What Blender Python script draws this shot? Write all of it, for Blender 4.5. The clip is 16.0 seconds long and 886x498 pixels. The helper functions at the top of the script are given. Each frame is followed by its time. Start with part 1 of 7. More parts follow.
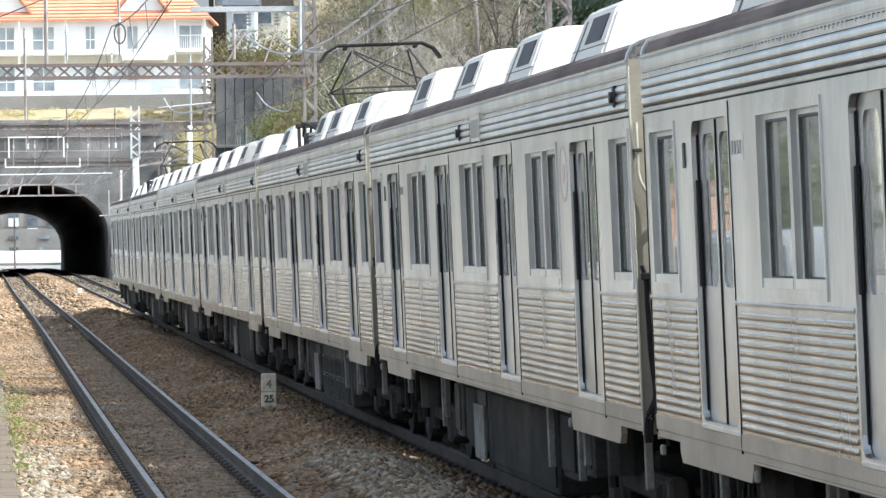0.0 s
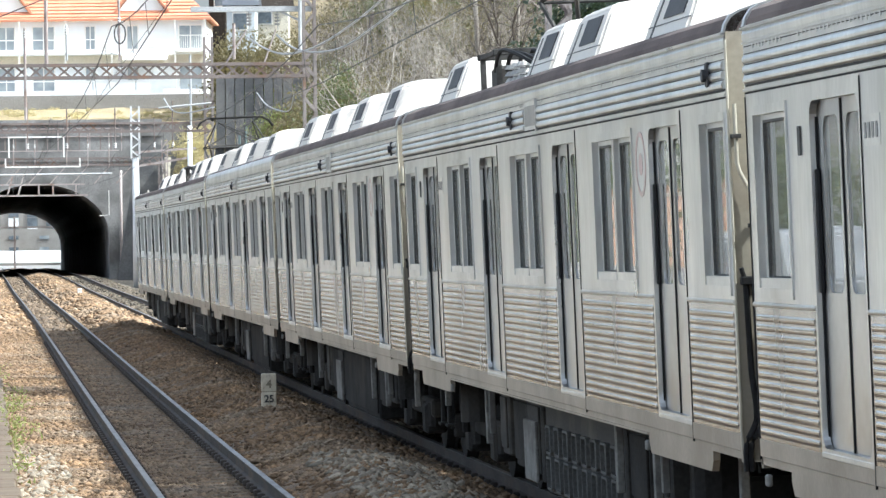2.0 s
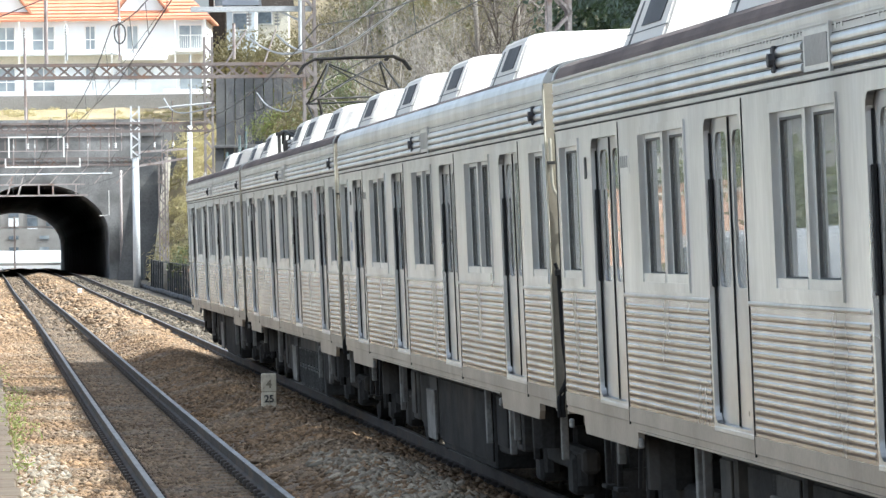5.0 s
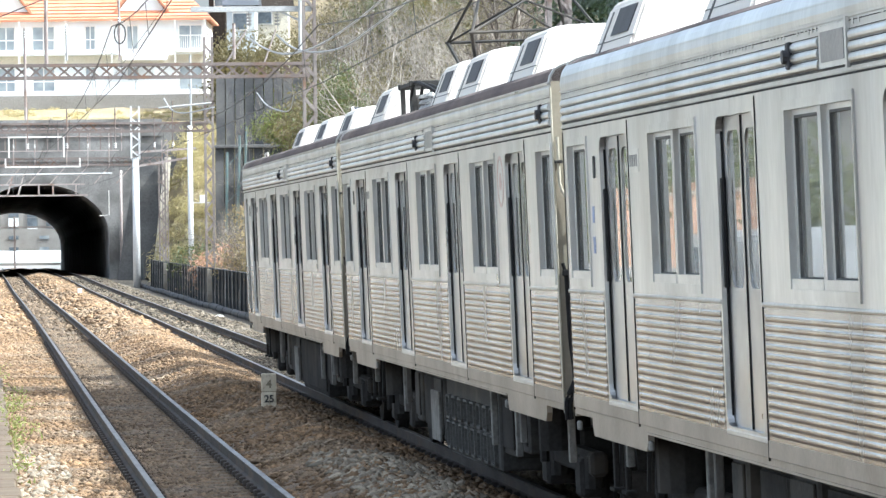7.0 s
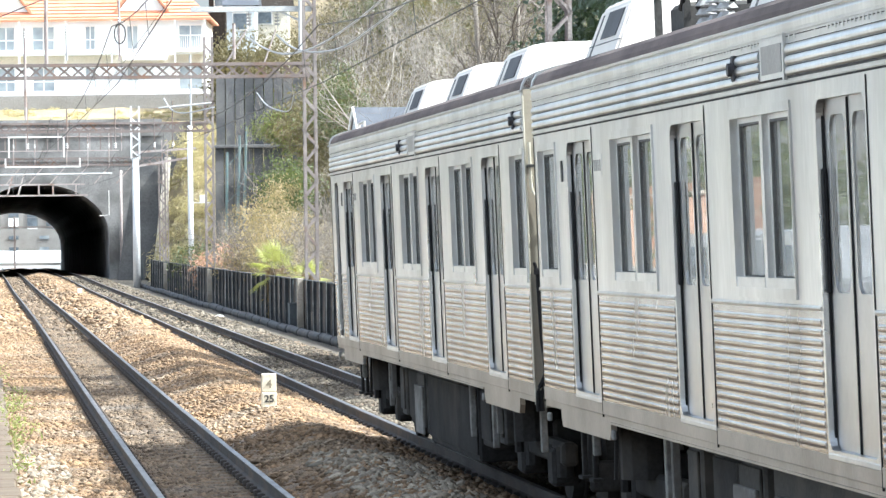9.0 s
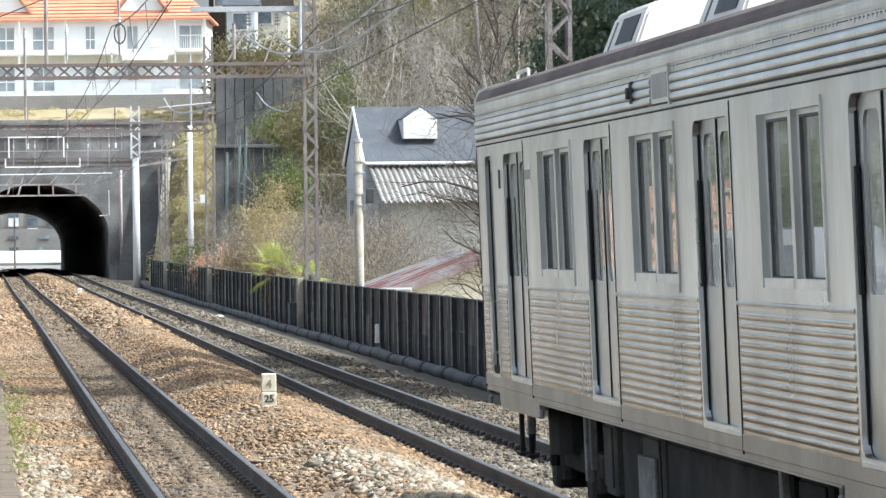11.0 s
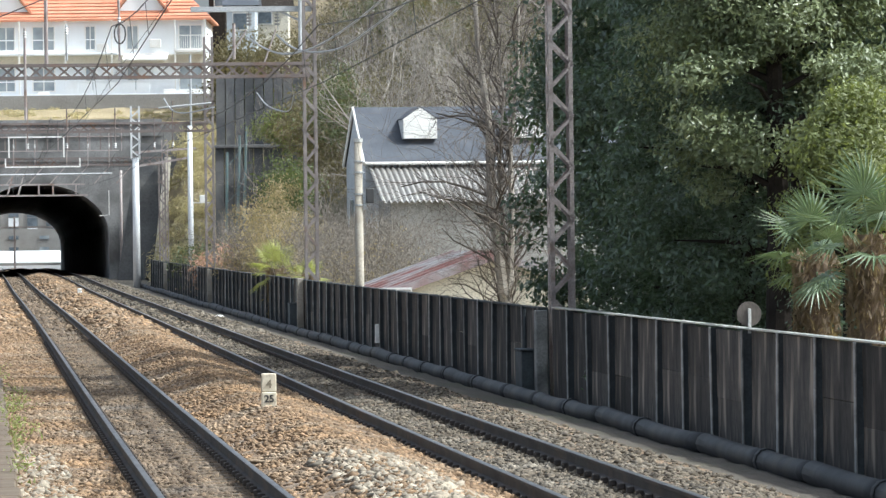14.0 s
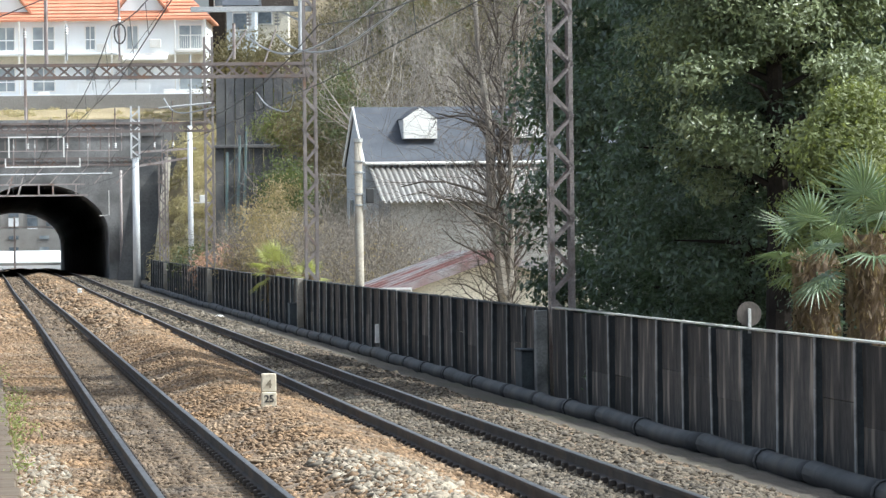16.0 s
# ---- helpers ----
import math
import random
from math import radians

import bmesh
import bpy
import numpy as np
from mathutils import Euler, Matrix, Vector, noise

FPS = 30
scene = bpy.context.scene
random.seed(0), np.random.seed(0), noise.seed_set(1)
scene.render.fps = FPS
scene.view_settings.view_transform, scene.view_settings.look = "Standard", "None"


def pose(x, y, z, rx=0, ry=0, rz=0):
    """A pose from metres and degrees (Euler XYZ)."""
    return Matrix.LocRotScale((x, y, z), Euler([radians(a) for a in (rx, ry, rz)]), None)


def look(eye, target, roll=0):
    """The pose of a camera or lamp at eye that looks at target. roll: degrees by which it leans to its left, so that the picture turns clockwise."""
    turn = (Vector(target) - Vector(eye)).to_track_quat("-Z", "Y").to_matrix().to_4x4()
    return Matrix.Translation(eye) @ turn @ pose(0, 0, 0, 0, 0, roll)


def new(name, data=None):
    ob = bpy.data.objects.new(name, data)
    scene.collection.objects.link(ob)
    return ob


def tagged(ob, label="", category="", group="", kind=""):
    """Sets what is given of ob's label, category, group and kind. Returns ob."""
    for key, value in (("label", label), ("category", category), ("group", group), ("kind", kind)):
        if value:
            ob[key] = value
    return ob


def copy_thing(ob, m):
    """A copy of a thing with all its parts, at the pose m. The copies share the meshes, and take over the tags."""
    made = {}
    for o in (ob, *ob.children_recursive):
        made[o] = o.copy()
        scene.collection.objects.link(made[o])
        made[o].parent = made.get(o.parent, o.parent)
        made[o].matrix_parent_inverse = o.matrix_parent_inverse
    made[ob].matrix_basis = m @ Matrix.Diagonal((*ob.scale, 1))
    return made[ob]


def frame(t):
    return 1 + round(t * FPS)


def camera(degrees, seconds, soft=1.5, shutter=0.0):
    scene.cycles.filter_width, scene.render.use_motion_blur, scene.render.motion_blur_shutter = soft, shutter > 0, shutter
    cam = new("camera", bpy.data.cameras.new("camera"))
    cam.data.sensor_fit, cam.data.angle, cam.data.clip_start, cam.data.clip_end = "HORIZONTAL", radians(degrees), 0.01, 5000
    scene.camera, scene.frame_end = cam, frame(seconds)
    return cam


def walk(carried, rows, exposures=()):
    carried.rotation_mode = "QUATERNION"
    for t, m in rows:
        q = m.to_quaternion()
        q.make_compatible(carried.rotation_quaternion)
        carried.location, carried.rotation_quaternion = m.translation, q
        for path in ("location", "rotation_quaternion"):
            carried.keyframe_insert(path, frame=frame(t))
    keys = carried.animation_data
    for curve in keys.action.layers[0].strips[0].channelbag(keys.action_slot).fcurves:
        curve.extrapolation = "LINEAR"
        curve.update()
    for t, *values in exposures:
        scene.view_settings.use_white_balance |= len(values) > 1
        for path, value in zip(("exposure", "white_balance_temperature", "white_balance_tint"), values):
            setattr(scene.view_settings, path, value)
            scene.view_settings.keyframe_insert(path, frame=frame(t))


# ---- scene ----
SKY, SUN = 0.15, 2.8
EXPO = [(0.0, 1.29, 5850, 3), (4.2, 1.33, 5850, 3), (6.3, 1.38, 5850, 3), (7.0, 1.54, 5850, 3), (8.0, 1.76, 5850, 3), (9.2, 1.73, 5850, 3), (11.3, 0.98, 5850, 3), (12.0, 0.86, 5850, 3), (13.0, 0.76, 5850, 3), (16.0, 0.78, 5850, 3)]
# ---- camera ----
EYE_Z = 2.33
cam = camera(11.6155, 16.0, 1.4, 0.0)
eye = (0.0, 0.0, EYE_Z)
aim = (0.0, 100.0, EYE_Z - 0.1042)
walk(cam, [(0.0, look(eye, aim, -0.7207)), (16.0, look(eye, aim, -0.7207))], EXPO)

# ---- world and sun ----
SUN_AZ, SUN_EL = radians(104.0), radians(50.5)
world = bpy.data.worlds.new("sky")
scene.world = world
world.use_nodes = True
wn = world.node_tree
sky = wn.nodes.new("ShaderNodeTexSky")
sky.sky_type = "NISHITA"
sky.sun_disc = False
sky.sun_elevation = SUN_EL
sky.sun_rotation = SUN_AZ
sky.dust_density = 5.0
sky.ozone_density = 0.4
sky.air_density = 0.8
wn.nodes["Background"].inputs["Strength"].default_value = SKY
haze = wn.nodes.new("ShaderNodeHueSaturation")
haze.inputs["Saturation"].default_value = 0.5
wn.links.new(sky.outputs["Color"], haze.inputs["Color"])
wn.links.new(haze.outputs["Color"], wn.nodes["Background"].inputs["Color"])
sun_from = Vector((math.sin(SUN_AZ) * math.cos(SUN_EL), math.cos(SUN_AZ) * math.cos(SUN_EL), math.sin(SUN_EL)))
sun = new("sun", bpy.data.lights.new("sun", "SUN"))
sun.data.energy = SUN
sun.data.angle = radians(0.55)
sun.data.color = (1.0, 0.965, 0.91)
sun.matrix_world = look(sun_from * 60, (0, 0, 0))
tagged(sun, "low spring sunlight", "sun", kind="structure")


# ---- materials ----
def mat(name, base, rough=0.7, metal=0.0, alt=None, scale=2.0, fine=40.0, bump=0.15, dirt=None, dirt_scale=0.7, dirt_low=0.5,
        dirt_high=0.7, per=0.0, stretch=(1, 1, 1), spec=0.5, depth=0.01, islands=False, grain=0.21):
    """Two scales of colour change, grain in the relief, an optional stain colour, and a change from piece to piece."""
    m = bpy.data.materials.new(name)
    m.use_nodes = True
    t = m.node_tree
    b = t.nodes["Principled BSDF"]
    b.inputs["Roughness"].default_value = rough
    b.inputs["Metallic"].default_value = metal
    b.inputs["Specular IOR Level"].default_value = spec
    co = t.nodes.new("ShaderNodeTexCoord")
    mp = t.nodes.new("ShaderNodeMapping")
    mp.inputs["Scale"].default_value = stretch
    t.links.new(co.outputs["Object"], mp.inputs["Vector"])

    def noise_at(s, detail):
        n = t.nodes.new("ShaderNodeTexNoise")
        n.inputs["Scale"].default_value = s
        n.inputs["Detail"].default_value = detail
        t.links.new(mp.outputs["Vector"], n.inputs["Vector"])
        return n

    def mix(a, c, fac, kind="MIX"):
        x = t.nodes.new("ShaderNodeMix")
        x.data_type, x.blend_type = "RGBA", kind
        for k, value in ((6, a), (7, c), (0, fac)):
            if isinstance(value, tuple):
                x.inputs[k].default_value = (*value, 1)
            elif isinstance(value, float):
                x.inputs[k].default_value = value
            else:
                t.links.new(value, x.inputs[k])
        return x.outputs[2]

    def ramp(src, lo, hi):
        r = t.nodes.new("ShaderNodeMapRange")
        r.inputs["From Min"].default_value, r.inputs["From Max"].default_value = lo, hi
        t.links.new(src, r.inputs["Value"])
        return r.outputs["Result"]

    big, small = noise_at(scale, 5), noise_at(fine, 4)
    alt = alt or tuple(c * 0.72 for c in base)
    col = mix(base, alt, ramp(big.outputs["Fac"], 0.35, 0.65))
    grey = mix((1 - grain,) * 3, (1 + grain,) * 3, ramp(small.outputs["Fac"], 0.3, 0.7))
    col = mix(col, grey, 1.0, "MULTIPLY")
    if dirt:
        spots = noise_at(dirt_scale, 7)
        col = mix(col, dirt, ramp(spots.outputs["Fac"], dirt_low, dirt_high))
    if per:
        if islands:
            src = t.nodes.new("ShaderNodeNewGeometry").outputs["Random Per Island"]
        else:
            src = t.nodes.new("ShaderNodeObjectInfo").outputs["Random"]
        r = t.nodes.new("ShaderNodeMapRange")
        r.inputs["To Min"].default_value, r.inputs["To Max"].default_value = 1 - per, 1 + per
        t.links.new(src, r.inputs["Value"])
        v = t.nodes.new("ShaderNodeVectorMath")
        v.operation = "SCALE"
        t.links.new(col, v.inputs[0])
        t.links.new(r.outputs["Result"], v.inputs["Scale"])
        col = v.outputs["Vector"]
    t.links.new(col, b.inputs["Base Color"])
    rr = t.nodes.new("ShaderNodeMapRange")
    rr.inputs["To Min"].default_value, rr.inputs["To Max"].default_value = max(rough - 0.1, 0.03), min(rough + 0.12, 1)
    t.links.new(big.outputs["Fac"], rr.inputs["Value"])
    t.links.new(rr.outputs["Result"], b.inputs["Roughness"])
    if bump:
        bp = t.nodes.new("ShaderNodeBump")
        bp.inputs["Strength"].default_value = bump
        bp.inputs["Distance"].default_value = depth
        t.links.new(small.outputs["Fac"], bp.inputs["Height"])
        t.links.new(bp.outputs["Normal"], b.inputs["Normal"])
    return m


def glass(name, tint=(0.75, 0.8, 0.8), rough=0.02, clear=1.0):
    m = bpy.data.materials.new(name)
    m.use_nodes = True
    b = m.node_tree.nodes["Principled BSDF"]
    b.inputs["Base Color"].default_value = (*tint, 1)
    b.inputs["Transmission Weight"].default_value = clear
    b.inputs["Roughness"].default_value = rough
    b.inputs["IOR"].default_value = 1.5
    return m


M_STEEL = mat("stainless_steel", (0.66, 0.665, 0.66), 0.31, 1.0, (0.54, 0.545, 0.54), 1.1, 14, 0.1, (0.41, 0.40, 0.375), 0.9, 0.52, 0.82, stretch=(1, 1.6, 0.4), depth=0.004, grain=0.07)
# soil film, with the base darkened for the dim ground it would mirror
M_STEELLOW = mat("soiled_dimmed_ribbed_steel", (0.47, 0.448, 0.43), 0.23, 1.0, (0.36, 0.345, 0.33), 1.1, 14, 0.08, (0.28, 0.26, 0.237), 0.9, 0.48, 0.75, stretch=(1, 1.6, 0.45), depth=0.004, grain=0.07)
M_STEEL2 = mat("dull_stainless", (0.52, 0.52, 0.515), 0.3, 1.0, (0.42, 0.42, 0.415), 1.0, 16, 0.06, (0.3, 0.28, 0.25), 1.2, 0.54, 0.78, depth=0.004, grain=0.06)
M_SKIRT = mat("soiled_sill_steel", (0.42, 0.375, 0.31), 0.5, 0.4, (0.34, 0.295, 0.235), 1.4, 30, 0.06, (0.32, 0.27, 0.21), 1.8, 0.5, 0.75, depth=0.003, grain=0.08)
M_FRAME = mat("window_aluminium", (0.68, 0.68, 0.66), 0.36, 0.9, (0.58, 0.58, 0.56), 3, 40, 0.03, grain=0.05)
M_ROOF = mat("grey_roof_coating", (0.15, 0.122, 0.115), 0.92, 0, (0.105, 0.088, 0.084), 1.1, 60, 0.25, (0.20, 0.165, 0.15), 0.6, 0.5, 0.75, grain=0.1, spec=0.15)
M_AC = mat("cream_unit_paint", (0.66, 0.63, 0.58), 0.55, 0, (0.68, 0.64, 0.58), 1.4, 30, 0.03, (0.5, 0.44, 0.36), 1.6, 0.6, 0.85, grain=0.05)
M_LOUVRE = mat("dark_louvre", (0.03, 0.03, 0.035), 0.6)
M_UNDER = mat("grimy_underframe", (0.036, 0.035, 0.034), 0.85, 0.1, (0.025, 0.024, 0.023), 2, 30, 0.2, (0.065, 0.058, 0.05), 1.5, 0.5, 0.7, spec=0.15)
M_UNDER2 = mat("grey_equipment_box", (0.05, 0.049, 0.047), 0.75, 0.0, (0.065, 0.063, 0.06), 2, 30, 0.15, (0.12, 0.108, 0.092), 1.5, 0.54, 0.74, spec=0.2)
M_RUBBER = mat("black_rubber", (0.02, 0.02, 0.021), 0.7, spec=0.2)
M_FADED = mat("faded_lettering", (0.24, 0.2, 0.14), 0.7)
M_GLASS = glass("train_glass", (0.66, 0.67, 0.64), 0.015, 0.8)
M_SILVER = mat("silver_car_paint", (0.42, 0.43, 0.44), 0.35, 0.3)
M_BRICKWALL = mat("salmon_brick", (0.5, 0.31, 0.22), 0.85, 0, (0.4, 0.24, 0.17), 3, 9, 0.2, (0.55, 0.42, 0.34), 4, 0.5, 0.7, stretch=(1, 1, 3))
M_BLUE = mat("faded_blue_print", (0.20, 0.27, 0.48), 0.5, 0, (0.3, 0.36, 0.52), 12)
M_HANGER = mat("dusty_grey_bracket", (0.24, 0.235, 0.22), 0.8, 0.1, (0.17, 0.165, 0.155), 3, 30, 0.1, (0.12, 0.11, 0.1), 3, 0.5, 0.7)
M_GASKET = mat("grey_gasket", (0.13, 0.13, 0.125), 0.7, spec=0.2)
M_ENDPAINT = mat("beige_end_paint", (0.33, 0.30, 0.235), 0.5, 0, (0.28, 0.25, 0.195), 2, 30, 0.1, (0.24, 0.2, 0.15), 1.5, 0.54, 0.78, grain=0.08)
M_PIPEPAINT = mat("cream_pipe_paint", (0.55, 0.52, 0.43), 0.4, 0, (0.42, 0.39, 0.31), 4, 30, 0.05, grain=0.06)
M_INSIDE = mat("cabin_panel", (0.55, 0.54, 0.5), 0.6, 0, (0.5, 0.48, 0.44), 1, 20, 0.02)
M_SIGNGLASS = mat("grey_sign_glass", (0.22, 0.225, 0.23), 0.3)
M_SEAT = mat("seat_moquette", (0.28, 0.09, 0.06), 0.9, 0, (0.22, 0.08, 0.06), 3, 80, 0.2)
M_RAIL = mat("rail_side_rust", (0.06, 0.05, 0.045), 0.75, 0.2, (0.04, 0.034, 0.03), 1.5, 30, 0.2, (0.10, 0.07, 0.05), 1.2, 0.5, 0.7)
M_RAILTOP = mat("worn_rail_head", (0.2, 0.195, 0.19), 0.42, 0.85, (0.15, 0.145, 0.14), 2, 20, 0.03)
M_BALLAST = mat("ballast_bed", (0.215, 0.143, 0.084), 0.95, 0, (0.165, 0.12, 0.082), 0.5, 22, 0.9, (0.24, 0.195, 0.15), 0.5, 0.5, 0.8, depth=0.05)
M_PAVE = mat("grey_paving", (0.33, 0.335, 0.34), 0.85, 0, (0.27, 0.275, 0.28), 0.3, 10, 0.15)
M_LITTER = mat("leaf_litter", (0.13, 0.12, 0.075), 0.97, 0, (0.085, 0.085, 0.05), 0.4, 12, 0.7, (0.17, 0.155, 0.1), 0.2, 0.5, 0.7, depth=0.08)
M_BRICK = mat("grey_block_wall", (0.30, 0.29, 0.28), 0.9, 0, (0.24, 0.23, 0.22), 0.4, 10, 0.2)
M_EMBLEM = mat("faded_red_emblem", (0.54, 0.39, 0.375), 0.45, 0.2, (0.52, 0.44, 0.42), 9)
M_GREYSTONE = mat("grey_ballast_stone", (0.135, 0.11, 0.08), 0.92, 0, (0.095, 0.078, 0.057), 0.5, 30, 0.3, (0.2, 0.175, 0.14), 0.45, 0.52, 0.75, per=0.5, islands=True)
M_PALESTONE = mat("pale_gravel", (0.34, 0.295, 0.225), 0.92, 0, (0.24, 0.2, 0.15), 1.5, 30, 0.3, per=0.4, islands=True)
M_STONE = mat("ballast_stone", (0.265, 0.168, 0.09), 0.92, 0, (0.185, 0.123, 0.074), 0.5, 30, 0.3, (0.29, 0.235, 0.17), 0.45, 0.5, 0.75, per=0.45, islands=True)
M_DARKSTONE = mat("oil_stained_stone", (0.175, 0.125, 0.08), 0.92, 0, (0.13, 0.094, 0.062), 0.5, 30, 0.3, (0.14, 0.12, 0.1), 0.45, 0.5, 0.75, per=0.4, islands=True)
M_DARKBED = mat("oil_stained_bed", (0.165, 0.115, 0.07), 0.95, 0, (0.12, 0.085, 0.054), 0.5, 22, 0.9, depth=0.05)
M_SLEEPER = mat("concrete_sleeper", (0.155, 0.118, 0.08), 0.9, 0, (0.12, 0.09, 0.062), 2, 40, 0.3, per=0.1)
M_SOIL = mat("cess_soil", (0.10, 0.085, 0.068), 0.97, 0, (0.078, 0.066, 0.053), 0.6, 18, 0.7, (0.09, 0.085, 0.055), 0.3, 0.5, 0.7, depth=0.04)
M_GRASS = mat("dry_grass", (0.33, 0.26, 0.145), 0.95, 0, (0.23, 0.19, 0.10), 0.25, 9, 0.8, (0.42, 0.34, 0.21), 0.12, 0.45, 0.65, depth=0.15)
M_FENCE = mat("weathered_fence_board", (0.095, 0.082, 0.072), 0.85, 0, (0.05, 0.046, 0.043), 1.6, 14, 0.3, (0.27, 0.225, 0.185), 1.2, 0.53, 0.68, per=0.45, stretch=(2, 2.2, 0.6), spec=0.25, grain=0.3)
M_FLANGE = mat("worn_post_edge", (0.42, 0.41, 0.39), 0.7, 0.1, (0.22, 0.215, 0.205), 3, 30, 0.1, (0.1, 0.1, 0.1), 1.5, 0.52, 0.72, per=0.45)
M_FPOST = mat("fence_post_steel", (0.075, 0.088, 0.095), 0.7, 0.1, (0.055, 0.062, 0.068), 3, 30, 0.1, per=0.2)
M_CAP = mat("fence_cap_rail", (0.62, 0.62, 0.6), 0.4, 0.5, (0.5, 0.5, 0.48), 2, 30, 0.05)
M_PIPE = mat("cable_pipe_black", (0.04, 0.042, 0.047), 0.6, 0, (0.03, 0.032, 0.035), 1.5, 20, 0.1, (0.085, 0.078, 0.07), 0.9, 0.5, 0.72, spec=0.25)
M_TEAL = mat("teal_net_post", (0.22, 0.30, 0.30), 0.6, 0, (0.17, 0.24, 0.245), 2)
M_MAST = mat("galvanised_mast_weathered", (0.42, 0.375, 0.36), 0.7, 0.15, (0.33, 0.28, 0.265), 1.0, 30, 0.1, (0.2, 0.12, 0.08), 2.2, 0.55, 0.75)
M_RUSTY = mat("rusty_gantry_steel", (0.22, 0.187, 0.175), 0.75, 0.1, (0.16, 0.13, 0.12), 1.0, 30, 0.1, (0.21, 0.12, 0.075), 1.6, 0.54, 0.74)
M_GANTRYMAST = mat("weathered_gantry_mast", (0.28, 0.25, 0.237), 0.7, 0.1, (0.2, 0.172, 0.162), 1.0, 30, 0.1, (0.2, 0.12, 0.08), 2.2, 0.55, 0.75)
M_PALEPOLE = mat("white_galvanised", (0.72, 0.73, 0.74), 0.5, 0.2, (0.6, 0.61, 0.62), 1.0, 30, 0.1)
M_MAST2 = mat("galvanised_light", (0.5, 0.51, 0.52), 0.55, 0.3, (0.4, 0.41, 0.42), 1.0, 30, 0.1)
M_CONC = mat("aged_concrete", (0.26, 0.257, 0.253), 0.92, 0, (0.165, 0.162, 0.158), 0.6, 12, 0.4, (0.1, 0.098, 0.094), 0.4, 0.5, 0.68)
M_CONC2 = mat("pale_concrete", (0.42, 0.38, 0.32), 0.9, 0, (0.33, 0.30, 0.25), 0.8, 20, 0.25, (0.22, 0.19, 0.15), 1.2, 0.52, 0.72)
M_DARKCONC = mat("dark_stained_concrete", (0.11, 0.112, 0.115), 0.9, 0, (0.075, 0.077, 0.08), 0.5, 8, 0.3, (0.19, 0.185, 0.175), 0.4, 0.5, 0.7, per=0.15)
M_PALEBLUE = mat("pale_blue_boards", (0.58, 0.62, 0.66), 0.7, 0, (0.5, 0.54, 0.58), 0.8, 20, 0.1)
M_GREYWALL = mat("grey_wall", (0.33, 0.32, 0.30), 0.85, 0, (0.27, 0.26, 0.24), 0.6, 20, 0.1)
# lining colour lifted to stand for the haze over the dark bore
M_TUNNEL = mat("haze_paled_lining", (0.45, 0.45, 0.46), 0.9, 0, (0.25, 0.25, 0.26), 0.4, 10, 0.3)
M_WHITE = mat("white_render", (0.85, 0.87, 0.89), 0.8, 0, (0.81, 0.83, 0.84), 0.5, 20, 0.1, (0.75, 0.75, 0.74), 0.6, 0.6, 0.8, grain=0.04)
M_CREAM = mat("cream_render", (0.66, 0.62, 0.52), 0.8, 0, (0.6, 0.55, 0.45), 0.5, 20, 0.1)
M_WINPALE = mat("curtained_window", (0.24, 0.28, 0.31), 0.2, 0, (0.42, 0.455, 0.475), 0.7, 6, 0.0, grain=0.05)
M_ORANGE = mat("orange_roof_tile", (0.60, 0.27, 0.17), 0.7, 0, (0.52, 0.22, 0.13), 0.8, 20, 0.15, per=0.12)
M_SLATE = mat("blue_grey_slate", (0.07, 0.078, 0.095), 0.65, 0, (0.058, 0.064, 0.078), 0.8, 25, 0.15, (0.085, 0.092, 0.108), 1.5, 0.5, 0.7)
M_CORR = mat("corrugated_sheet", (0.36, 0.35, 0.33), 0.6, 0.2, (0.27, 0.25, 0.23), 1.0, 20, 0.1)
M_REDROOF = mat("faded_red_roof", (0.20, 0.095, 0.088), 0.7, 0, (0.16, 0.085, 0.08), 1.5, 20, 0.1, (0.27, 0.27, 0.28), 0.6, 0.42, 0.6)
M_WIN = mat("house_window", (0.10, 0.125, 0.15), 0.12, 0, (0.2, 0.23, 0.26), 0.6, 5, 0.0)
M_WIRE = mat("black_wire", (0.07, 0.07, 0.072), 0.6, 0.3)
M_INSUL = mat("glazed_insulator", (0.45, 0.45, 0.44), 0.3)
M_SIGN = mat("white_enamel", (0.84, 0.83, 0.80), 0.5, 0, (0.79, 0.77, 0.73), 8, 40, 0.03, (0.5, 0.44, 0.36), 9, 0.63, 0.78, grain=0.06)
M_BLACK = mat("black_paint", (0.03, 0.03, 0.03), 0.6)
M_BARK = mat("grey_bark", (0.19, 0.16, 0.135), 0.9, 0, (0.12, 0.10, 0.085), 3, 30, 0.4, (0.34, 0.31, 0.28), 2.5, 0.55, 0.7)
M_TWIG = mat("bare_twig", (0.255, 0.225, 0.19), 0.9, 0, (0.18, 0.155, 0.125), 2, 30, 0.1)
M_DARKBARK = mat("dark_bark", (0.04, 0.033, 0.028), 0.95, 0, (0.027, 0.022, 0.019), 4, 30, 0.5, spec=0.1)


def leaf_mat(name, base, alt, rough=0.45, per=0.35, trans=0.4):
    m = mat(name, base, rough, 0, alt, 0.7, 10, 0.0, per=per, islands=True)
    t = m.node_tree
    b = t.nodes["Principled BSDF"]
    b.inputs["Specular IOR Level"].default_value = 0.5
    thin = t.nodes.new("ShaderNodeBsdfTranslucent")
    thin.inputs["Color"].default_value = (base[0] * 1.5, base[1] * 1.5, base[2] * 0.9, 1)
    both = t.nodes.new("ShaderNodeMixShader")
    both.inputs[0].default_value = trans
    t.links.new(b.outputs[0], both.inputs[1])
    t.links.new(thin.outputs[0], both.inputs[2])
    t.links.new(both.outputs[0], t.nodes["Material Output"].inputs["Surface"])
    return m


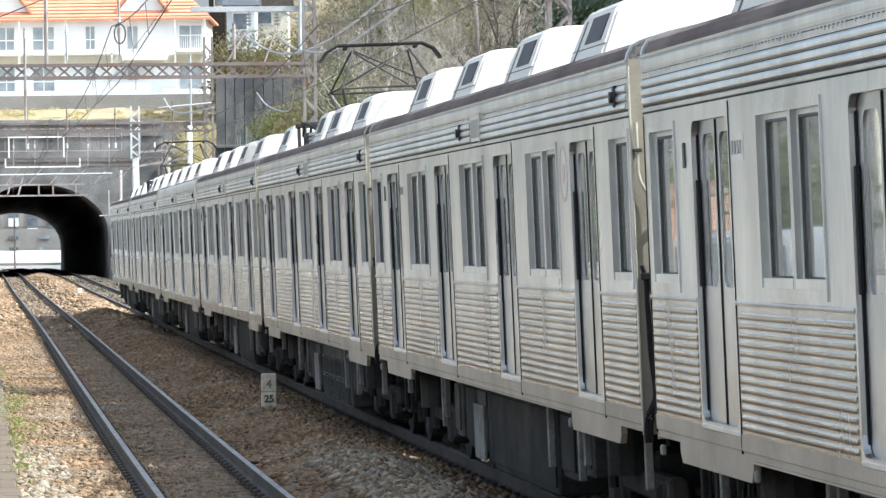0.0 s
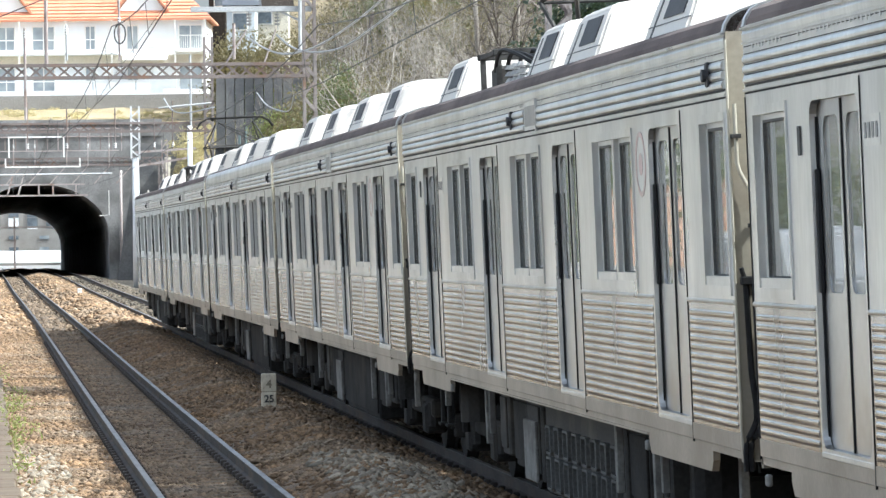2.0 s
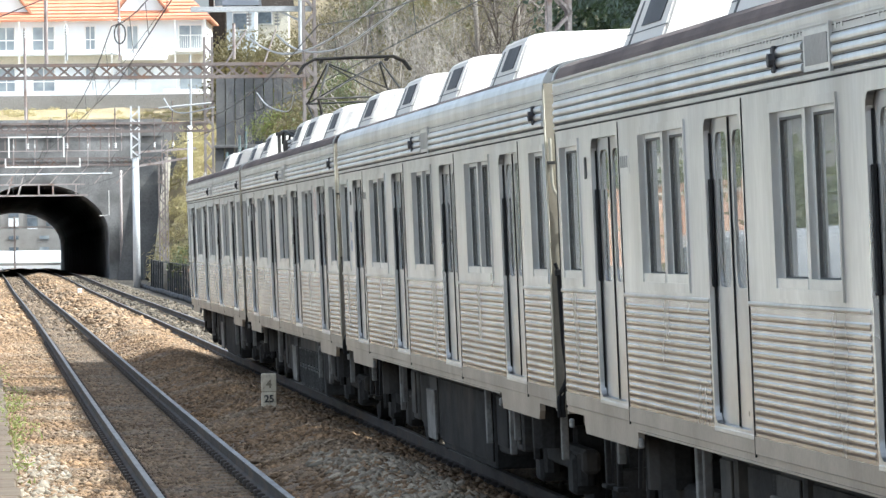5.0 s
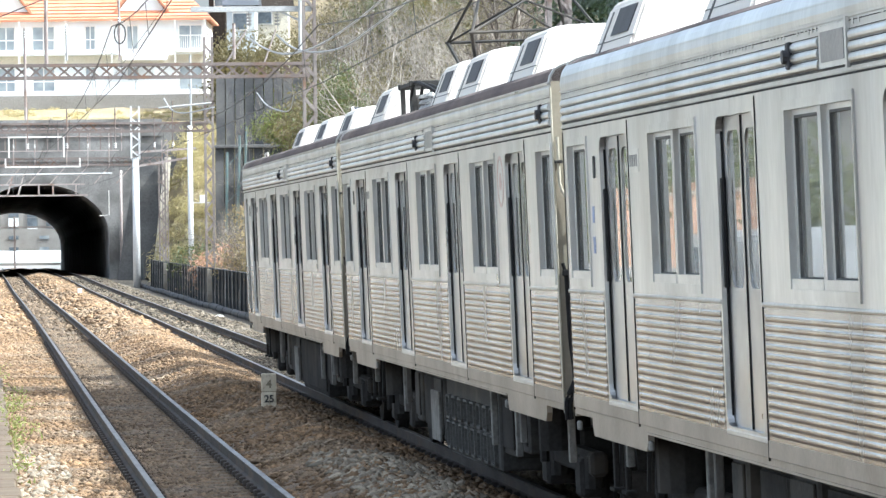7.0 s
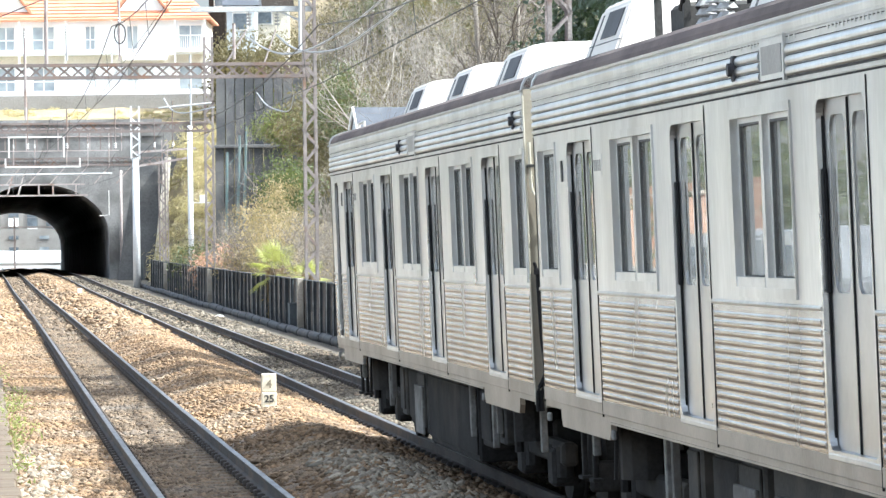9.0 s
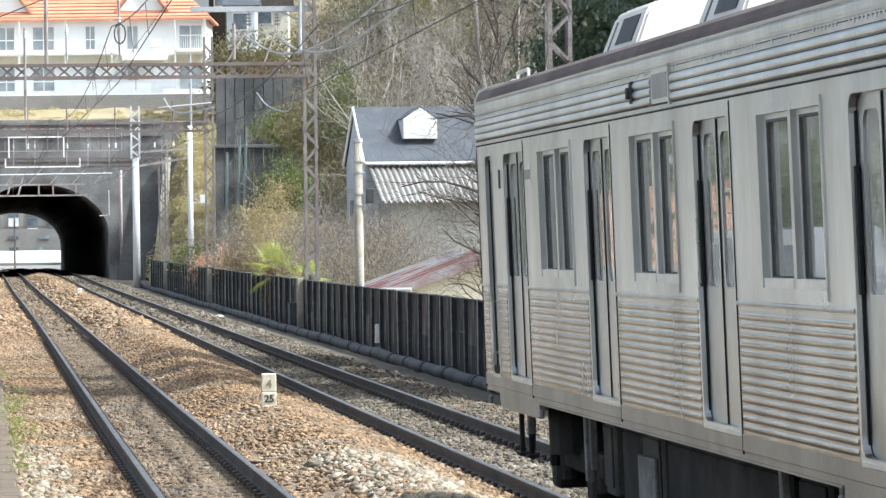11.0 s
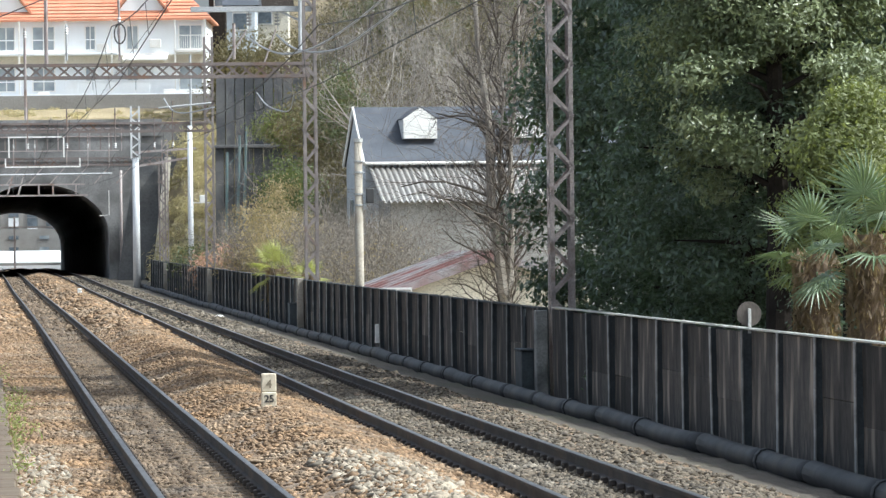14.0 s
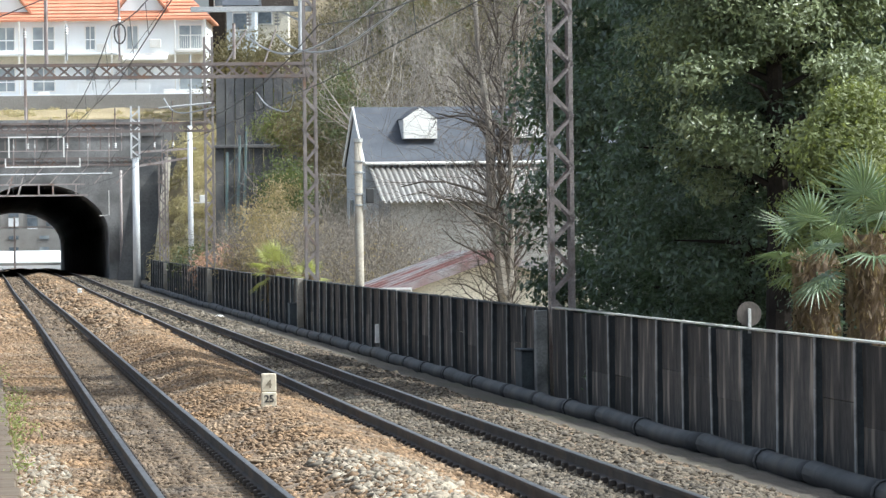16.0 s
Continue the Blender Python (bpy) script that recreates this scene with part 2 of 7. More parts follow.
M_LEAF = leaf_mat("evergreen_leaf", (0.125, 0.17, 0.115), (0.078, 0.11, 0.075), 0.34, 0.45, 0.28)
M_LEAFY = leaf_mat("yellow_green_leaf", (0.27, 0.30, 0.12), (0.18, 0.21, 0.08), 0.45)
M_SHRUB = leaf_mat("brown_shrub", (0.36, 0.29, 0.19), (0.27, 0.22, 0.14), 0.8)
M_GREEN = leaf_mat("mid_green_leaf", (0.12, 0.14, 0.075), (0.085, 0.105, 0.055), 0.6)
M_OLIVE = leaf_mat("olive_hill_leaf", (0.18, 0.155, 0.10), (0.12, 0.11, 0.07), 0.8)
M_PALEBARK = mat("pale_bark", (0.40, 0.365, 0.32), 0.9, 0, (0.28, 0.25, 0.215), 2, 30, 0.3, (0.22, 0.18, 0.15), 1.5, 0.5, 0.7)
M_PINK = leaf_mat("reddish_blossom", (0.46, 0.28, 0.24), (0.36, 0.22, 0.17), 0.8)
M_PALM = leaf_mat("fan_palm_leaf", (0.135, 0.18, 0.1), (0.08, 0.12, 0.075), 0.28, 0.3, 0.25)
# glossy evergreen leaf, its colour lifted to pass for sunlit clumps
M_LEAF2 = leaf_mat("sunlit_glossy_leaf", (0.25, 0.28, 0.155), (0.15, 0.18, 0.095), 0.32, 0.35, 0.22)
M_MIDLEAF = leaf_mat("fresh_green_leaf", (0.115, 0.135, 0.06), (0.08, 0.1, 0.046), 0.6)
M_SPRING = leaf_mat("spring_leaf", (0.19, 0.215, 0.08), (0.13, 0.15, 0.06), 0.45)
M_PALMY = leaf_mat("yellow_palm_leaf", (0.36, 0.37, 0.15), (0.25, 0.27, 0.1), 0.35)
M_TANGLE = mat("dark_twig", (0.15, 0.125, 0.105), 0.9, 0, (0.09, 0.075, 0.063), 1.2, 30, 0.1, (0.3, 0.27, 0.24), 1.0, 0.55, 0.7)
M_STRAW = leaf_mat("dry_straw", (0.52, 0.46, 0.335), (0.38, 0.34, 0.23), 0.9)
M_FIBRE2 = leaf_mat("dry_palm_stub", (0.25, 0.19, 0.135), (0.15, 0.115, 0.085), 0.9)
M_POSTPAINT = mat("yellowed_post_paint", (0.66, 0.60, 0.47), 0.6, 0, (0.56, 0.49, 0.37), 8, 40, 0.05, (0.3, 0.24, 0.17), 9, 0.58, 0.72, grain=0.08)
M_FIBRE = mat("palm_trunk_fibre", (0.20, 0.15, 0.105), 0.95, 0, (0.16, 0.11, 0.07), 6, 40, 0.6)


# ---- mesh helpers ----
def bm_box(bm, lo, hi, bevel=0.0):
    v = [bm.verts.new((x, y, z)) for z in (lo[2], hi[2]) for y in (lo[1], hi[1]) for x in (lo[0], hi[0])]
    fs = [bm.faces.new([v[i] for i in q]) for q in ((0, 2, 3, 1), (4, 5, 7, 6), (0, 1, 5, 4), (2, 6, 7, 3), (0, 4, 6, 2), (1, 3, 7, 5))]
    if bevel:
        es = {e for f in fs for e in f.edges}
        bmesh.ops.bevel(bm, geom=list(es), offset=bevel, segments=1, affect="EDGES")
    return v


def bm_prism(bm, outline, a, b, axis=1):
    """An outline of (u, w) pushed from a to b along an axis: 0 x (u=y), 1 y (u=x), 2 z (u=x, w=y)."""
    def at(u, w, d):
        return ((d, u, w), (u, d, w), (u, w, d))[axis]
    va = [bm.verts.new(at(u, w, a)) for u, w in outline]
    vb = [bm.verts.new(at(u, w, b)) for u, w in outline]
    n = len(outline)
    bm.faces.new(va)
    bm.faces.new(vb[::-1])
    for i in range(n):
        bm.faces.new((va[i], vb[i], vb[(i + 1) % n], va[(i + 1) % n]))


def bm_tube(bm, pts, radii, sides=6, cap=True):
    rings = []
    pts = [Vector(p) for p in pts]
    for i, p in enumerate(pts):
        d = (pts[min(i + 1, len(pts) - 1)] - pts[max(i - 1, 0)]).normalized()
        u = d.orthogonal().normalized() if abs(d.z) > 0.95 else d.cross(Vector((0, 0, 1))).normalized()
        w = d.cross(u)
        r = radii[i] if isinstance(radii, (list, tuple)) else radii
        rings.append([bm.verts.new(p + (u * math.cos(k * math.tau / sides) + w * math.sin(k * math.tau / sides)) * r) for k in range(sides)])
    for a, b in zip(rings, rings[1:]):
        for k in range(sides):
            bm.faces.new((a[k], a[(k + 1) % sides], b[(k + 1) % sides], b[k]))
    if cap:
        bm.faces.new(rings[0][::-1])
        bm.faces.new(rings[-1])


def bm_disc(bm, centre, radius, depth, axis=0, sides=16):
    d = Vector([depth / 2 if k == axis else 0 for k in range(3)])
    bm_tube(bm, [Vector(centre) - d, Vector(centre) + d], radius, sides)


def mesh_of(bm, name, material, smooth=False):
    bmesh.ops.recalc_face_normals(bm, faces=bm.faces[:])
    me = bpy.data.meshes.new(name)
    bm.to_mesh(me)
    bm.free()
    for m in (material if isinstance(material, (list, tuple)) else [material]):
        me.materials.append(m)
    if smooth:
        me.shade_smooth()
    return me


def part(name, bm, material, parent, label="", m=None, smooth=False):
    ob = new(name, bm if isinstance(bm, bpy.types.Mesh) else mesh_of(bm, name, material, smooth))
    ob.parent = parent
    if m is not None:
        ob.matrix_basis = m
    if label:
        ob["label"] = label
    return ob


def thing(name, label, category, group="", m=None, kind=""):
    ob = new(name)
    ob.empty_display_size = 0.2
    if m is not None:
        ob.matrix_basis = m
    return tagged(ob, label, category, group, kind)


def solid(name, bm, material, label, category, group="", kind="", m=None, smooth=False):
    ob = new(name, mesh_of(bm, name, material, smooth))
    if m is not None:
        ob.matrix_basis = m
    return tagged(ob, label, category, group, kind)


def raw_mesh(name, verts, faces, material, smooth=False):
    me = bpy.data.meshes.new(name)
    me.from_pydata([tuple(v) for v in verts], [], [tuple(f) for f in faces])
    me.materials.append(material)
    if smooth:
        me.shade_smooth()
    return me


def plate(bm, ys, zs, holes, x0, x1):
    """A solid plate on a grid of (y, z) lines, open where a cell is in holes."""
    at = {}

    def v(i, j, k):
        if (i, j, k) not in at:
            at[i, j, k] = bm.verts.new(((x0, x1)[k], ys[i], zs[j]))
        return at[i, j, k]

    full = lambda i, j: 0 <= i < len(ys) - 1 and 0 <= j < len(zs) - 1 and (i, j) not in holes
    for i in range(len(ys) - 1):
        for j in range(len(zs) - 1):
            if not full(i, j):
                continue
            for k in (0, 1):
                bm.faces.new((v(i, j, k), v(i + 1, j, k), v(i + 1, j + 1, k), v(i, j + 1, k)))
            for di, dj, a, c in ((-1, 0, (i, j), (i, j + 1)), (1, 0, (i + 1, j), (i + 1, j + 1)), (0, -1, (i, j), (i + 1, j)), (0, 1, (i, j + 1), (i + 1, j + 1))):
                if not full(i + di, j + dj):
                    bm.faces.new((v(*a, 0), v(*c, 0), v(*c, 1), v(*a, 1)))


def smooth_path(pts, n=8):
    out = []
    pts = [Vector(p) for p in pts]
    for i in range(len(pts) - 1):
        p0, p1, p2, p3 = pts[max(i - 1, 0)], pts[i], pts[i + 1], pts[min(i + 2, len(pts) - 1)]
        for k in range(n):
            t = k / n
            out.append(0.5 * ((2 * p1) + (p2 - p0) * t + (2 * p0 - 5 * p1 + 4 * p2 - p3) * t * t + (3 * p1 - p0 - 3 * p2 + p3) * t ** 3))
    return out + [pts[-1]]


# ---- the line: a gentle curve, then straight to the tunnel ----
TS = np.arange(-300.0, 900.0, 1.0)
TH = -0.114513 + 2.78704e-4 * TS - 4.89182e-6 * TS ** 2 / 2 + 3.66914e-8 * TS ** 3 / 6
TH[TS < 0] = -0.114513
TH[TS > 220] = TH[TS == 220][0]
TX = np.concatenate([[0], np.cumsum((np.sin(TH[1:]) + np.sin(TH[:-1])) / 2)])
TY = np.concatenate([[0], np.cumsum((np.cos(TH[1:]) + np.cos(TH[:-1])) / 2)])
TX += 6.05777 - TX[300]
TY -= TY[300]
CANT = 0.0316
GAP = 3.63  # between the two tracks' centre lines


def level(s):
    s = np.asarray(s, float)
    d = np.maximum(s - 250, 0)
    c = np.clip(s, 0, 250)
    z = 2.92448e-4 * c + 1.50861e-5 * c * c / 2 + 0.00406 * d - 2.5e-5 * d * d
    return np.where(s > 480, 0.2, z)


def on_line(s, lat=0.0, z=0.0):
    """A place beside the near line: metres along it, to its right, and above its rails."""
    x, y, a = np.interp(s, TS, TX), np.interp(s, TS, TY), np.interp(s, TS, TH)
    return Vector((float(x + lat * math.cos(a)), float(y - lat * math.sin(a)), float(level(s) + z)))


def heading(s):
    return math.degrees(-np.interp(s, TS, TH))


def at_line(s, lat=0.0, z=0.0, turn=0.0):
    p = on_line(s, lat, z)
    return pose(p.x, p.y, p.z, 0, 0, heading(s) + turn)


def sweep(bm, outline, s0, s1, step, lat=0.0, lean=0.0, z=0.0, closed=True):
    """An outline of (lateral, height) drawn along the line."""
    rows = []
    s = s0
    while s <= s1 + 1e-6:
        ring = []
        for u, w in outline:
            uu = (u + lat)
            lz = w + uu * lean
            ring.append(bm.verts.new(on_line(s, uu - w * lean, lz + z)))
        rows.append(ring)
        s += step
    n = len(outline)
    for a, b in zip(rows, rows[1:]):
        for k in range(n if closed else n - 1):
            bm.faces.new((a[k], a[(k + 1) % n], b[(k + 1) % n], b[k]))
    if closed:
        bm.faces.new(rows[0][::-1])
        bm.faces.new(rows[-1])
    return rows


# ---- ground ----
def smooth(a, b, x):
    t = np.clip((np.asarray(x, float) - a) / (b - a), 0, 1)
    return t * t * (3 - 2 * t)


def ground_at(s, lat):
    """Height of the formation and the land beside it, from metres along and beside the line."""
    s, lat = np.asarray(s, float), np.asarray(lat, float)
    bed = -0.195 + 0.0 * lat
    between = np.exp(-((lat + GAP / 2) / 0.75) ** 2) * 0.27
    left = np.exp(-((lat + GAP + 2.6) / 1.1) ** 2) * 0.06
    z = bed + between + left + CANT * np.clip(lat, -1.5, 1.5) * 0.7
    z = np.where(lat > 1.6, -0.2 - 0.22 * smooth(1.6, 3.2, lat), z)
    z = z + level(s)
    z = z - 3.2 * smooth(4.6, 9.5, lat) * (1 - smooth(225, 262, s))
    z = z + 20.0 * smooth(34, 95, lat) * smooth(90, 170, s)
    z = z + 16.0 * smooth(198, 245, s) * smooth(12, 20, lat) + 14.0 * smooth(230, 330, s) * smooth(12, 60, lat)
    z = z + 4.0 * smooth(GAP + 8, GAP + 26, -lat) * smooth(220, 290, s)
    return z


lats = np.unique(np.concatenate([np.arange(-8, 6, 0.25), np.arange(6, 40, 1.5), np.arange(40, 320, 12), -np.arange(8, 40, 2.0), -np.arange(40, 320, 14), [900, 2200, -900, -2200]]))
ss = np.unique(np.concatenate([[-2500, -900, -300, -120], np.arange(-60, 20, 4.0), np.arange(20, 130, 0.5), np.arange(130, 310, 2.0), np.arange(310, 640, 10.0), [800, 1200, 2500]]))


def far_on_line(s, lat):
    sc = min(max(s, -299.0), 880.0)
    x, y, a = np.interp(sc, TS, TX), np.interp(sc, TS, TY), np.interp(sc, TS, TH)
    y, x = y + (s - sc) * math.cos(a), x + (s - sc) * math.sin(a)
    return x + lat * math.cos(a), y - lat * math.sin(a)


verts, faces = [], []
rng = np.random.default_rng(4)
for s in ss:
    h = ground_at(s, lats)
    for lat, z in zip(lats, h):
        x, y = far_on_line(s, lat)
        verts.append((x, y, float(z) + (rng.normal() * 0.012 if abs(lat) < 8 else 0.0)))
nl = len(lats)
bed_faces, soil_faces, grass_faces = [], [], []
ground_mesh = bpy.data.meshes.new("ground")
kinds = []
for i in range(len(ss) - 1):
    for j in range(nl - 1):
        faces.append((i * nl + j, i * nl + j + 1, (i + 1) * nl + j + 1, (i + 1) * nl + j))
        m = (lats[j] + lats[j + 1]) / 2
        kinds.append(5 if abs(m + GAP) < 0.52 else 0 if -7.2 < m < 2.3 else (1 if m < 5.5 and m > -9 else (3 if m > 10 else (4 if m < -9 else 2))))
ground_mesh.from_pydata(verts, [], faces)
for m in (M_BALLAST, M_SOIL, M_GRASS, M_LITTER, M_PAVE, M_DARKBED):
    ground_mesh.materials.append(m)
ground_mesh.polygons.foreach_set("material_index", kinds)
ground_mesh.shade_smooth()
tagged(new("ground", ground_mesh), "brown stone ballast bed with bare soil and dry grass beside it", "ground", kind="structure")

# ---- rails ----
RAIL = [(-0.0635, -0.153), (0.0635, -0.153), (0.0635, -0.141), (0.012, -0.122), (0.009, -0.05), (0.0325, -0.038), (0.0325, -0.006), (0.024, 0.0),
        (-0.024, 0.0), (-0.0325, -0.006), (-0.0325, -0.038), (-0.009, -0.05), (-0.012, -0.122), (-0.0635, -0.141)]


def track(offset, lean, label):
    t = thing("railway_track", label, "railway track", "tracks", kind="structure")
    for side in (-0.566, 0.566):
        bm = bmesh.new()
        sweep(bm, RAIL, -40, 620, 2.5, offset + side, lean if offset == 0 else 0, 0 if offset == 0 else side * lean)
        bm.faces.ensure_lookup_table()
        for k, f in enumerate(bm.faces):
            n = len(RAIL)
            if k % n in (6, 7, 8) and k < n * 264:
                f.material_index = 1
        part("rail", bm, [M_RAIL, M_RAILTOP], t)
    return t


near_track = track(0.0, CANT, "rusty steel rails with worn bright heads bedded in ballast")
far_track = track(-GAP, 0.04, "rusty steel rails with shiny heads bedded in brown ballast")


# ---- fence of dark boards along the line ----
def fence():
    """Bays of tall weathered boards between steel posts, in a near run and a far run that meet at a pier."""
    t = thing("trackside_fence", "weathered dark board fence with pale-edged steel posts beside the railway", "fence", kind="structure")
    boards = {}
    for pitch in (2.415, 2.385):
        for cut in (0.62, 0.0, 0.86):
            rows = ((0.0, 1.545),) if not cut else ((0.0, cut), (cut + 0.004, 1.545))
            made = []
            for z0, z1 in rows:
                bm = bmesh.new()
                bm_box(bm, (-0.022, 0.03, z0), (0.022, pitch - 0.03, z1), 0.006)
                made.append(mesh_of(bm, "fence_sheet", M_FENCE))
            boards.setdefault(pitch, []).append(made)
    bm = bmesh.new()
    bm_box(bm, (-0.1, -0.006, -0.3), (0.06, 0.006, 1.56))
    bm_box(bm, (0.06, -0.065, -0.3), (0.075, 0.065, 1.56))
    post = mesh_of(bm, "fence_post", M_FPOST)
    bm = bmesh.new()
    bm_box(bm, (-0.118, -0.05, -0.3), (-0.1, 0.05, 1.57), 0.003)
    flange = mesh_of(bm, "post_flange", M_FLANGE)
    bm = bmesh.new()
    bm_box(bm, (-0.085, 0.01, 1.44), (-0.05, 0.06, 1.5), 0.005)
    cleat = mesh_of(bm, "cleat", M_CAP)
    for start, stop, pitch in ((24.48, 75.0, 2.415), (76.55, 249.0, 2.385)):
        s, n = start, 0
        while s < stop:
            p, q2 = on_line(s, 3.98, -0.42), on_line(s + pitch, 3.98, -0.42)
            lean_y = math.degrees(math.asin((q2.z - p.z) / pitch))
            m = pose(p.x, p.y, p.z + 0.01 * math.sin(s * 7.3), lean_y, math.sin(s * 3.1) * 0.6, heading(s + pitch / 2))
            pt = part("post", post, None, t, m=m)
            part("flange", flange, None, pt)
            if n % 3:
                part("cleat", cleat, None, pt)
            if s + pitch < stop + 2.0:
                for k, me in enumerate(boards[pitch][(n * 2 + n // 3) % 3]):
                    part("board", me, None, t, m=m @ pose(0.012 * math.sin(n * 2.7 + 0.4 * k), 0, 0.006 * math.sin(n * 5.1 + k), 0, 0.3 * math.sin(n * 3.7 + k), 0.25 * math.sin(n * 1.9 + k * 0.4)))
            n += 1
            s += pitch
    bm = bmesh.new()
    sweep(bm, [(3.9, 1.152), (4.03, 1.152), (4.03, 1.17), (3.9, 1.17)], 24, 75, 1.5)
    part("cap_rail", bm, M_CAP, t, "pale worn cap rail")
    bm = bmesh.new()
    sweep(bm, [(3.9, 1.11), (4.0, 1.11), (4.0, 1.14), (3.9, 1.14)], 76.6, 249, 3.0)
    part("cap_rail", bm, M_FPOST, t)
    return t


fence()


# ---- the train ----
HALF = 1.38
DOORS = [2.52 + 4.82 * k for k in range(4)]      # centres, from the rear end of a body
L = 19.38
Z_SILL, Z_BELT, Z_WIN0, Z_WIN1, Z_HEAD, Z_LINE, Z_GUT = 1.22, 2.0, 2.09, 3.08, 3.14, 3.23, 3.60


def yy(u):
    """Along the body: u metres from its rear end (the rear is the far end as it comes in)."""
    return L / 2 - u


def side_mesh(bm, u0, u1, z0, z1, x0=HALF - 0.11, x1=HALF):
    bm_box(bm, (-x1, yy(u1), z0), (-x0, yy(u0), z1))


CAB_DOOR = (0.56, 1.1)


def car_spans(tail):
    """Panels between the doors, each with its windows (u0, u1, [windows])."""
    edges = [0.0] + [e for d in DOORS for e in (d - 0.67, d + 0.67)] + [L]
    spans = []
    for k in range(5):
        a, b = edges[2 * k], edges[2 * k + 1]
        mid = (a + b) / 2
        if 0 < k < 4:
            wins = [(mid - 0.8, mid + 0.09), (mid + 0.18, mid + 1.04)]
        elif k == 4:
            wins = [(mid - 0.1, mid + 0.77)]
        else:
            wins = [] if tail else [(mid - 0.66, mid + 0.3)]
        spans.append((a, b, wins))
    return spans


def ribbed_panel(u0, u1):
    """One pressed sheet whose outline carries the ribs."""
    bm = bmesh.new()
    out = [(-HALF + 0.11, Z_SILL), (-HALF, Z_SILL)]
    for k in range(13):
        z = 1.265 + k * 0.0545
        out += [(-HALF, z - 0.02), (-HALF - 0.004, z - 0.015), (-HALF - 0.006, z - 0.005), (-HALF - 0.0063, z + 0.004), (-HALF - 0.005, z + 0.012), (-HALF - 0.0015, z + 0.018), (-HALF, z + 0.021)]
    out += [(-HALF, Z_BELT), (-HALF + 0.11, Z_BELT)]
    flat = [out[0], out[1], out[-2], out[-1]]
    m = min(0.07, (u1 - u0) * 0.14)
    bm_prism(bm, flat, yy(u0 + m), yy(u0), 1)
    bm_prism(bm, out, yy(u1 - m), yy(u0 + m), 1)
    bm_prism(bm, flat, yy(u1), yy(u1 - m), 1)
    return bm


def window_unit(car, u0, u1):
    w = part("window", frame_bm(u0, u1), M_FRAME, car)
    bm = bmesh.new()
    bm_box(bm, (-HALF + 0.052, yy(u1 - 0.05), Z_WIN0 + 0.05), (-HALF + 0.058, yy(u0 + 0.08), Z_WIN1 - 0.02))
    part("pane", bm, M_GLASS, w).visible_shadow = False
    bm = bmesh.new()
    ya, yb, g = yy(u1 - 0.05), yy(u0 + 0.08), 0.007
    bm_ring(bm, [(ya - g, Z_WIN0 + 0.05), (yb + g, Z_WIN0 + 0.05), (yb + g, Z_WIN1 - 0.034), (ya - g, Z_WIN1 - 0.034)],
            [(ya + g, Z_WIN0 + 0.068), (yb - g, Z_WIN0 + 0.068), (yb - g, Z_WIN1 - 0.05), (ya + g, Z_WIN1 - 0.05)], -HALF + 0.051, -HALF + 0.032)
    part("gasket", bm, M_GASKET, w, "dark window gasket")
    return w


def frame_bm(u0, u1):
    bm = bmesh.new()
    a, b, c, d = u0, u1, Z_WIN0, Z_WIN1
    x0, x1 = HALF - 0.085, HALF - 0.036
    side_mesh(bm, a, b, c, c + 0.06, x0, HALF + 0.004)
    side_mesh(bm, a, b, d - 0.035, d, x0, x1)
    side_mesh(bm, a, a + 0.08, c + 0.06, d - 0.035, x0, x1)
    side_mesh(bm, b - 0.05, b, c + 0.06, d - 0.035, x0, x1)
    return bm


def round_ring(y0, y1, z0, z1, r, n=5):
    pts = []
    for cy, cz, a0 in ((y1 - r, z0 + r, -90), (y1 - r, z1 - r, 0), (y0 + r, z1 - r, 90), (y0 + r, z0 + r, 180)):
        pts += [(cy + r * math.cos(radians(a0 + 90 * k / n)), cz + r * math.sin(radians(a0 + 90 * k / n))) for k in range(n + 1)]
    return pts


def bm_ring(bm, outer, inner, x0, x1):
    """A plate between two outlines of (y, z), from x0 to x1."""
    n = len(outer)
    vs = [[bm.verts.new((x, y, z)) for y, z in o] for o in (outer, inner) for x in (x0, x1)]
    for a, b in ((0, 1), (3, 2), (1, 3), (2, 0)):
        for k in range(n):
            bm.faces.new((vs[a][k], vs[a][(k + 1) % n], vs[b][(k + 1) % n], vs[b][k]))


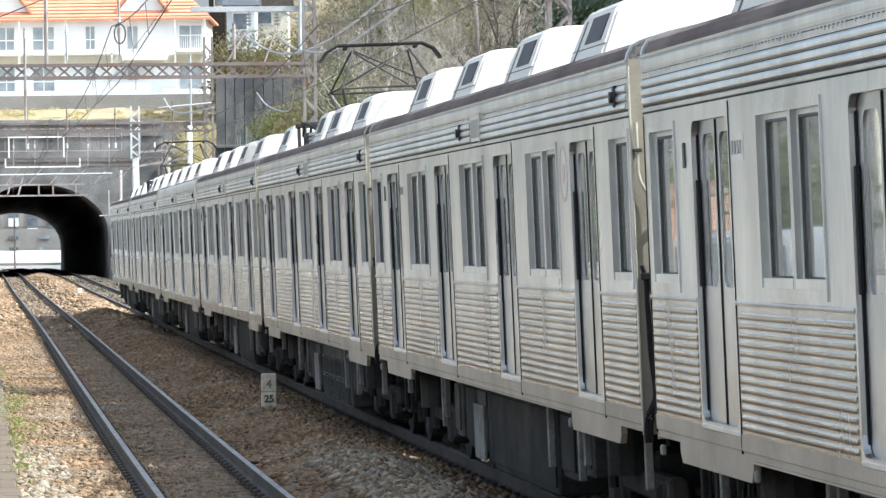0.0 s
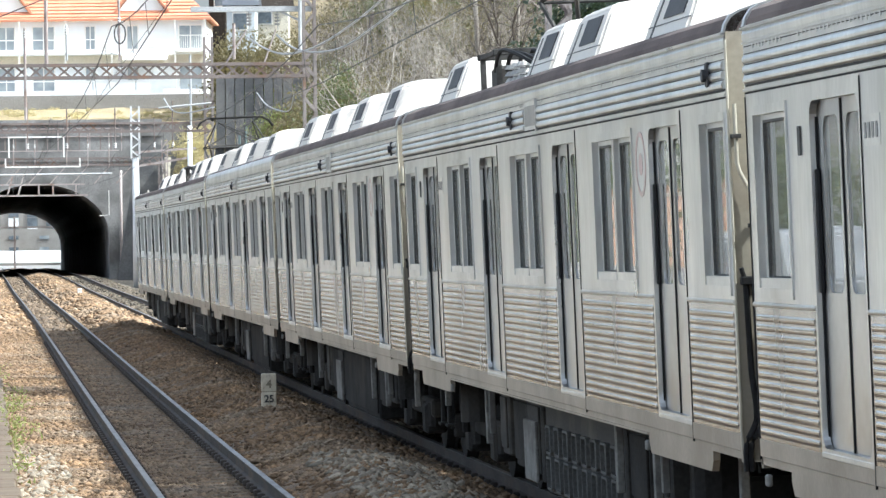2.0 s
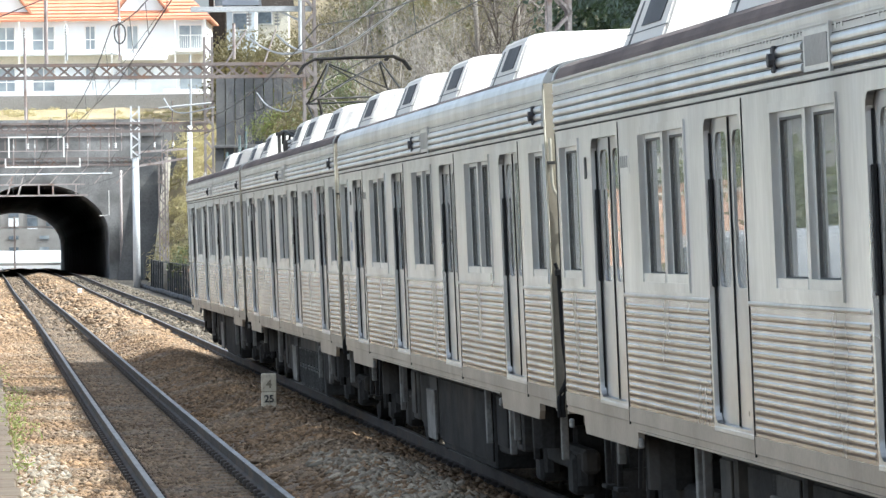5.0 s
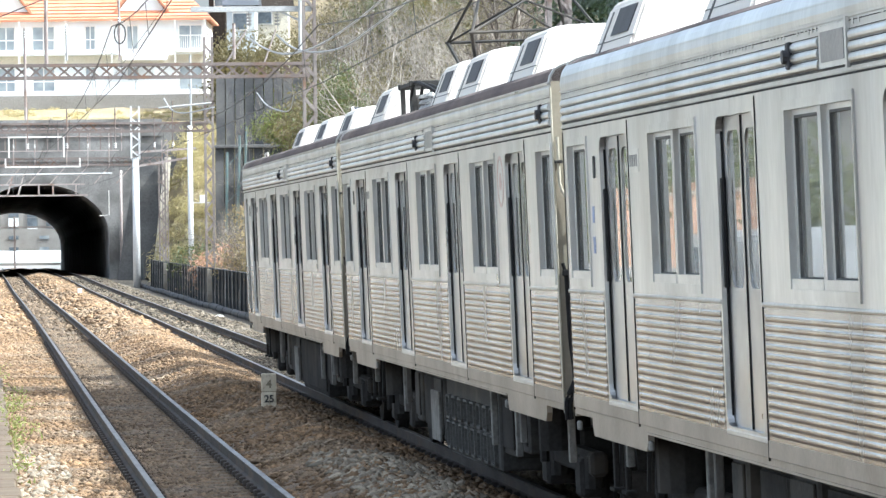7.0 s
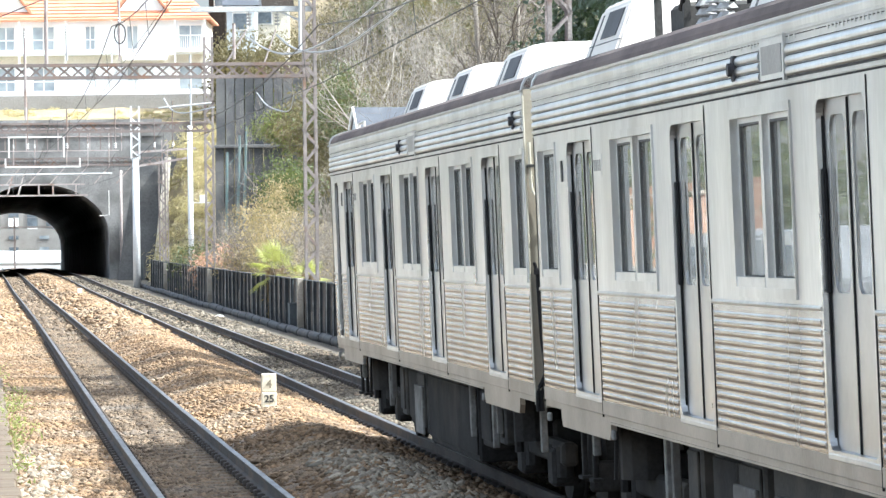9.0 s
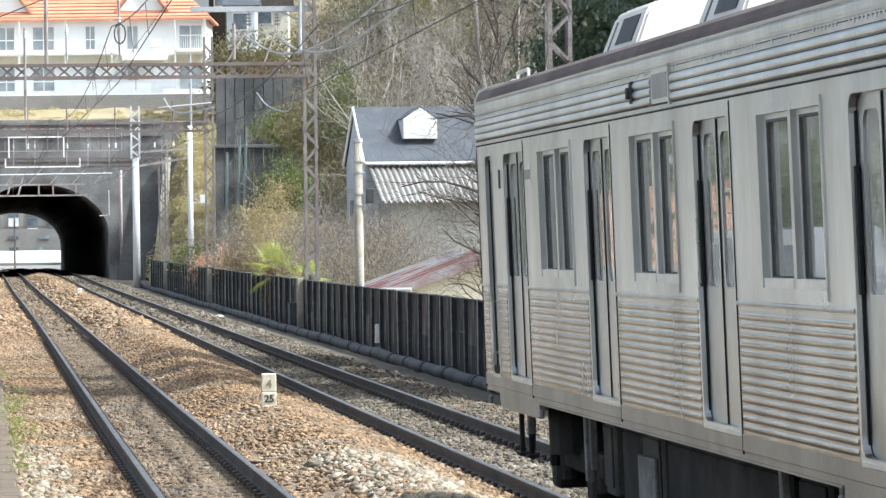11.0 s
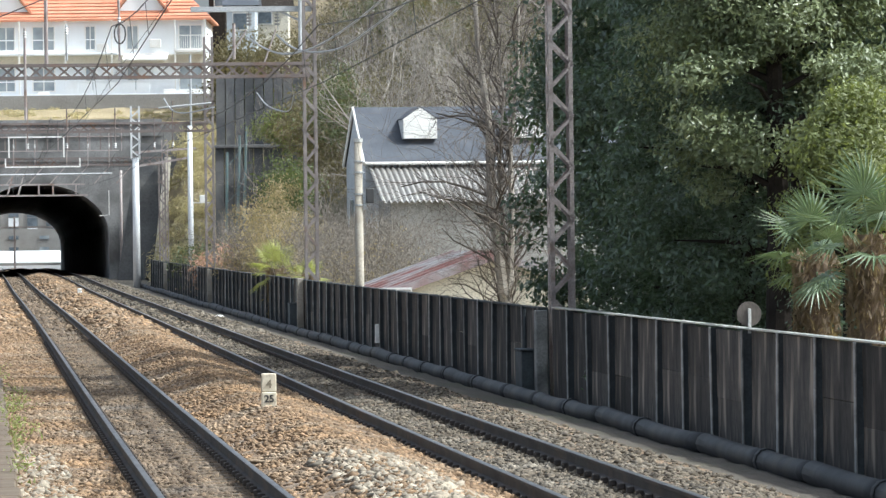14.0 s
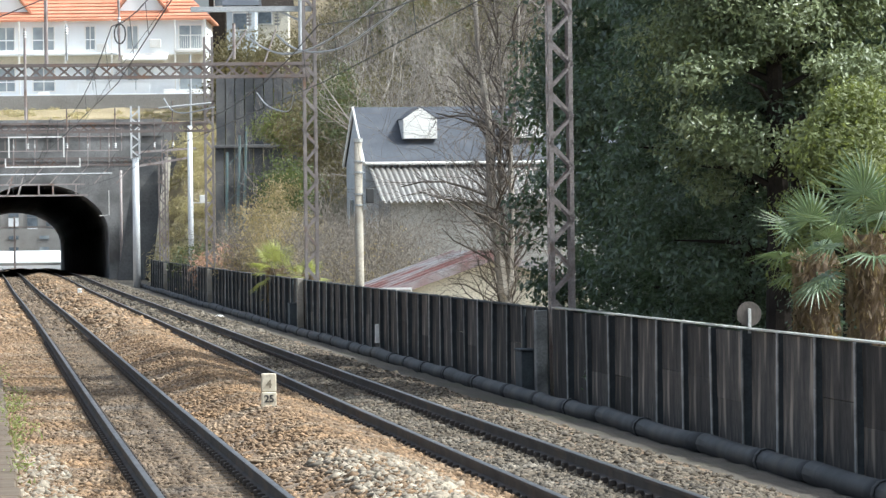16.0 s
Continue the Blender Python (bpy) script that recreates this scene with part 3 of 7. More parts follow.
def door_unit(car, c):
    """A pocket door: two leaves with tall rounded panes behind a round-cornered frame."""
    bm = bmesh.new()
    y0, y1 = yy(c + 0.67), yy(c - 0.67)
    bm_ring(bm, round_ring(y0, y1, Z_SILL + 0.0, Z_HEAD, 0.002), round_ring(y0 + 0.03, y1 - 0.03, Z_SILL + 0.03, Z_HEAD - 0.035, 0.1), -HALF + 0.036, -HALF - 0.004)
    d = part("door", bm, M_STEEL, car)
    for sgn in (-1, 1):
        bm = bmesh.new()
        a, b = (y0 + 0.0, (y0 + y1) / 2 - 0.004) if sgn < 0 else ((y0 + y1) / 2 + 0.004, y1)
        pa, pb = (a + 0.17, b - 0.09) if sgn < 0 else (a + 0.09, b - 0.17)
        bm_ring(bm, round_ring(a, b, Z_SILL, Z_HEAD, 0.002), round_ring(pa, pb, 2.08, 3.02, 0.09), -HALF + 0.08, -HALF + 0.04)
        leaf = part("leaf", bm, M_STEEL2, d)
        bm = bmesh.new()
        bm_prism(bm, round_ring(pa - 0.01, pb + 0.01, 2.07, 3.03, 0.09), -HALF + 0.056, -HALF + 0.05, 0)
        part("pane", bm, M_GLASS, d).visible_shadow = False
    bm = bmesh.new()
    bm_box(bm, (-HALF + 0.032, (y0 + y1) / 2 - 0.012, Z_SILL + 0.02), (-HALF + 0.042, (y0 + y1) / 2 + 0.012, Z_HEAD - 0.04))
    part("rubber_edge", bm, M_RUBBER, d)
    bm = bmesh.new()
    bm_box(bm, (-HALF + 0.014, y1 - 0.07, 2.08), (-HALF + 0.038, y1 - 0.028, 2.74), 0.004)
    bm_box(bm, (-HALF + 0.026, y1 - 0.04, Z_SILL + 0.03), (-HALF + 0.0385, y1 - 0.029, 3.02))
    part("finger_guard", bm, M_RUBBER, d, "black rubber finger guard")
    bm = bmesh.new()
    bm_box(bm, (-HALF - 0.008, y0 + 0.01, Z_SILL - 0.02), (-HALF + 0.05, y1 - 0.01, Z_SILL + 0.012), 0.004)
    part("threshold", bm, M_FRAME, d, "pale worn metal threshold")
    return d


def make_car(tail=False, panto=False, sign=True, bright=False, name="railway_carriage"):
    label = "ribbed stainless-steel commuter railway carriage with grey roof"
    if tail:
        label = "last ribbed stainless-steel railway carriage with a crew door"
    elif panto:
        label += " and raised pantograph"
    elif bright:
        label = "ribbed stainless-steel commuter railway carriage with bright steel roof shoulders"
    car = thing(name, label, "railway carriage", "carriages of the train")
    # walls, both sides
    for mirror in (1, -1):
        flip = Matrix.Diagonal((mirror, 1, 1, 1))
        made = []
        for a, b, wins in car_spans(tail):
            pieces = [(a, b)]
            if tail and a == 0.0:
                pieces = [(a, CAB_DOOR[0]), (CAB_DOOR[1], b)]
            for p0, p1 in pieces:
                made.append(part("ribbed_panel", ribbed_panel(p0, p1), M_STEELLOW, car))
            cuts = sorted(wins) + ([CAB_DOOR] if tail and a == 0.0 else [])
            us = [a] + [e for w in cuts for e in w] + [b]
            zs = [Z_BELT, Z_WIN0, Z_WIN1, Z_HEAD]
            n = len(us) - 1
            holes = set()
            for k, w in enumerate(cuts):
                i = n - 1 - (2 * k + 1)
                holes |= {(i, 0), (i, 1), (i, 2)} if w == CAB_DOOR else {(i, 1)}
            bands = []
            if tail and a == 0.0:
                for p0, p1 in pieces:
                    bm = bmesh.new()
                    side_mesh(bm, p0, p1, Z_BELT, Z_HEAD)
                    bands.append(bm)
            else:
                bm = bmesh.new()
                plate(bm, [yy(u) for u in reversed(us)], zs, holes, -HALF + 0.11, -HALF)
                bands.append(bm)
            for p0, p1 in pieces:
                rb = bmesh.new()
                bm_prism(rb, [(-HALF + 0.01, 1.978), (-HALF - 0.008, 1.984), (-HALF - 0.011, 1.996), (-HALF - 0.008, 2.008), (-HALF + 0.01, 2.014)], yy(p1 - 0.012), yy(p0 + 0.012), 1)
                made.append(part("belt_rail", rb, M_STEEL, car))
            for bm in bands:
                made.append(part("window_band", bm, M_STEEL, car))
            for w0, w1 in wins:
                made.append(window_unit(car, w0, w1))
            if wins:
                r0, r1 = yy(wins[-1][1] + 0.0), yy(wins[0][0] - 0.0)
                rb = bmesh.new()
                bm_ring(rb, [(r0 - 0.022, Z_WIN0 - 0.055), (r1 + 0.045, Z_WIN0 - 0.055), (r1 + 0.045, Z_WIN1 + 0.05), (r0 - 0.022, Z_WIN1 + 0.05)],
                        [(r0 + 0.004, Z_WIN0 + 0.004), (r1 - 0.004, Z_WIN0 + 0.004), (r1 - 0.004, Z_WIN1 - 0.004), (r0 + 0.004, Z_WIN1 - 0.004)], -HALF + 0.02, -HALF - 0.012)
                made.append(part("window_rim", rb, M_STEEL, car))
            rb = bmesh.new()
            bm_box(rb, (-HALF - 0.005, yy(a) - 0.014, 1.1), (-HALF + 0.01, yy(a) - 0.002, 3.19))
            made.append(part("seam", rb, M_RUBBER, car))
        for c in DOORS:
            made.append(door_unit(car, c))
        # letter board with its beads, sill and stepped skirt
        bm = bmesh.new()
        side_mesh(bm, 0, L, Z_HEAD, Z_GUT)
        side_mesh(bm, 0, L, 3.222, 3.236, HALF, HALF + 0.012)
        gaps = (9.98, 10.8) if sign else (30, 31)
        for k, z in enumerate((3.287, 3.345, 3.403)):
            for g0, g1 in ((0.05, min(gaps[0], L - 0.05)), (gaps[1], L - 0.05)):
                if g1 > g0:
                    bm_prism(bm, [(-HALF, z - 0.028), (-HALF - 0.009, z - 0.024), (-HALF - 0.017, z - 0.014), (-HALF - 0.02, z), (-HALF - 0.017, z + 0.014), (-HALF - 0.009, z + 0.024), (-HALF, z + 0.028)], yy(g1), yy(g0), 1)
        side_mesh(bm, 0, L, 3.495, 3.505, HALF, HALF + 0.01)
        made.append(part("letter_board", bm, M_STEEL, car))
        # small bright blocks put in for the glints of water drops under the gutter
        bm = bmesh.new()
        drip = random.Random(3)
        u = 0.3
        while u < L - 0.3:
            bm_box(bm, (-HALF - 0.006, yy(u + 0.035), 3.455 + 0.02 * drip.random()), (-HALF, yy(u), 3.486))
            u += 0.09 + (0.5 * drip.random() if drip.random() < 0.12 else 0.03 * drip.random())
        strip = part("riveted_strip", bm, M_FRAME, car, "row of small bright dashes that stand for glinting water drops")
        strip["kind"] = "stuff"
        made.append(strip)
        # thin dark strips along the edges of the beads
        for z, w in ((3.252, 0.005), (3.316, 0.0015), (3.374, 0.0015), (3.436, 0.002), (3.478, 0.0025)):
            bm = bmesh.new()
            side_mesh(bm, 0.05, L - 0.05, z - w, z + w, HALF - 0.004, HALF + 0.004)
            made.append(part("groove", bm, M_UNDER2, car, "thin dark line between beads"))
        for z, w in ((3.205, 0.012), (3.257, 0.007)):
            bm = bmesh.new()
            side_mesh(bm, 0.02, L - 0.02, z, z + w, HALF - 0.01, HALF + 0.003)
            made.append(part("seam", bm, M_RUBBER, car, "thin dark seam line"))
        bm = bmesh.new()
        for u0, u1, zb in ((0, 0.9, 1.07), (0.9, 3.5, 0.94), (3.5, L - 3.6, 1.075), (L - 3.6, L - 1.05, 0.94), (L - 1.05, L, 1.07)):
            cut = 0.07 if zb < 1 else 0.0
            bm_prism(bm, [(yy(u1), 1.115), (yy(u1), zb + cut), (yy(u1 - cut - 0.001), zb), (yy(u0 + cut + 0.001), zb), (yy(u0), zb + cut), (yy(u0), 1.115)], -HALF + 0.006, -HALF + 0.05, 0)
        side_mesh(bm, 0, L, 1.12, Z_SILL, HALF - 0.05, HALF + 0.003)
        made.append(part("sill", bm, M_SKIRT, car, "soiled brownish sill and stepped skirt"))
        bm = bmesh.new()
        low = [(-HALF + 0.1, 3.515), (-HALF - 0.003, 3.515), (-HALF - 0.006, 3.55)]
        bm_prism(bm, low + ([(-HALF + 0.002, 3.61), (-HALF + 0.016, 3.65), (-HALF + 0.045, 3.69), (-HALF + 0.2, 3.66)] if bright else [(-HALF + 0.002, 3.575), (-HALF + 0.1, 3.585)]), yy(L), yy(0), 1)
        made.append(part("shoulder", bm, M_STEEL, car, "smooth bright curved roof shoulder"))
        if not bright:
            bm = bmesh.new()
            bm_prism(bm, [(-HALF + 0.03, 3.577), (-HALF - 0.02, 3.577), (-HALF - 0.02, 3.59), (-HALF + 0.03, 3.6)], yy(L), yy(0), 1)
            made.append(part("gutter", bm, M_STEEL2, car))
        for u in (9.2, 18.85):
            bm = bmesh.new()
            bm_box(bm, (-HALF - 0.03, yy(u + 0.04), 3.29), (-HALF, yy(u - 0.04), 3.44), 0.008)
            bm_disc(bm, (-HALF - 0.03, yy(u), 3.36), 0.04, 0.05, 0, 10)
            made.append(part("side_lamp", bm, M_LOUVRE, car, "small dark side lamp"))
        if sign:
            bm = bmesh.new()
            bm_box(bm, (-HALF - 0.012, yy(10.74), 3.26), (-HALF, yy(10.02), 3.48))
            bm_box(bm, (-HALF - 0.022, yy(10.78), 3.24), (-HALF, yy(10.74), 3.5))
            sg = part("destination_sign", bm, M_FRAME, car)
            bm = bmesh.new()
            bm_box(bm, (-HALF - 0.016, yy(10.68), 3.29), (-HALF - 0.012, yy(10.08), 3.45))
            part("sign_glass", bm, M_SIGNGLASS, sg)
            made.append(sg)
        bm = bmesh.new()
        bm_box(bm, (-HALF - 0.01, yy(1.62), 2.82), (-HALF, yy(1.55), 2.98), 0.004)
        made.append(part("lock_box", bm, M_GASKET, car))
        bm = bmesh.new()
        bm_box(bm, (-HALF - 0.004, yy(3.66), 2.83), (-HALF, yy(3.26), 2.99))
        pl = part("plate", bm, M_FRAME, car)
        for k in range(4):
            bm = bmesh.new()
            bm_box(bm, (-HALF - 0.007, yy(3.61 - 0.09 * k), 2.87), (-HALF - 0.004, yy(3.56 - 0.09 * k), 2.95))
            part("plate_bar", bm, M_SIGNGLASS, pl)
        for k, z in enumerate((2.56, 2.34) if bright else ()):
            bm = bmesh.new()
            bm_box(bm, (-HALF - 0.003, yy(1.5), z - 0.06), (-HALF, yy(1.4), z + 0.06))
            made.append(part("sticker", bm, M_BLUE, car, "small faded blue sticker"))
        if not (tail or bright):
            bm = bmesh.new()
            ring = lambda r: [(yy(15.97) + r * math.cos(a), 2.88 + r * math.sin(a)) for a in np.linspace(0, math.tau, 20, endpoint=False)]
            bm_ring(bm, ring(0.22), ring(0.185), -HALF, -HALF - 0.003)
            em = part("emblem", bm, M_EMBLEM, car, "faded red ring emblem")
            bm = bmesh.new()
            bm_prism(bm, ring(0.075), -HALF - 0.003, -HALF, 0)
            part("emblem_centre", bm, M_EMBLEM, em)
            made.append(em)
        made.append(pl)
        if tail:
            bm = bmesh.new()
            c0, c1 = CAB_DOOR
            bm_ring(bm, [(yy(c1), 1.2), (yy(c0), 1.2), (yy(c0), Z_HEAD), (yy(c1), Z_HEAD)],
                    [(yy(c1 - 0.14), 2.02), (yy(c0 + 0.14), 2.02), (yy(c0 + 0.14), 2.98), (yy(c1 - 0.14), 2.98)], -HALF + 0.065, -HALF + 0.03)
            cd = part("crew_door", bm, M_STEEL2, car)
            bm = bmesh.new()
            bm_box(bm, (-HALF + 0.045, yy(c1 - 0.13), 2.01), (-HALF + 0.05, yy(c0 + 0.13), 2.99))
            part("pane", bm, M_GLASS, cd).visible_shadow = False
            bm = bmesh.new()
            bm_ring(bm, round_ring(yy(c1), yy(c0), 1.2, Z_HEAD, 0.002), round_ring(yy(c1 - 0.03), yy(c0 + 0.03), 1.23, Z_HEAD - 0.03, 0.09), -HALF + 0.028, -HALF - 0.004)
            part("door_surround", bm, M_STEEL, cd)
            for y in (yy(c1 - 0.1), yy(c0 + 0.12)):
                bm = bmesh.new()
                bm_box(bm, (-HALF + 0.018, y - 0.01, 1.24), (-HALF + 0.032, y + 0.01, 3.08))
                part("rubber_edge", bm, M_RUBBER, cd)
            bm = bmesh.new()
            bm_box(bm, (-HALF + 0.0, yy(c1 - 0.04), 1.2), (-HALF + 0.05, yy(c0 + 0.04), 1.3), 0.01)
            part("door_sill", bm, M_UNDER, cd, "dark worn step")
            for u in (c1 - 0.07,):
                bm = bmesh.new()
                bm_tube(bm, [(-HALF + 0.01, yy(u), 1.42), (-HALF - 0.05, yy(u), 1.425), (-HALF - 0.05, yy(u), 1.855), (-HALF + 0.01, yy(u), 1.86)], 0.014, 6)
                part("grab_rail", bm, M_FRAME, cd, "pale metal grab rail")
            made.append(cd)
        if mirror < 0:
            for o in made:
                o.matrix_basis = flip
    # roof and ends
    inner = [(HALF - 0.06, 3.68), (HALF - 0.065, 3.7), (HALF - 0.12, 3.73), (1.19, 3.75), (1.02, 3.78)]
    edge = [(HALF - 0.004, 3.585), (HALF - 0.018, 3.635), (HALF - 0.05, 3.685), (HALF - 0.105, 3.715), (1.19, 3.742), (1.02, 3.775)]
    if bright:
        edge = inner
    prof = [(-x, z) for x, z in edge] + [(-0.75, 3.815), (-0.38, 3.845), (0, 3.855), (0.38, 3.845), (0.75, 3.815)] + edge[::-1]
    bm = bmesh.new()
    bm_prism(bm, prof, yy(L), yy(0), 1)
    part("roof", bm, M_ROOF, car, "dull grey-brown coated roof")
    bm = bmesh.new()
    bm_prism(bm, [(x * 1.008, z + 0.012) for x, z in prof] + [(x * 0.96, z - 0.03) for x, z in reversed(prof)], yy(0.07), yy(0), 1)
    part("end_rib", bm, M_STEEL2, car)
    bm = bmesh.new()
    bm_prism(bm, [(x * 1.008, z + 0.012) for x, z in prof] + [(x * 0.96, z - 0.03) for x, z in reversed(prof)], yy(L), yy(L - 0.07), 1)
    part("end_rib", bm, M_STEEL2, car)
    for u0, u1 in ((0.0, 0.05), (L - 0.05, L)):
        bm = bmesh.new()
        y0, y1 = yy(u1) - (0.014 if u0 > 1 else 0), yy(u0) + (0.014 if u0 < 1 else 0)
        for lo, hi in (((-HALF + 0.006, y0, 1.05), (-0.45, y1, 3.6)), ((0.45, y0, 1.05), (HALF - 0.006, y1, 3.6)), ((-0.45, y0, 3.1), (0.45, y1, 3.6))):
            bm_box(bm, lo, hi)
        part("end_wall", bm, M_ENDPAINT, car, "beige painted end wall")
        if not (tail and u0 == 0.0):
            bm = bmesh.new()
            yo = -0.2 if u0 > 1 else 0.2
            ym = (y0 + y1) / 2
            for k in range(4):
                ya = ym + yo * k / 4
                bm_box(bm, (-0.52, min(ya, ya + yo / 6), 1.1), (-0.42, max(ya, ya + yo / 6), 3.15))
                bm_box(bm, (0.42, min(ya, ya + yo / 6), 1.1), (0.52, max(ya, ya + yo / 6), 3.15))
                bm_box(bm, (-0.42, min(ya, ya + yo / 6), 3.05), (0.42, max(ya, ya + yo / 6), 3.15))
            part("gangway_bellows", bm, M_RUBBER, car, "black folded gangway bellows")
        else:
            bm = bmesh.new()
            bm_box(bm, (-0.45, y0, 1.05), (0.45, y1, 3.1))
            bm_box(bm, (-1.0, y1, 2.2), (-0.5, y1 + 0.01, 3.0))
            bm_box(bm, (0.5, y1, 2.2), (1.0, y1 + 0.01, 3.0))
            part("front_door", bm, M_STEEL2, car)
    # cream conduit on the end wall by the gap, with its clips, latch and hose
    yp = yy(L) - 0.05
    bm = bmesh.new()
    bm_tube(bm, [(-HALF + 0.035, yp, 3.17), (-HALF + 0.038, yp, 2.82), (-HALF + 0.05, yp, 2.77), (-HALF + 0.105, yp, 2.66), (-HALF + 0.118, yp, 2.6), (-HALF + 0.122, yp, 2.14)], 0.012, 8)
    pipe = part("conduit", bm, M_PIPEPAINT, car, "cream painted conduit with a bend, on the end wall")
    for x, z in ((0.037, 2.98), (0.12, 2.45)):
        bm = bmesh.new()
        bm_box(bm, (-HALF + x - 0.03, yp - 0.022, z - 0.012), (-HALF + x + 0.03, yp + 0.03, z + 0.012), 0.003)
        part("clip", bm, M_UNDER2, pipe)
    bm = bmesh.new()
    bm_box(bm, (-HALF + 0.03, yp - 0.05, 2.1), (-HALF + 0.16, yp + 0.03, 2.15), 0.006)
    bm_tube(bm, [(-HALF + 0.06, yp - 0.02, 2.1), (-HALF + 0.03, yp - 0.03, 2.2)], 0.014, 6)
    part("latch", bm, M_RUBBER, car, "black jumper latch")
    for x0, x1, xm in ((0.06, 0.02, 0.09), (0.11, 0.05, 0.14)):
        bm = bmesh.new()
        bm_tube(bm, smooth_path([(-HALF + x0, yp, 2.1), (-HALF + x0 + 0.01, yp, 1.6), (-HALF + xm, yp, 1.32), (-HALF + x1, yp - 0.02, 1.16), (-HALF + x1, yp, 1.0)], 4), 0.018, 6)
        part("hose", bm, M_RUBBER, car, "hanging black hose")
    bm = bmesh.new()
    bm_tube(bm, [(-HALF + 0.0, yp + 0.02, 3.55), (-HALF + 0.0, yp + 0.02, 1.1)], 0.008, 6)
    part("corner_bead", bm, M_PIPEPAINT, car, "pale cream corner bead")
    # floor and inside
    bm = bmesh.new()
    bm_box(bm, (-HALF + 0.06, yy(L) + 0.06, 1.08), (HALF - 0.06, yy(0) - 0.06, 1.16))
    bm_box(bm, (-HALF + 0.06, yy(L) + 0.06, 3.3), (HALF - 0.06, yy(0) - 0.06, 3.34))
    part("cabin_floor", bm, M_INSIDE, car)
    for side in (-1, 1):
        for a, b, wins in car_spans(tail):
            if wins and b - a > 3:
                bm = bmesh.new()
                x0, x1 = sorted((side * (HALF - 0.12), side * (HALF - 0.6)))
                bm_box(bm, (x0, yy(b - 0.3), 1.5), (x1, yy(a + 0.3), 1.6), 0.03)
                x0, x1 = sorted((side * (HALF - 0.12), side * (HALF - 0.2)))
                bm_box(bm, (x0, yy(b - 0.3), 1.6), (x1, yy(a + 0.3), 2.06), 0.02)
                part("bench", bm, M_SEAT, car, "dark red bench seat")
    # roof units
    for u0, ln in (((4.3, 1.8), (8.8, 1.8), (13.2, 1.8)) if tail else (((1.6, 1.6), (8.55, 1.5), (10.85, 1.8), (15.0, 1.8)) if panto else ((0.35, 1.8), (5.1, 1.8), (9.6, 1.8), (14.1, 1.8)) if bright else ((2.25, 1.8), (6.5, 1.8), (10.75, 1.8), (15.0, 1.8)))):
        ac_unit(car, u0 + ln / 2, ln / 2, 0.92 if tail else 1.2)
    if tail:
        bm = bmesh.new()
        bm_tube(bm, [(-1.0, yy(0.12), 3.74), (-1.0, yy(0.12), 3.84), (-1.0, yy(0.85), 3.85), (-1.0, yy(0.85), 3.74)], 0.016, 6)
        bm_box(bm, (-1.06, yy(0.22), 3.75), (-0.94, yy(0.02), 3.79), 0.01)
        part("roof_bracket", bm, M_AC, car, "small white roof bracket")
    under_gear(car, panto)
    hangers(car)
    if panto:
        pantograph(car)
    return car


def ac_unit(car, c, hl, wide):
    """A cream housing with leaning sides, sloped ends, a domed top and a framed dark louvre on each side."""
    h0, h1, h2 = 3.68, 4.09, 4.17
    y0, y1 = yy(c + hl), yy(c - hl)
    lean = 0.42
    at = lambda z: wide - lean * (z - h0)
    bm = bmesh.new()
    loops = []
    for z, x, da, db in ((h0, wide, 0.0, 0.0), (h1, at(h1), 0.12, 0.06), (h1 + 0.05, at(h1) - 0.06, 0.2, 0.12), (h2, at(h1) - 0.24, 0.42, 0.3)):
        loops.append([bm.verts.new(p) for p in ((-x, y0 + da, z), (x, y0 + da, z), (x, y1 - db, z), (-x, y1 - db, z))])
    for a, b in zip(loops, loops[1:]):
        for k in range(4):
            bm.faces.new((a[k], a[(k + 1) % 4], b[(k + 1) % 4], b[k]))
    bm.faces.new(loops[-1])
    bm.faces.new(loops[0][::-1])
    bmesh.ops.bevel(bm, geom=bm.edges[:], offset=0.022, segments=2, affect="EDGES")
    ac = part("air_conditioner", bm, M_AC, car, "cream roof air-conditioning unit with dark side louvres")

    def skin(name, ya, yb, za, zb, out, deep, material, label, parent):
        """A plate lying on both leaning sides."""
        for sgn in (-1, 1):
            bm = bmesh.new()
            q = [[bm.verts.new((sgn * (at(z) + d), y, z)) for d in (out, -deep)] for y, z in ((ya, za), (yb, za), (yb, zb), (ya, zb))]
            bm.faces.new([v[0] for v in q])
            bm.faces.new([v[1] for v in reversed(q)])
            for k in range(4):
                n = q[(k + 1) % 4]
                bm.faces.new((q[k][0], q[k][1], n[1], n[0]))
            part(name, bm, material, parent, label)

    ym = (y0 + y1) / 2
    skin("louvre", ym - hl * 0.62, ym + hl * 0.3, 3.86, 4.06, 0.008, 0.03, M_LOUVRE, "dark side louvre", ac)
    skin("seam", y0 + 0.03, y1 - 0.03, 3.818, 3.826, 0.003, 0.01, M_GASKET, "dark panel joint", ac)
    skin("seam", ym + hl * 0.62, ym + hl * 0.7, 3.72, 4.05, 0.004, 0.02, M_GASKET, "dark panel joint", ac)


def wheelset_bm(y):
    bm = bmesh.new()
    for sgn in (-1, 1):
        bm_disc(bm, (sgn * 0.56, y, 0.43), 0.43, 0.11, 0, 24)
        bm_disc(bm, (sgn * 0.50, y, 0.43), 0.455, 0.03, 0, 24)
    bm_tube(bm, [(-0.9, y, 0.43), (0.9, y, 0.43)], 0.07, 8)
    return bm


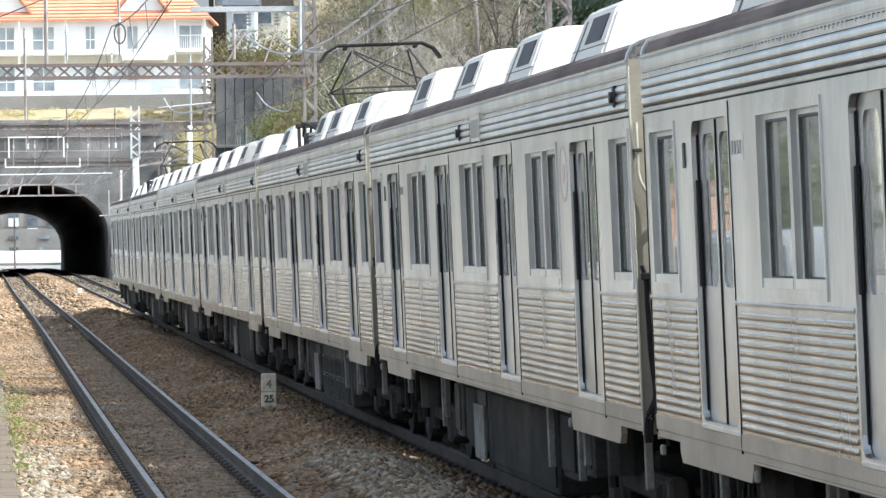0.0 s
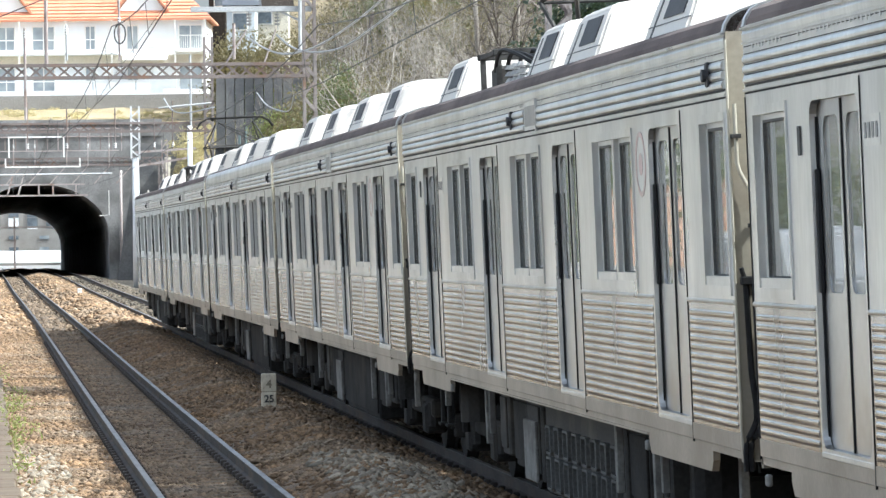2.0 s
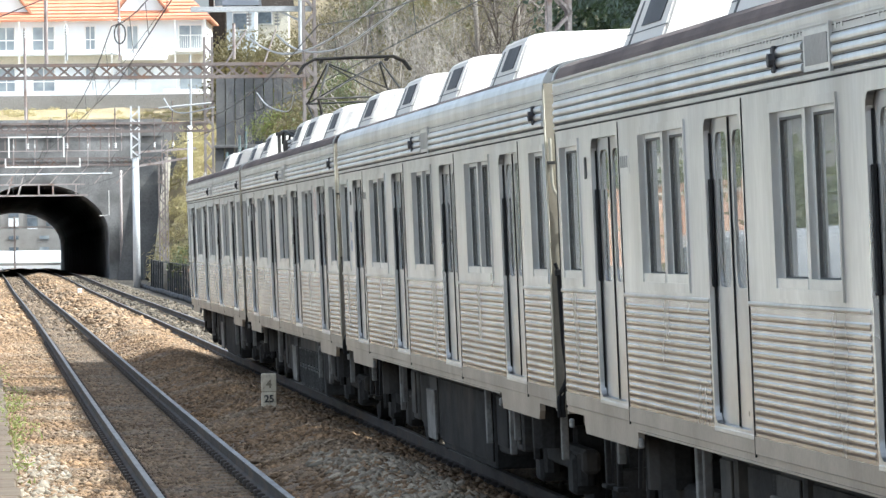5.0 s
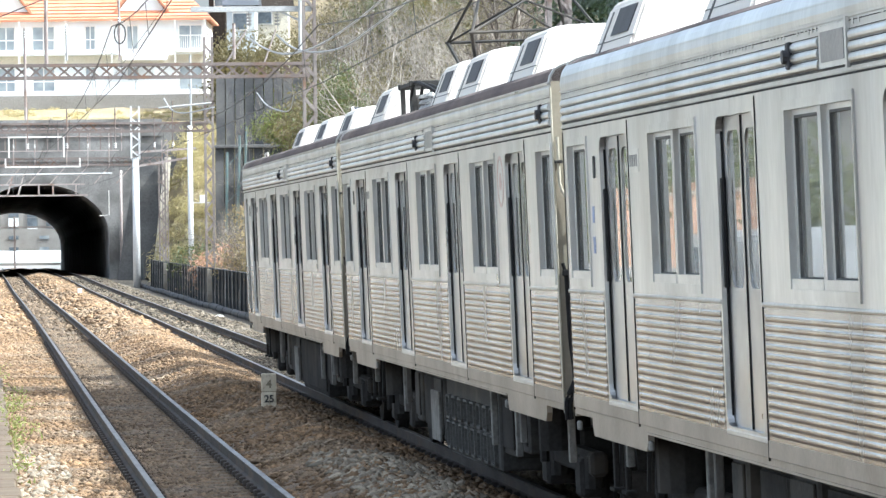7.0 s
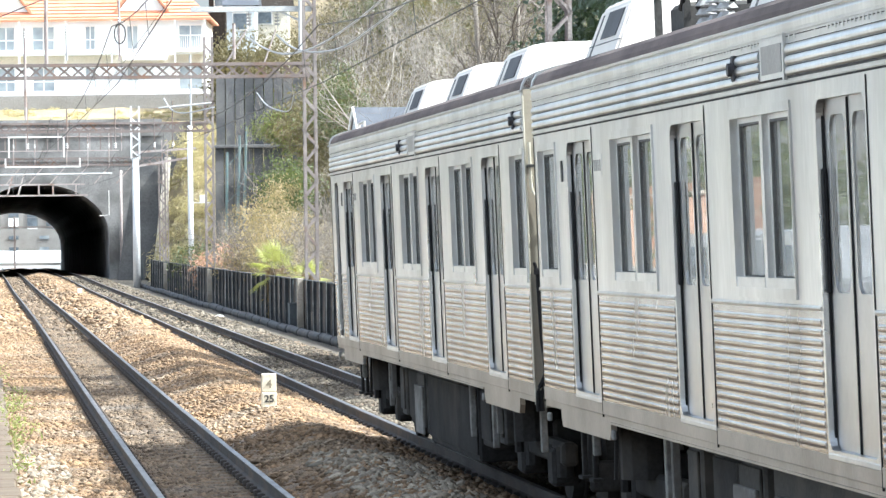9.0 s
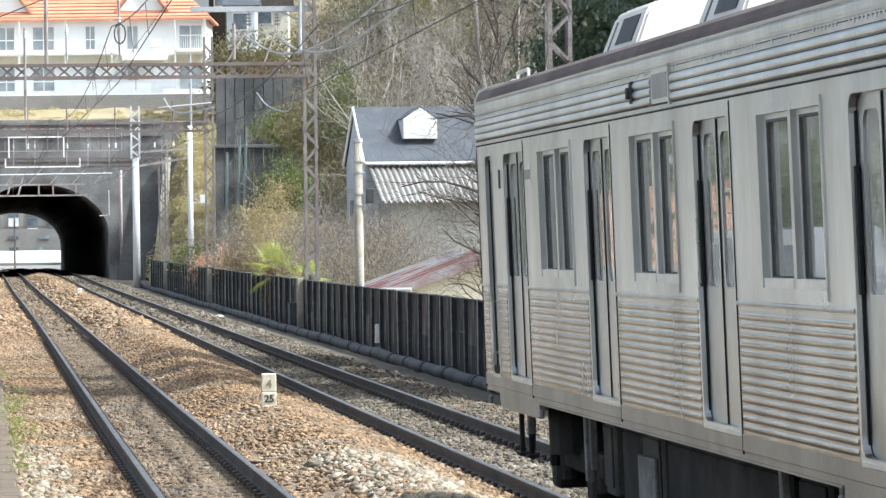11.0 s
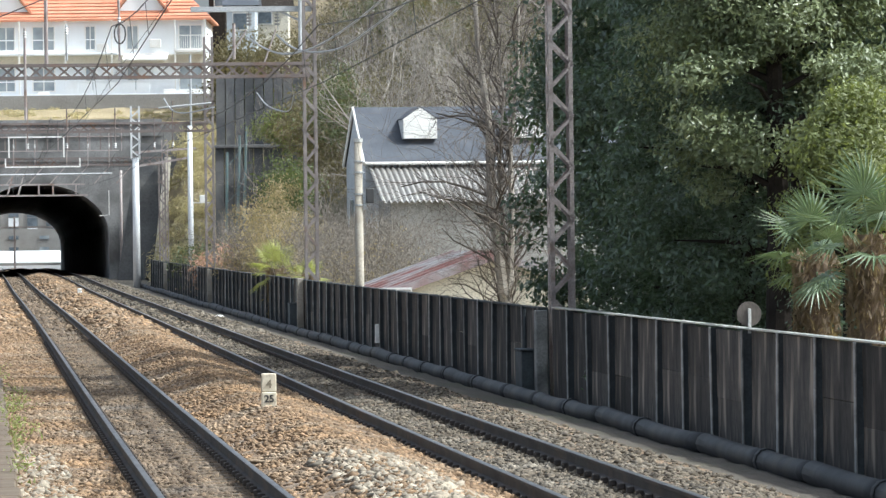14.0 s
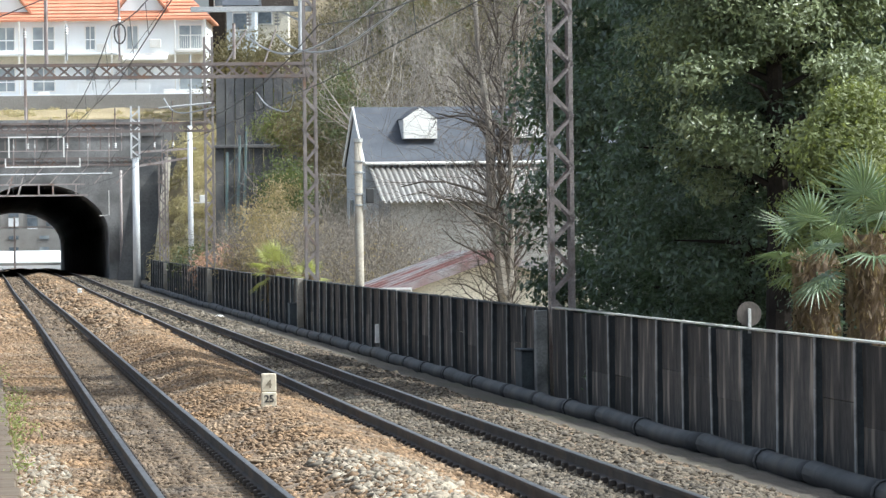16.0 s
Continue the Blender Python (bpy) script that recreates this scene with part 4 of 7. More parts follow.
def under_gear(car, motor):
    for c in (2.85, L - 2.85):
        bm = bmesh.new()
        for sgn in (-1, 1):
            x0, x1 = sorted((sgn * 0.86, sgn * 1.0))
            bm_box(bm, (x0, yy(c) - 1.5, 0.46), (x1, yy(c) + 1.5, 0.66), 0.03)
            for o in (-1.05, 1.05):
                bm_box(bm, (sgn * 0.93 - 0.12, yy(c) + o - 0.17, 0.28), (sgn * 0.93 + 0.12, yy(c) + o + 0.17, 0.6), 0.03)
                for e in (-0.24, 0.24):
                    bm_tube(bm, [(sgn * 0.95, yy(c) + o + e, 0.36), (sgn * 0.95, yy(c) + o + e, 0.62)], 0.075, 8)
            bm_tube(bm, [(sgn * 1.0, yy(c), 0.62), (sgn * 1.0, yy(c), 1.0)], 0.22, 12)
            bm_tube(bm, [(sgn * 1.12, yy(c) + 0.45, 0.5), (sgn * 1.12, yy(c) + 0.45, 1.0)], 0.04, 6)
        bm_box(bm, (-0.9, yy(c) - 0.25, 0.5), (0.9, yy(c) + 0.25, 0.8), 0.03)
        # boxes and end beams added to stop sunlight passing under the train
        for o in (-0.62, 0.62):
            bm_box(bm, (-0.48, yy(c) + o - 0.36, 0.17), (0.48, yy(c) + o + 0.36, 0.66), 0.06)
        for o in (-1.56, 1.56):
            bm_box(bm, (-0.78, yy(c) + o - 0.05, 0.24), (0.78, yy(c) + o + 0.05, 0.5), 0.02)
        bg = part("bogie", bm, M_UNDER, car, "grimy black bogie frame with added boxes that block the sun")
        for o in (-1.05, 1.05):
            part("wheelset", wheelset_bm(yy(c) + o), M_UNDER, bg)
    r = random.Random(11 if motor else 5)
    boxes = [(5.2, 0.5, 0.42, 1), (6.2, 1.1, 0.36, 0), (7.05, 0.95, 0.3, 3), (8.3, 4.5, 0.24, 2 if motor else 0), (13.1, 0.9, 0.42, 0), (14.3, 0.6, 0.5, 1)]
    for u, ln, zb, kind in boxes:
        bm = bmesh.new()
        bm_box(bm, (-1.1, yy(u + ln), zb), (-0.35, yy(u), 1.05), 0.02)
        if kind == 2:
            n = 8
            eb = part("equipment_box", bm, M_UNDER2, car)
            for k in range(n):
                a = u + 0.1 + k * (ln - 0.2) / n
                ga, gb = yy(a + 0.43), yy(a + 0.11)
                for z0, z1 in ((zb + 0.04, 0.56), (0.58, 0.82)):
                    bm = bmesh.new()
                    bm_ring(bm, round_ring(ga, gb, z0, z1, 0.04), round_ring(ga + 0.02, gb - 0.02, z0 + 0.02, z1 - 0.02, 0.03), -1.1, -1.14)
                    bm_box(bm, (-1.125, (ga + gb) / 2 - 0.012, z0 + 0.02), (-1.1, (ga + gb) / 2 + 0.012, z1 - 0.02))
                    part("resistor_grid", bm, M_GASKET, eb, "grey rounded resistor grid")
        else:
            bm_box(bm, (-1.12, yy(u + ln - 0.06), zb + 0.07), (-1.1, yy(u + 0.06), 0.95), 0.006)
            eb = part("equipment_box", bm, M_UNDER2 if kind else M_UNDER, car)
            if kind == 3:
                bm = bmesh.new()
                bm_box(bm, (-1.15, yy(u + 0.86), zb), (-1.12, yy(u + 0.1), 0.82), 0.008)
                part("cover_plate", bm, M_HANGER, eb, "plain pale grey cover plate")
        # sun-side box, made longer and lower to block light under the train
        bm = bmesh.new()
        bm_box(bm, (0.35, yy(u + ln + 0.25), min(zb, 0.34)), (1.2, yy(u - 0.25), 1.02), 0.02)
        part("equipment_box", bm, M_UNDER, car)
    bm = bmesh.new()
    bm_box(bm, (-0.3, yy(L - 0.3), 0.8), (0.3, yy(0.3), 1.06))
    for sgn in (-1, 1):
        bm_tube(bm, [(sgn * 1.05, yy(4.9), 0.98), (sgn * 1.05, yy(L - 4.9), 0.98)], 0.035, 6)
    part("underframe", bm, M_UNDER, car)
    for u in (-0.22, L + 0.0):
        bm = bmesh.new()
        bm_box(bm, (-0.13, yy(u + 0.22), 0.75), (0.13, yy(u), 1.0), 0.02)
        cp = part("coupler", bm, M_UNDER, car, "grimy steel coupler")
        for k in range(3):
            x = -0.95 + 0.22 * k
            bm = bmesh.new()
            bm_tube(bm, [(x, yy(u + 0.11), 1.0), (x - 0.03, yy(u + 0.11), 0.42)], 0.022, 5)
            part("hose", bm, M_RUBBER, cp, "hanging black hose")
    for u, x in ((0.1, -1.12), (0.55, -1.1)):
        bm = bmesh.new()
        bm_box(bm, (x, yy(u + 0.07), 0.5), (x + 0.04, yy(u), 1.1), 0.008)
        bm_box(bm, (x - 0.03, yy(u + 0.22), 0.48), (x + 0.06, yy(u - 0.02), 0.51), 0.006)
        part("step_iron", bm, M_UNDER, car)


def hangers(car):
    """Pale grey brackets, steps and pipes that hang below the sill on the near side."""
    for u, zb, w in ((1.3, 0.72, 0.06), (4.75, 0.5, 0.09), (5.05, 0.6, 0.05), (12.95, 0.5, 0.08), (14.75, 0.48, 0.07), (15.1, 0.62, 0.05), (18.2, 0.6, 0.06)):
        bm = bmesh.new()
        bm_box(bm, (-1.2, yy(u + w), zb), (-1.14, yy(u), 1.08), 0.008)
        part("hanger", bm, M_HANGER, car, "pale grey hanging bracket")
    for u in (0.12, 3.55, L - 3.75):
        bm = bmesh.new()
        bm_box(bm, (-HALF - 0.004, yy(u + 0.08), 0.95), (-HALF + 0.03, yy(u), 1.02), 0.01)
        part("jack_pad", bm, M_HANGER, car, "pale worn jacking pad")
    bm = bmesh.new()
    bm_box(bm, (-HALF - 0.004, yy(L - 3.62), 1.06), (-HALF + 0.05, yy(3.52), 1.074))
    part("sill_lip", bm, M_SKIRT, car, "pale worn lower lip of the sill")


def pantograph(car):
    c = 6.9
    # roof gear: an open grey frame with insulators, and looped cables
    bm = bmesh.new()
    for u in (4.1, 5.3):
        for x in (-1.0, -0.3):
            bm_box(bm, (x - 0.025, yy(u) - 0.025, 3.7), (x + 0.025, yy(u) + 0.025, 4.08))
        bm_box(bm, (-1.05, yy(u) - 0.03, 4.06), (-0.25, yy(u) + 0.03, 4.12), 0.008)
    bm_box(bm, (-1.03, yy(5.3), 4.07), (-0.97, yy(4.1), 4.11))
    bm_box(bm, (-0.95, yy(4.9), 3.72), (-0.4, yy(4.3), 3.98), 0.03)
    gear = part("roof_gear", bm, M_UNDER2, car, "open grey roof frame with a fuse box")
    for u in (5.5, 5.9, 6.3):
        bm = bmesh.new()
        for k in range(4):
            bm_tube(bm, [(-0.9, yy(u), 3.74 + 0.06 * k), (-0.9, yy(u), 3.78 + 0.06 * k)], [0.075, 0.045], 8)
        part("insulator", bm, M_INSUL, gear, "white glazed insulator")
    for k in range(6):
        a = 0.1 * k
        bm = bmesh.new()
        bm_tube(bm, smooth_path([(-1.02 + a, yy(5.2 + 0.1 * k), 3.92), (-1.03 + a, yy(5.7), 4.08 - 0.03 * (k % 3)), (-1.0 + a, yy(6.5), 4.03 - 0.02 * k), (-0.85 + a * 0.6, yy(7.2), 3.86)], 4), 0.02, 6)
        part("roof_cable", bm, M_RUBBER, gear, "looped black roof cable")
    bm = bmesh.new()
    for x in (-0.55, 0.55):
        bm_box(bm, (x - 0.04, yy(c + 1.15), 4.0), (x + 0.04, yy(c - 1.15), 4.06))
        for u in (c - 0.9, c + 0.9):
            bm_tube(bm, [(x, yy(u), 3.84), (x, yy(u), 4.0)], [0.07, 0.05], 8)
    for u in (c - 0.9, c + 0.9, c):
        bm_tube(bm, [(-0.6, yy(u), 4.03), (0.6, yy(u), 4.03)], 0.035, 6)
    p = part("pantograph", bm, M_UNDER2, car, "raised dark diamond pantograph")
    top, knee = 5.14, 4.5
    bm = bmesh.new()
    for x in (-0.5, 0.5):
        for sgn in (-1, 1):
            bm = bmesh.new()
            bm_tube(bm, [(x * 1.05, yy(c) + sgn * 0.45, 4.06), (x * 1.3, yy(c) + sgn * 1.15, knee)], 0.022, 6)
            part("lower_arm", bm, M_UNDER2, p)
            bm = bmesh.new()
            bm_tube(bm, [(x * 1.3, yy(c) + sgn * 1.15, knee), (x * 0.8, yy(c) + sgn * 0.12, top - 0.08)], 0.016, 6)
            part("upper_arm", bm, M_UNDER2, p)
    for sgn in (-1, 1):
        bm = bmesh.new()
        bm_tube(bm, [(-0.68, yy(c) + sgn * 1.15, knee), (0.68, yy(c) + sgn * 1.15, knee)], 0.018, 6)
        bm_tube(bm, [(-0.65, yy(c) + sgn * 1.15, knee), (0.4, yy(c) + sgn * 0.12, top - 0.08)], 0.012, 6)
        bm_tube(bm, [(0.65, yy(c) + sgn * 1.15, knee), (-0.4, yy(c) + sgn * 0.12, top - 0.08)], 0.012, 6)
        part("cross_brace", bm, M_UNDER2, p)
    bm = bmesh.new()
    for sgn in (-1, 1):
        bm_tube(bm, [(-0.86, yy(c) + sgn * 0.12, top - 0.22), (-0.76, yy(c) + sgn * 0.12, top - 0.08), (-0.6, yy(c) + sgn * 0.12, top), (0.6, yy(c) + sgn * 0.12, top), (0.76, yy(c) + sgn * 0.12, top - 0.08), (0.86, yy(c) + sgn * 0.12, top - 0.22)], 0.022, 6)
    for x in (-0.5, 0.5):
        bm_tube(bm, [(x, yy(c) - 0.12, top - 0.04), (x, yy(c) + 0.12, top - 0.04)], 0.03, 6)
    part("collector_head", bm, M_UNDER, p)


TAIL_S = 149.25                     # rear end of the last body at the start
cars = []
plain = make_car()
with_panto = make_car(panto=True)
silver = make_car(bright=True)
cars.append(make_car(tail=True))
for k in range(1, 7):
    src = with_panto if k in (1, 4) else silver if k == 2 else plain
    cars.append(src if k in (1, 2, 3) else copy_thing(src, Matrix()))

ROLL = [(0.0, 0.0), (0.5, 6.22), (1.0, 12.24), (1.5, 18.05), (2.0, 23.81), (2.5, 29.37), (3.0, 34.80), (3.5, 40.14), (4.0, 45.25),
        (4.5, 50.4), (5.0, 55.6), (5.5, 60.75), (6.0, 66.0), (6.5, 71.13), (7.0, 76.03), (7.5, 80.8), (8.0, 85.44), (8.5, 89.95), (9.0, 94.32), (9.5, 98.54), (10.0, 102.63),
        (10.5, 106.6), (11.0, 110.38), (11.5, 114.06), (12.0, 117.66), (12.5, 121.24), (13.0, 124.8), (13.5, 128.35), (14.0, 131.9), (14.5, 135.3),
        (15.0, 138.6), (15.5, 141.9), (16.0, 145.1)]


def car_pose(s_mid):
    a, b = on_line(s_mid - 6.9), on_line(s_mid + 6.9)
    d = b - a
    mid = (a + b) / 2
    rz = math.degrees(math.atan2(-d.x, d.y))
    rx = math.degrees(math.asin(d.z / d.length))
    return pose(mid.x, mid.y, mid.z, rx, -math.degrees(CANT), rz)


# ---- tunnel, hill, walls ----
def arch(cx, half, spring, top, floor, n=20):
    """A horseshoe outline of (lateral, height)."""
    pts = [(cx - half, floor)]
    for k in range(n + 1):
        a = math.pi * (1 - k / n)
        pts.append((cx + half * math.cos(a), spring + (top - spring) * math.sin(a)))
    pts.append((cx + half, floor))
    return pts


S_IN, S_OUT = 298.0, 474.0
MIDLAT = -GAP / 2
HOLE = arch(MIDLAT, 4.85, 2.6, 6.1, -0.6)


def flat_at(s, pts):
    return [on_line(s, u, 0) + Vector((0, 0, w)) for u, w in pts]


def tunnel():
    bm = bmesh.new()
    rows = []
    for s in np.linspace(S_IN + 0.02, S_OUT, 23):
        rows.append([bm.verts.new(p) for p in flat_at(s, HOLE)])
    for a, b in zip(rows, rows[1:]):
        for k in range(len(HOLE) - 1):
            bm.faces.new((a[k], a[k + 1], b[k + 1], b[k]))
    solid("tunnel_lining", bm, M_TUNNEL, "vaulted lining of the railway tunnel, coloured pale to stand for haze", "tunnel", kind="structure")
    for s, name, side, top in ((S_IN, "portal_wall", 1, 10.2), (S_OUT, "portal_wall_far", -1, 12.0)):
        bm = bmesh.new()
        outer = [(-14.0, -0.6), (-14.0, top), (MIDLAT, top), (9.6, top - 0.1), (9.6, -0.6)]
        inner = HOLE
        for depth in (0.0, 0.9):
            o = [bm.verts.new(p) for p in flat_at(s - depth * side * 0.0 + depth * side, outer)]
            i = [bm.verts.new(p) for p in flat_at(s + depth * side, inner)]
            n = len(i)
            m = n // 2
            bm.faces.new([o[0], o[1], o[2]] + [i[k] for k in range(m, -1, -1)])
            bm.faces.new([o[2], o[3], o[4]] + [i[k] for k in range(n - 1, m - 1, -1)])
        solid(name, bm, M_CONC, "weathered grey concrete tunnel portal wall", "portal wall", kind="structure")
    bm = bmesh.new()
    ring = arch(MIDLAT, 5.35, 2.6, 6.6, -0.6)
    a, b, c, e = [[bm.verts.new(p) for p in flat_at(S_IN + d, o)] for d, o in ((-0.12, ring), (-0.12, HOLE), (0.01, ring), (0.01, HOLE))]
    for k in range(len(ring) - 1):
        bm.faces.new((a[k], a[k + 1], b[k + 1], b[k]))
        bm.faces.new((c[k], a[k], a[k + 1], c[k + 1]))
        bm.faces.new((b[k], e[k], e[k + 1], b[k + 1]))
    solid("portal_arch", bm, M_CONC, "dark stone arch ring round the tunnel mouth", "arch", kind="structure")
    bm = bmesh.new()
    for z, d in ((10.15, 0.2), (9.3, 0.1), (7.6, 0.12)):
        vs = [flat_at(S_IN - d + dd, [(-14, z), (6.7, z), (6.7, z + 0.3), (-14, z + 0.3)]) for dd in (0, d + 0.9 if z > 10 else d)]
        va, vb = [[bm.verts.new(p) for p in v] for v in vs]
        bm.faces.new(va)
        bm.faces.new(vb[::-1])
        for k in range(4):
            bm.faces.new((va[k], va[(k + 1) % 4], vb[(k + 1) % 4], vb[k]))
    solid("portal_coping", bm, M_CONC, "grey concrete coping course over the tunnel mouth", "coping", kind="structure")


tunnel()


def hill_at(s, lat):
    up = 10.15 + 2.55 * smooth(299, 326, s) + 0.8 * smooth(331.0, 332.6, s) + 9 * smooth(345, 420, s)
    side = 14 * smooth(10, 40, lat) + 20 * smooth(40, 160, lat)
    up = up + side * smooth(290, 330, s)
    # the cutting's right-hand flank comes down to the line
    flank = smooth(5.0, 8.6, lat)
    front = smooth(262, 299, s)
    return np.where(s < 298.9, 0.4 + (up - 0.4) * flank * front, up) - (s > S_OUT - 4) * 3


def hillside():
    ls = np.unique(np.concatenate([np.arange(-90, -20, 6), np.arange(-20, 30, 1.0), np.arange(30, 260, 8)]))
    sv = np.unique(np.concatenate([np.arange(298.9, 345, 1.5), np.arange(345, 476, 8), [474.0]]))
    verts, faces = [], []
    for s in sv:
        for a in ls:
            x, y = far_on_line(s, a)
            verts.append((x, y, float(hill_at(s, a)) + 0.25 * noise.noise((x * 0.3, y * 0.3, 0))))
    n = len(ls)
    for i in range(len(sv) - 1):
        for j in range(n - 1):
            faces.append((i * n + j, i * n + j + 1, (i + 1) * n + j + 1, (i + 1) * n + j))
    ob = new("hillside", raw_mesh("hillside", verts, faces, M_GRASS, True))
    tagged(ob, "hill with dry yellow grass above the tunnel", "hill", kind="structure")
    ls = np.arange(5.0, 60.0, 1.0)
    sv = np.arange(240.0, 300.0, 1.5)
    verts, faces = [], []
    for s in sv:
        for a in ls:
            x, y = far_on_line(s, a)
            verts.append((x, y, float(hill_at(s, a)) + 0.25 * noise.noise((x * 0.3, y * 0.3, 0))))
    n = len(ls)
    for i in range(len(sv) - 1):
        for j in range(n - 1):
            faces.append((i * n + j, i * n + j + 1, (i + 1) * n + j + 1, (i + 1) * n + j))
    ob = new("cutting_slope", raw_mesh("cutting_slope", verts, faces, M_GRASS, True))
    tagged(ob, "cutting slope with dry yellow grass beside the tunnel mouth", "slope", kind="structure")


hillside()


# ---- masts, gantries, poles ----
def lattice_mast_bm(width, height, pitch, leg=0.045, foot=-1.2):
    bm = bmesh.new()
    h = width / 2
    for sx in (-1, 1):
        for sy in (-1, 1):
            bm_prism(bm, [(sx * h, sy * h), (sx * (h - leg), sy * h), (sx * (h - leg), sy * (h - 0.012)), (sx * (h - 0.012), sy * (h - 0.012)), (sx * (h - 0.012), sy * (h - leg)), (sx * h, sy * (h - leg))], foot, height, 2)
    n = int(height / pitch)
    for k in range(n):
        z0, z1 = k * pitch, (k + 1) * pitch
        a, b = (-h, h) if k % 2 else (h, -h)
        for sy in (-1, 1):
            bm_bar(bm, (a, sy * (h - 0.006), z0), (b, sy * (h - 0.006), z1), 0.036, 0.006)
            bm_bar(bm, (sy * (h - 0.006), a, z0), (sy * (h - 0.006), b, z1), 0.006, 0.036)
    return bm


def bm_bar(bm, a, b, wx, wy):
    a, b = Vector(a), Vector(b)
    d = (b - a).normalized()
    u = d.cross(Vector((0, 1, 0))) if abs(wx) > abs(wy) else d.cross(Vector((1, 0, 0)))
    u.normalize()
    w = d.cross(u)
    big, thin = max(wx, wy), min(wx, wy)
    ring = [[bm.verts.new(p + u * i * big + w * j * thin) for i, j in ((-1, -1), (1, -1), (1, 1), (-1, 1))] for p in (a, b)]
    bm.faces.new(ring[0])
    bm.faces.new(ring[1][::-1])
    for k in range(4):
        bm.faces.new((ring[0][k], ring[0][(k + 1) % 4], ring[1][(k + 1) % 4], ring[1][k]))


def lattice_beam_bm(x0, x1, z0, z1, depth):
    bm = bmesh.new()
    for y in (-depth / 2, depth / 2):
        for z in (z0, z1):
            bm_box(bm, (x0, y - 0.04, z - 0.045), (x1, y + 0.04, z + 0.045))
        n = max(2, int((x1 - x0) / (z1 - z0) / 1.1))
        for k in range(n):
            a, b = x0 + (x1 - x0) * k / n, x0 + (x1 - x0) * (k + 1) / n
            bm_bar(bm, (a, y, z0), (b, y, z1), 0.024, 0.008)
            bm_bar(bm, (a, y, z1), (b, y, z0), 0.024, 0.008)
    return bm


def gantry(s, beam_z, beam_h, mast_h, right, left, label, extra=None):
    g = thing("overhead_gantry", label, "gantry", "gantries over the tracks", at_line(s, 0, 0))
    for x in (right, left):
        part("mast", lattice_mast_bm(0.42, mast_h, 0.52, 0.085), M_GANTRYMAST, g, m=pose(x, 0, 0))
    part("beam", lattice_beam_bm(left, right, beam_z, beam_z + beam_h, 0.4), M_RUSTY, g)
    return g


g1 = gantry(134.0, 7.38, 0.38, 10.6, 4.22, -9.5, "rusty grey steel lattice gantry carrying the overhead wires")
g2 = gantry(191.0, 7.1, 0.36, 11.2, 4.2, -9.5, "rusty grey lattice gantry nearer the tunnel")
mast1 = thing("lattice_mast", "tall weathered steel lattice mast behind the fence", "mast", "", at_line(77.0, 4.35, -0.5))
h = 0.215
for sx in (-1, 1):
    for sy in (-1, 1):
        bm = bmesh.new()
        bm_prism(bm, [(sx * h, sy * h), (sx * (h - 0.075), sy * h), (sx * (h - 0.075), sy * (h - 0.012)), (sx * (h - 0.012), sy * (h - 0.012)), (sx * (h - 0.012), sy * (h - 0.075)), (sx * h, sy * (h - 0.075))], -1.2, 11.5, 2)
        part("leg", bm, M_MAST, mast1)
for k in range(25):
    z0, z1 = k * 0.455, (k + 1) * 0.455
    a = h if k % 2 else -h
    for sy in (-1, 1):
        bm = bmesh.new()
        bm_bar(bm, (a, sy * (h - 0.006), z0), (-a, sy * (h - 0.006), z1), 0.026, 0.006)
        part("brace", bm, M_MAST, mast1)
        bm = bmesh.new()
        bm_bar(bm, (sy * (h - 0.006), a, z0), (sy * (h - 0.006), -a, z1), 0.006, 0.026)
        part("brace", bm, M_MAST, mast1)


# wires over both tracks
def wire(name, pts, radius, label, material=None, kind="structure"):
    bm = bmesh.new()
    bm_tube(bm, pts, radius, 5)
    return solid(name, bm, material or M_WIRE, label, "overhead wire", "overhead wires", kind)


WIRE_Z = 5.16
HANG = [20.0, 77.0, 134.0, 191.0, 248.0, 297.0]
for lat in (0.0, -GAP):
    contact, carrier = [], []
    for a, b in zip(HANG, HANG[1:]):
        for k in range(8):
            f = k / 8
            s = a + (b - a) * f
            stagger = 0.2 * (1 if HANG.index(a) % 2 else -1) * (1 - 2 * f)
            contact.append(on_line(s, lat + stagger, WIRE_Z))
            carrier.append(on_line(s, lat + stagger * 0.5, 6.15 - 2.6 * f * (1 - f)))
    wire("contact_wire", contact, 0.008, "thin dark contact wire over the track")
    wire("carrier_wire", carrier, 0.009, "thin dark carrier wire sagging between gantries")
    for i, s in enumerate(np.arange(24.0, 290.0, 7.1)):
        k = max(j for j in range(len(HANG)) if HANG[j] <= s)
        f = (s - HANG[k]) / (HANG[k + 1] - HANG[k])
        st = 0.2 * (1 if k % 2 else -1) * (1 - 2 * f)
        wire("dropper", [on_line(s, lat + st, WIRE_Z), on_line(s, lat + st * 0.5, 6.15 - 2.6 * f * (1 - f))], 0.005, "thin vertical dropper between the wires")


wire("feeder_cable", smooth_path([(-5.95, 134.00, 8.80), (-5.34, 133.00, 8.38), (-4.62, 131.00, 8.12), (-3.59, 126.00, 8.10), (-2.43, 118.00, 8.30), (-1.38, 108.00, 8.48), (-0.21, 95.00, 8.78), (2.10, 77.00, 9.93)]), 0.032, "thick grey sagging feeder cable", M_MAST2)
wire("feeder_cable", smooth_path([(-5.03, 134.00, 8.84), (-4.48, 133.00, 8.39), (-3.73, 131.00, 8.16), (-2.77, 126.00, 8.10), (-1.75, 118.00, 8.29), (-0.68, 108.00, 8.48), (0.28, 95.00, 8.65), (2.20, 77.00, 9.92)]), 0.032, "thick grey sagging feeder cable", M_MAST2)
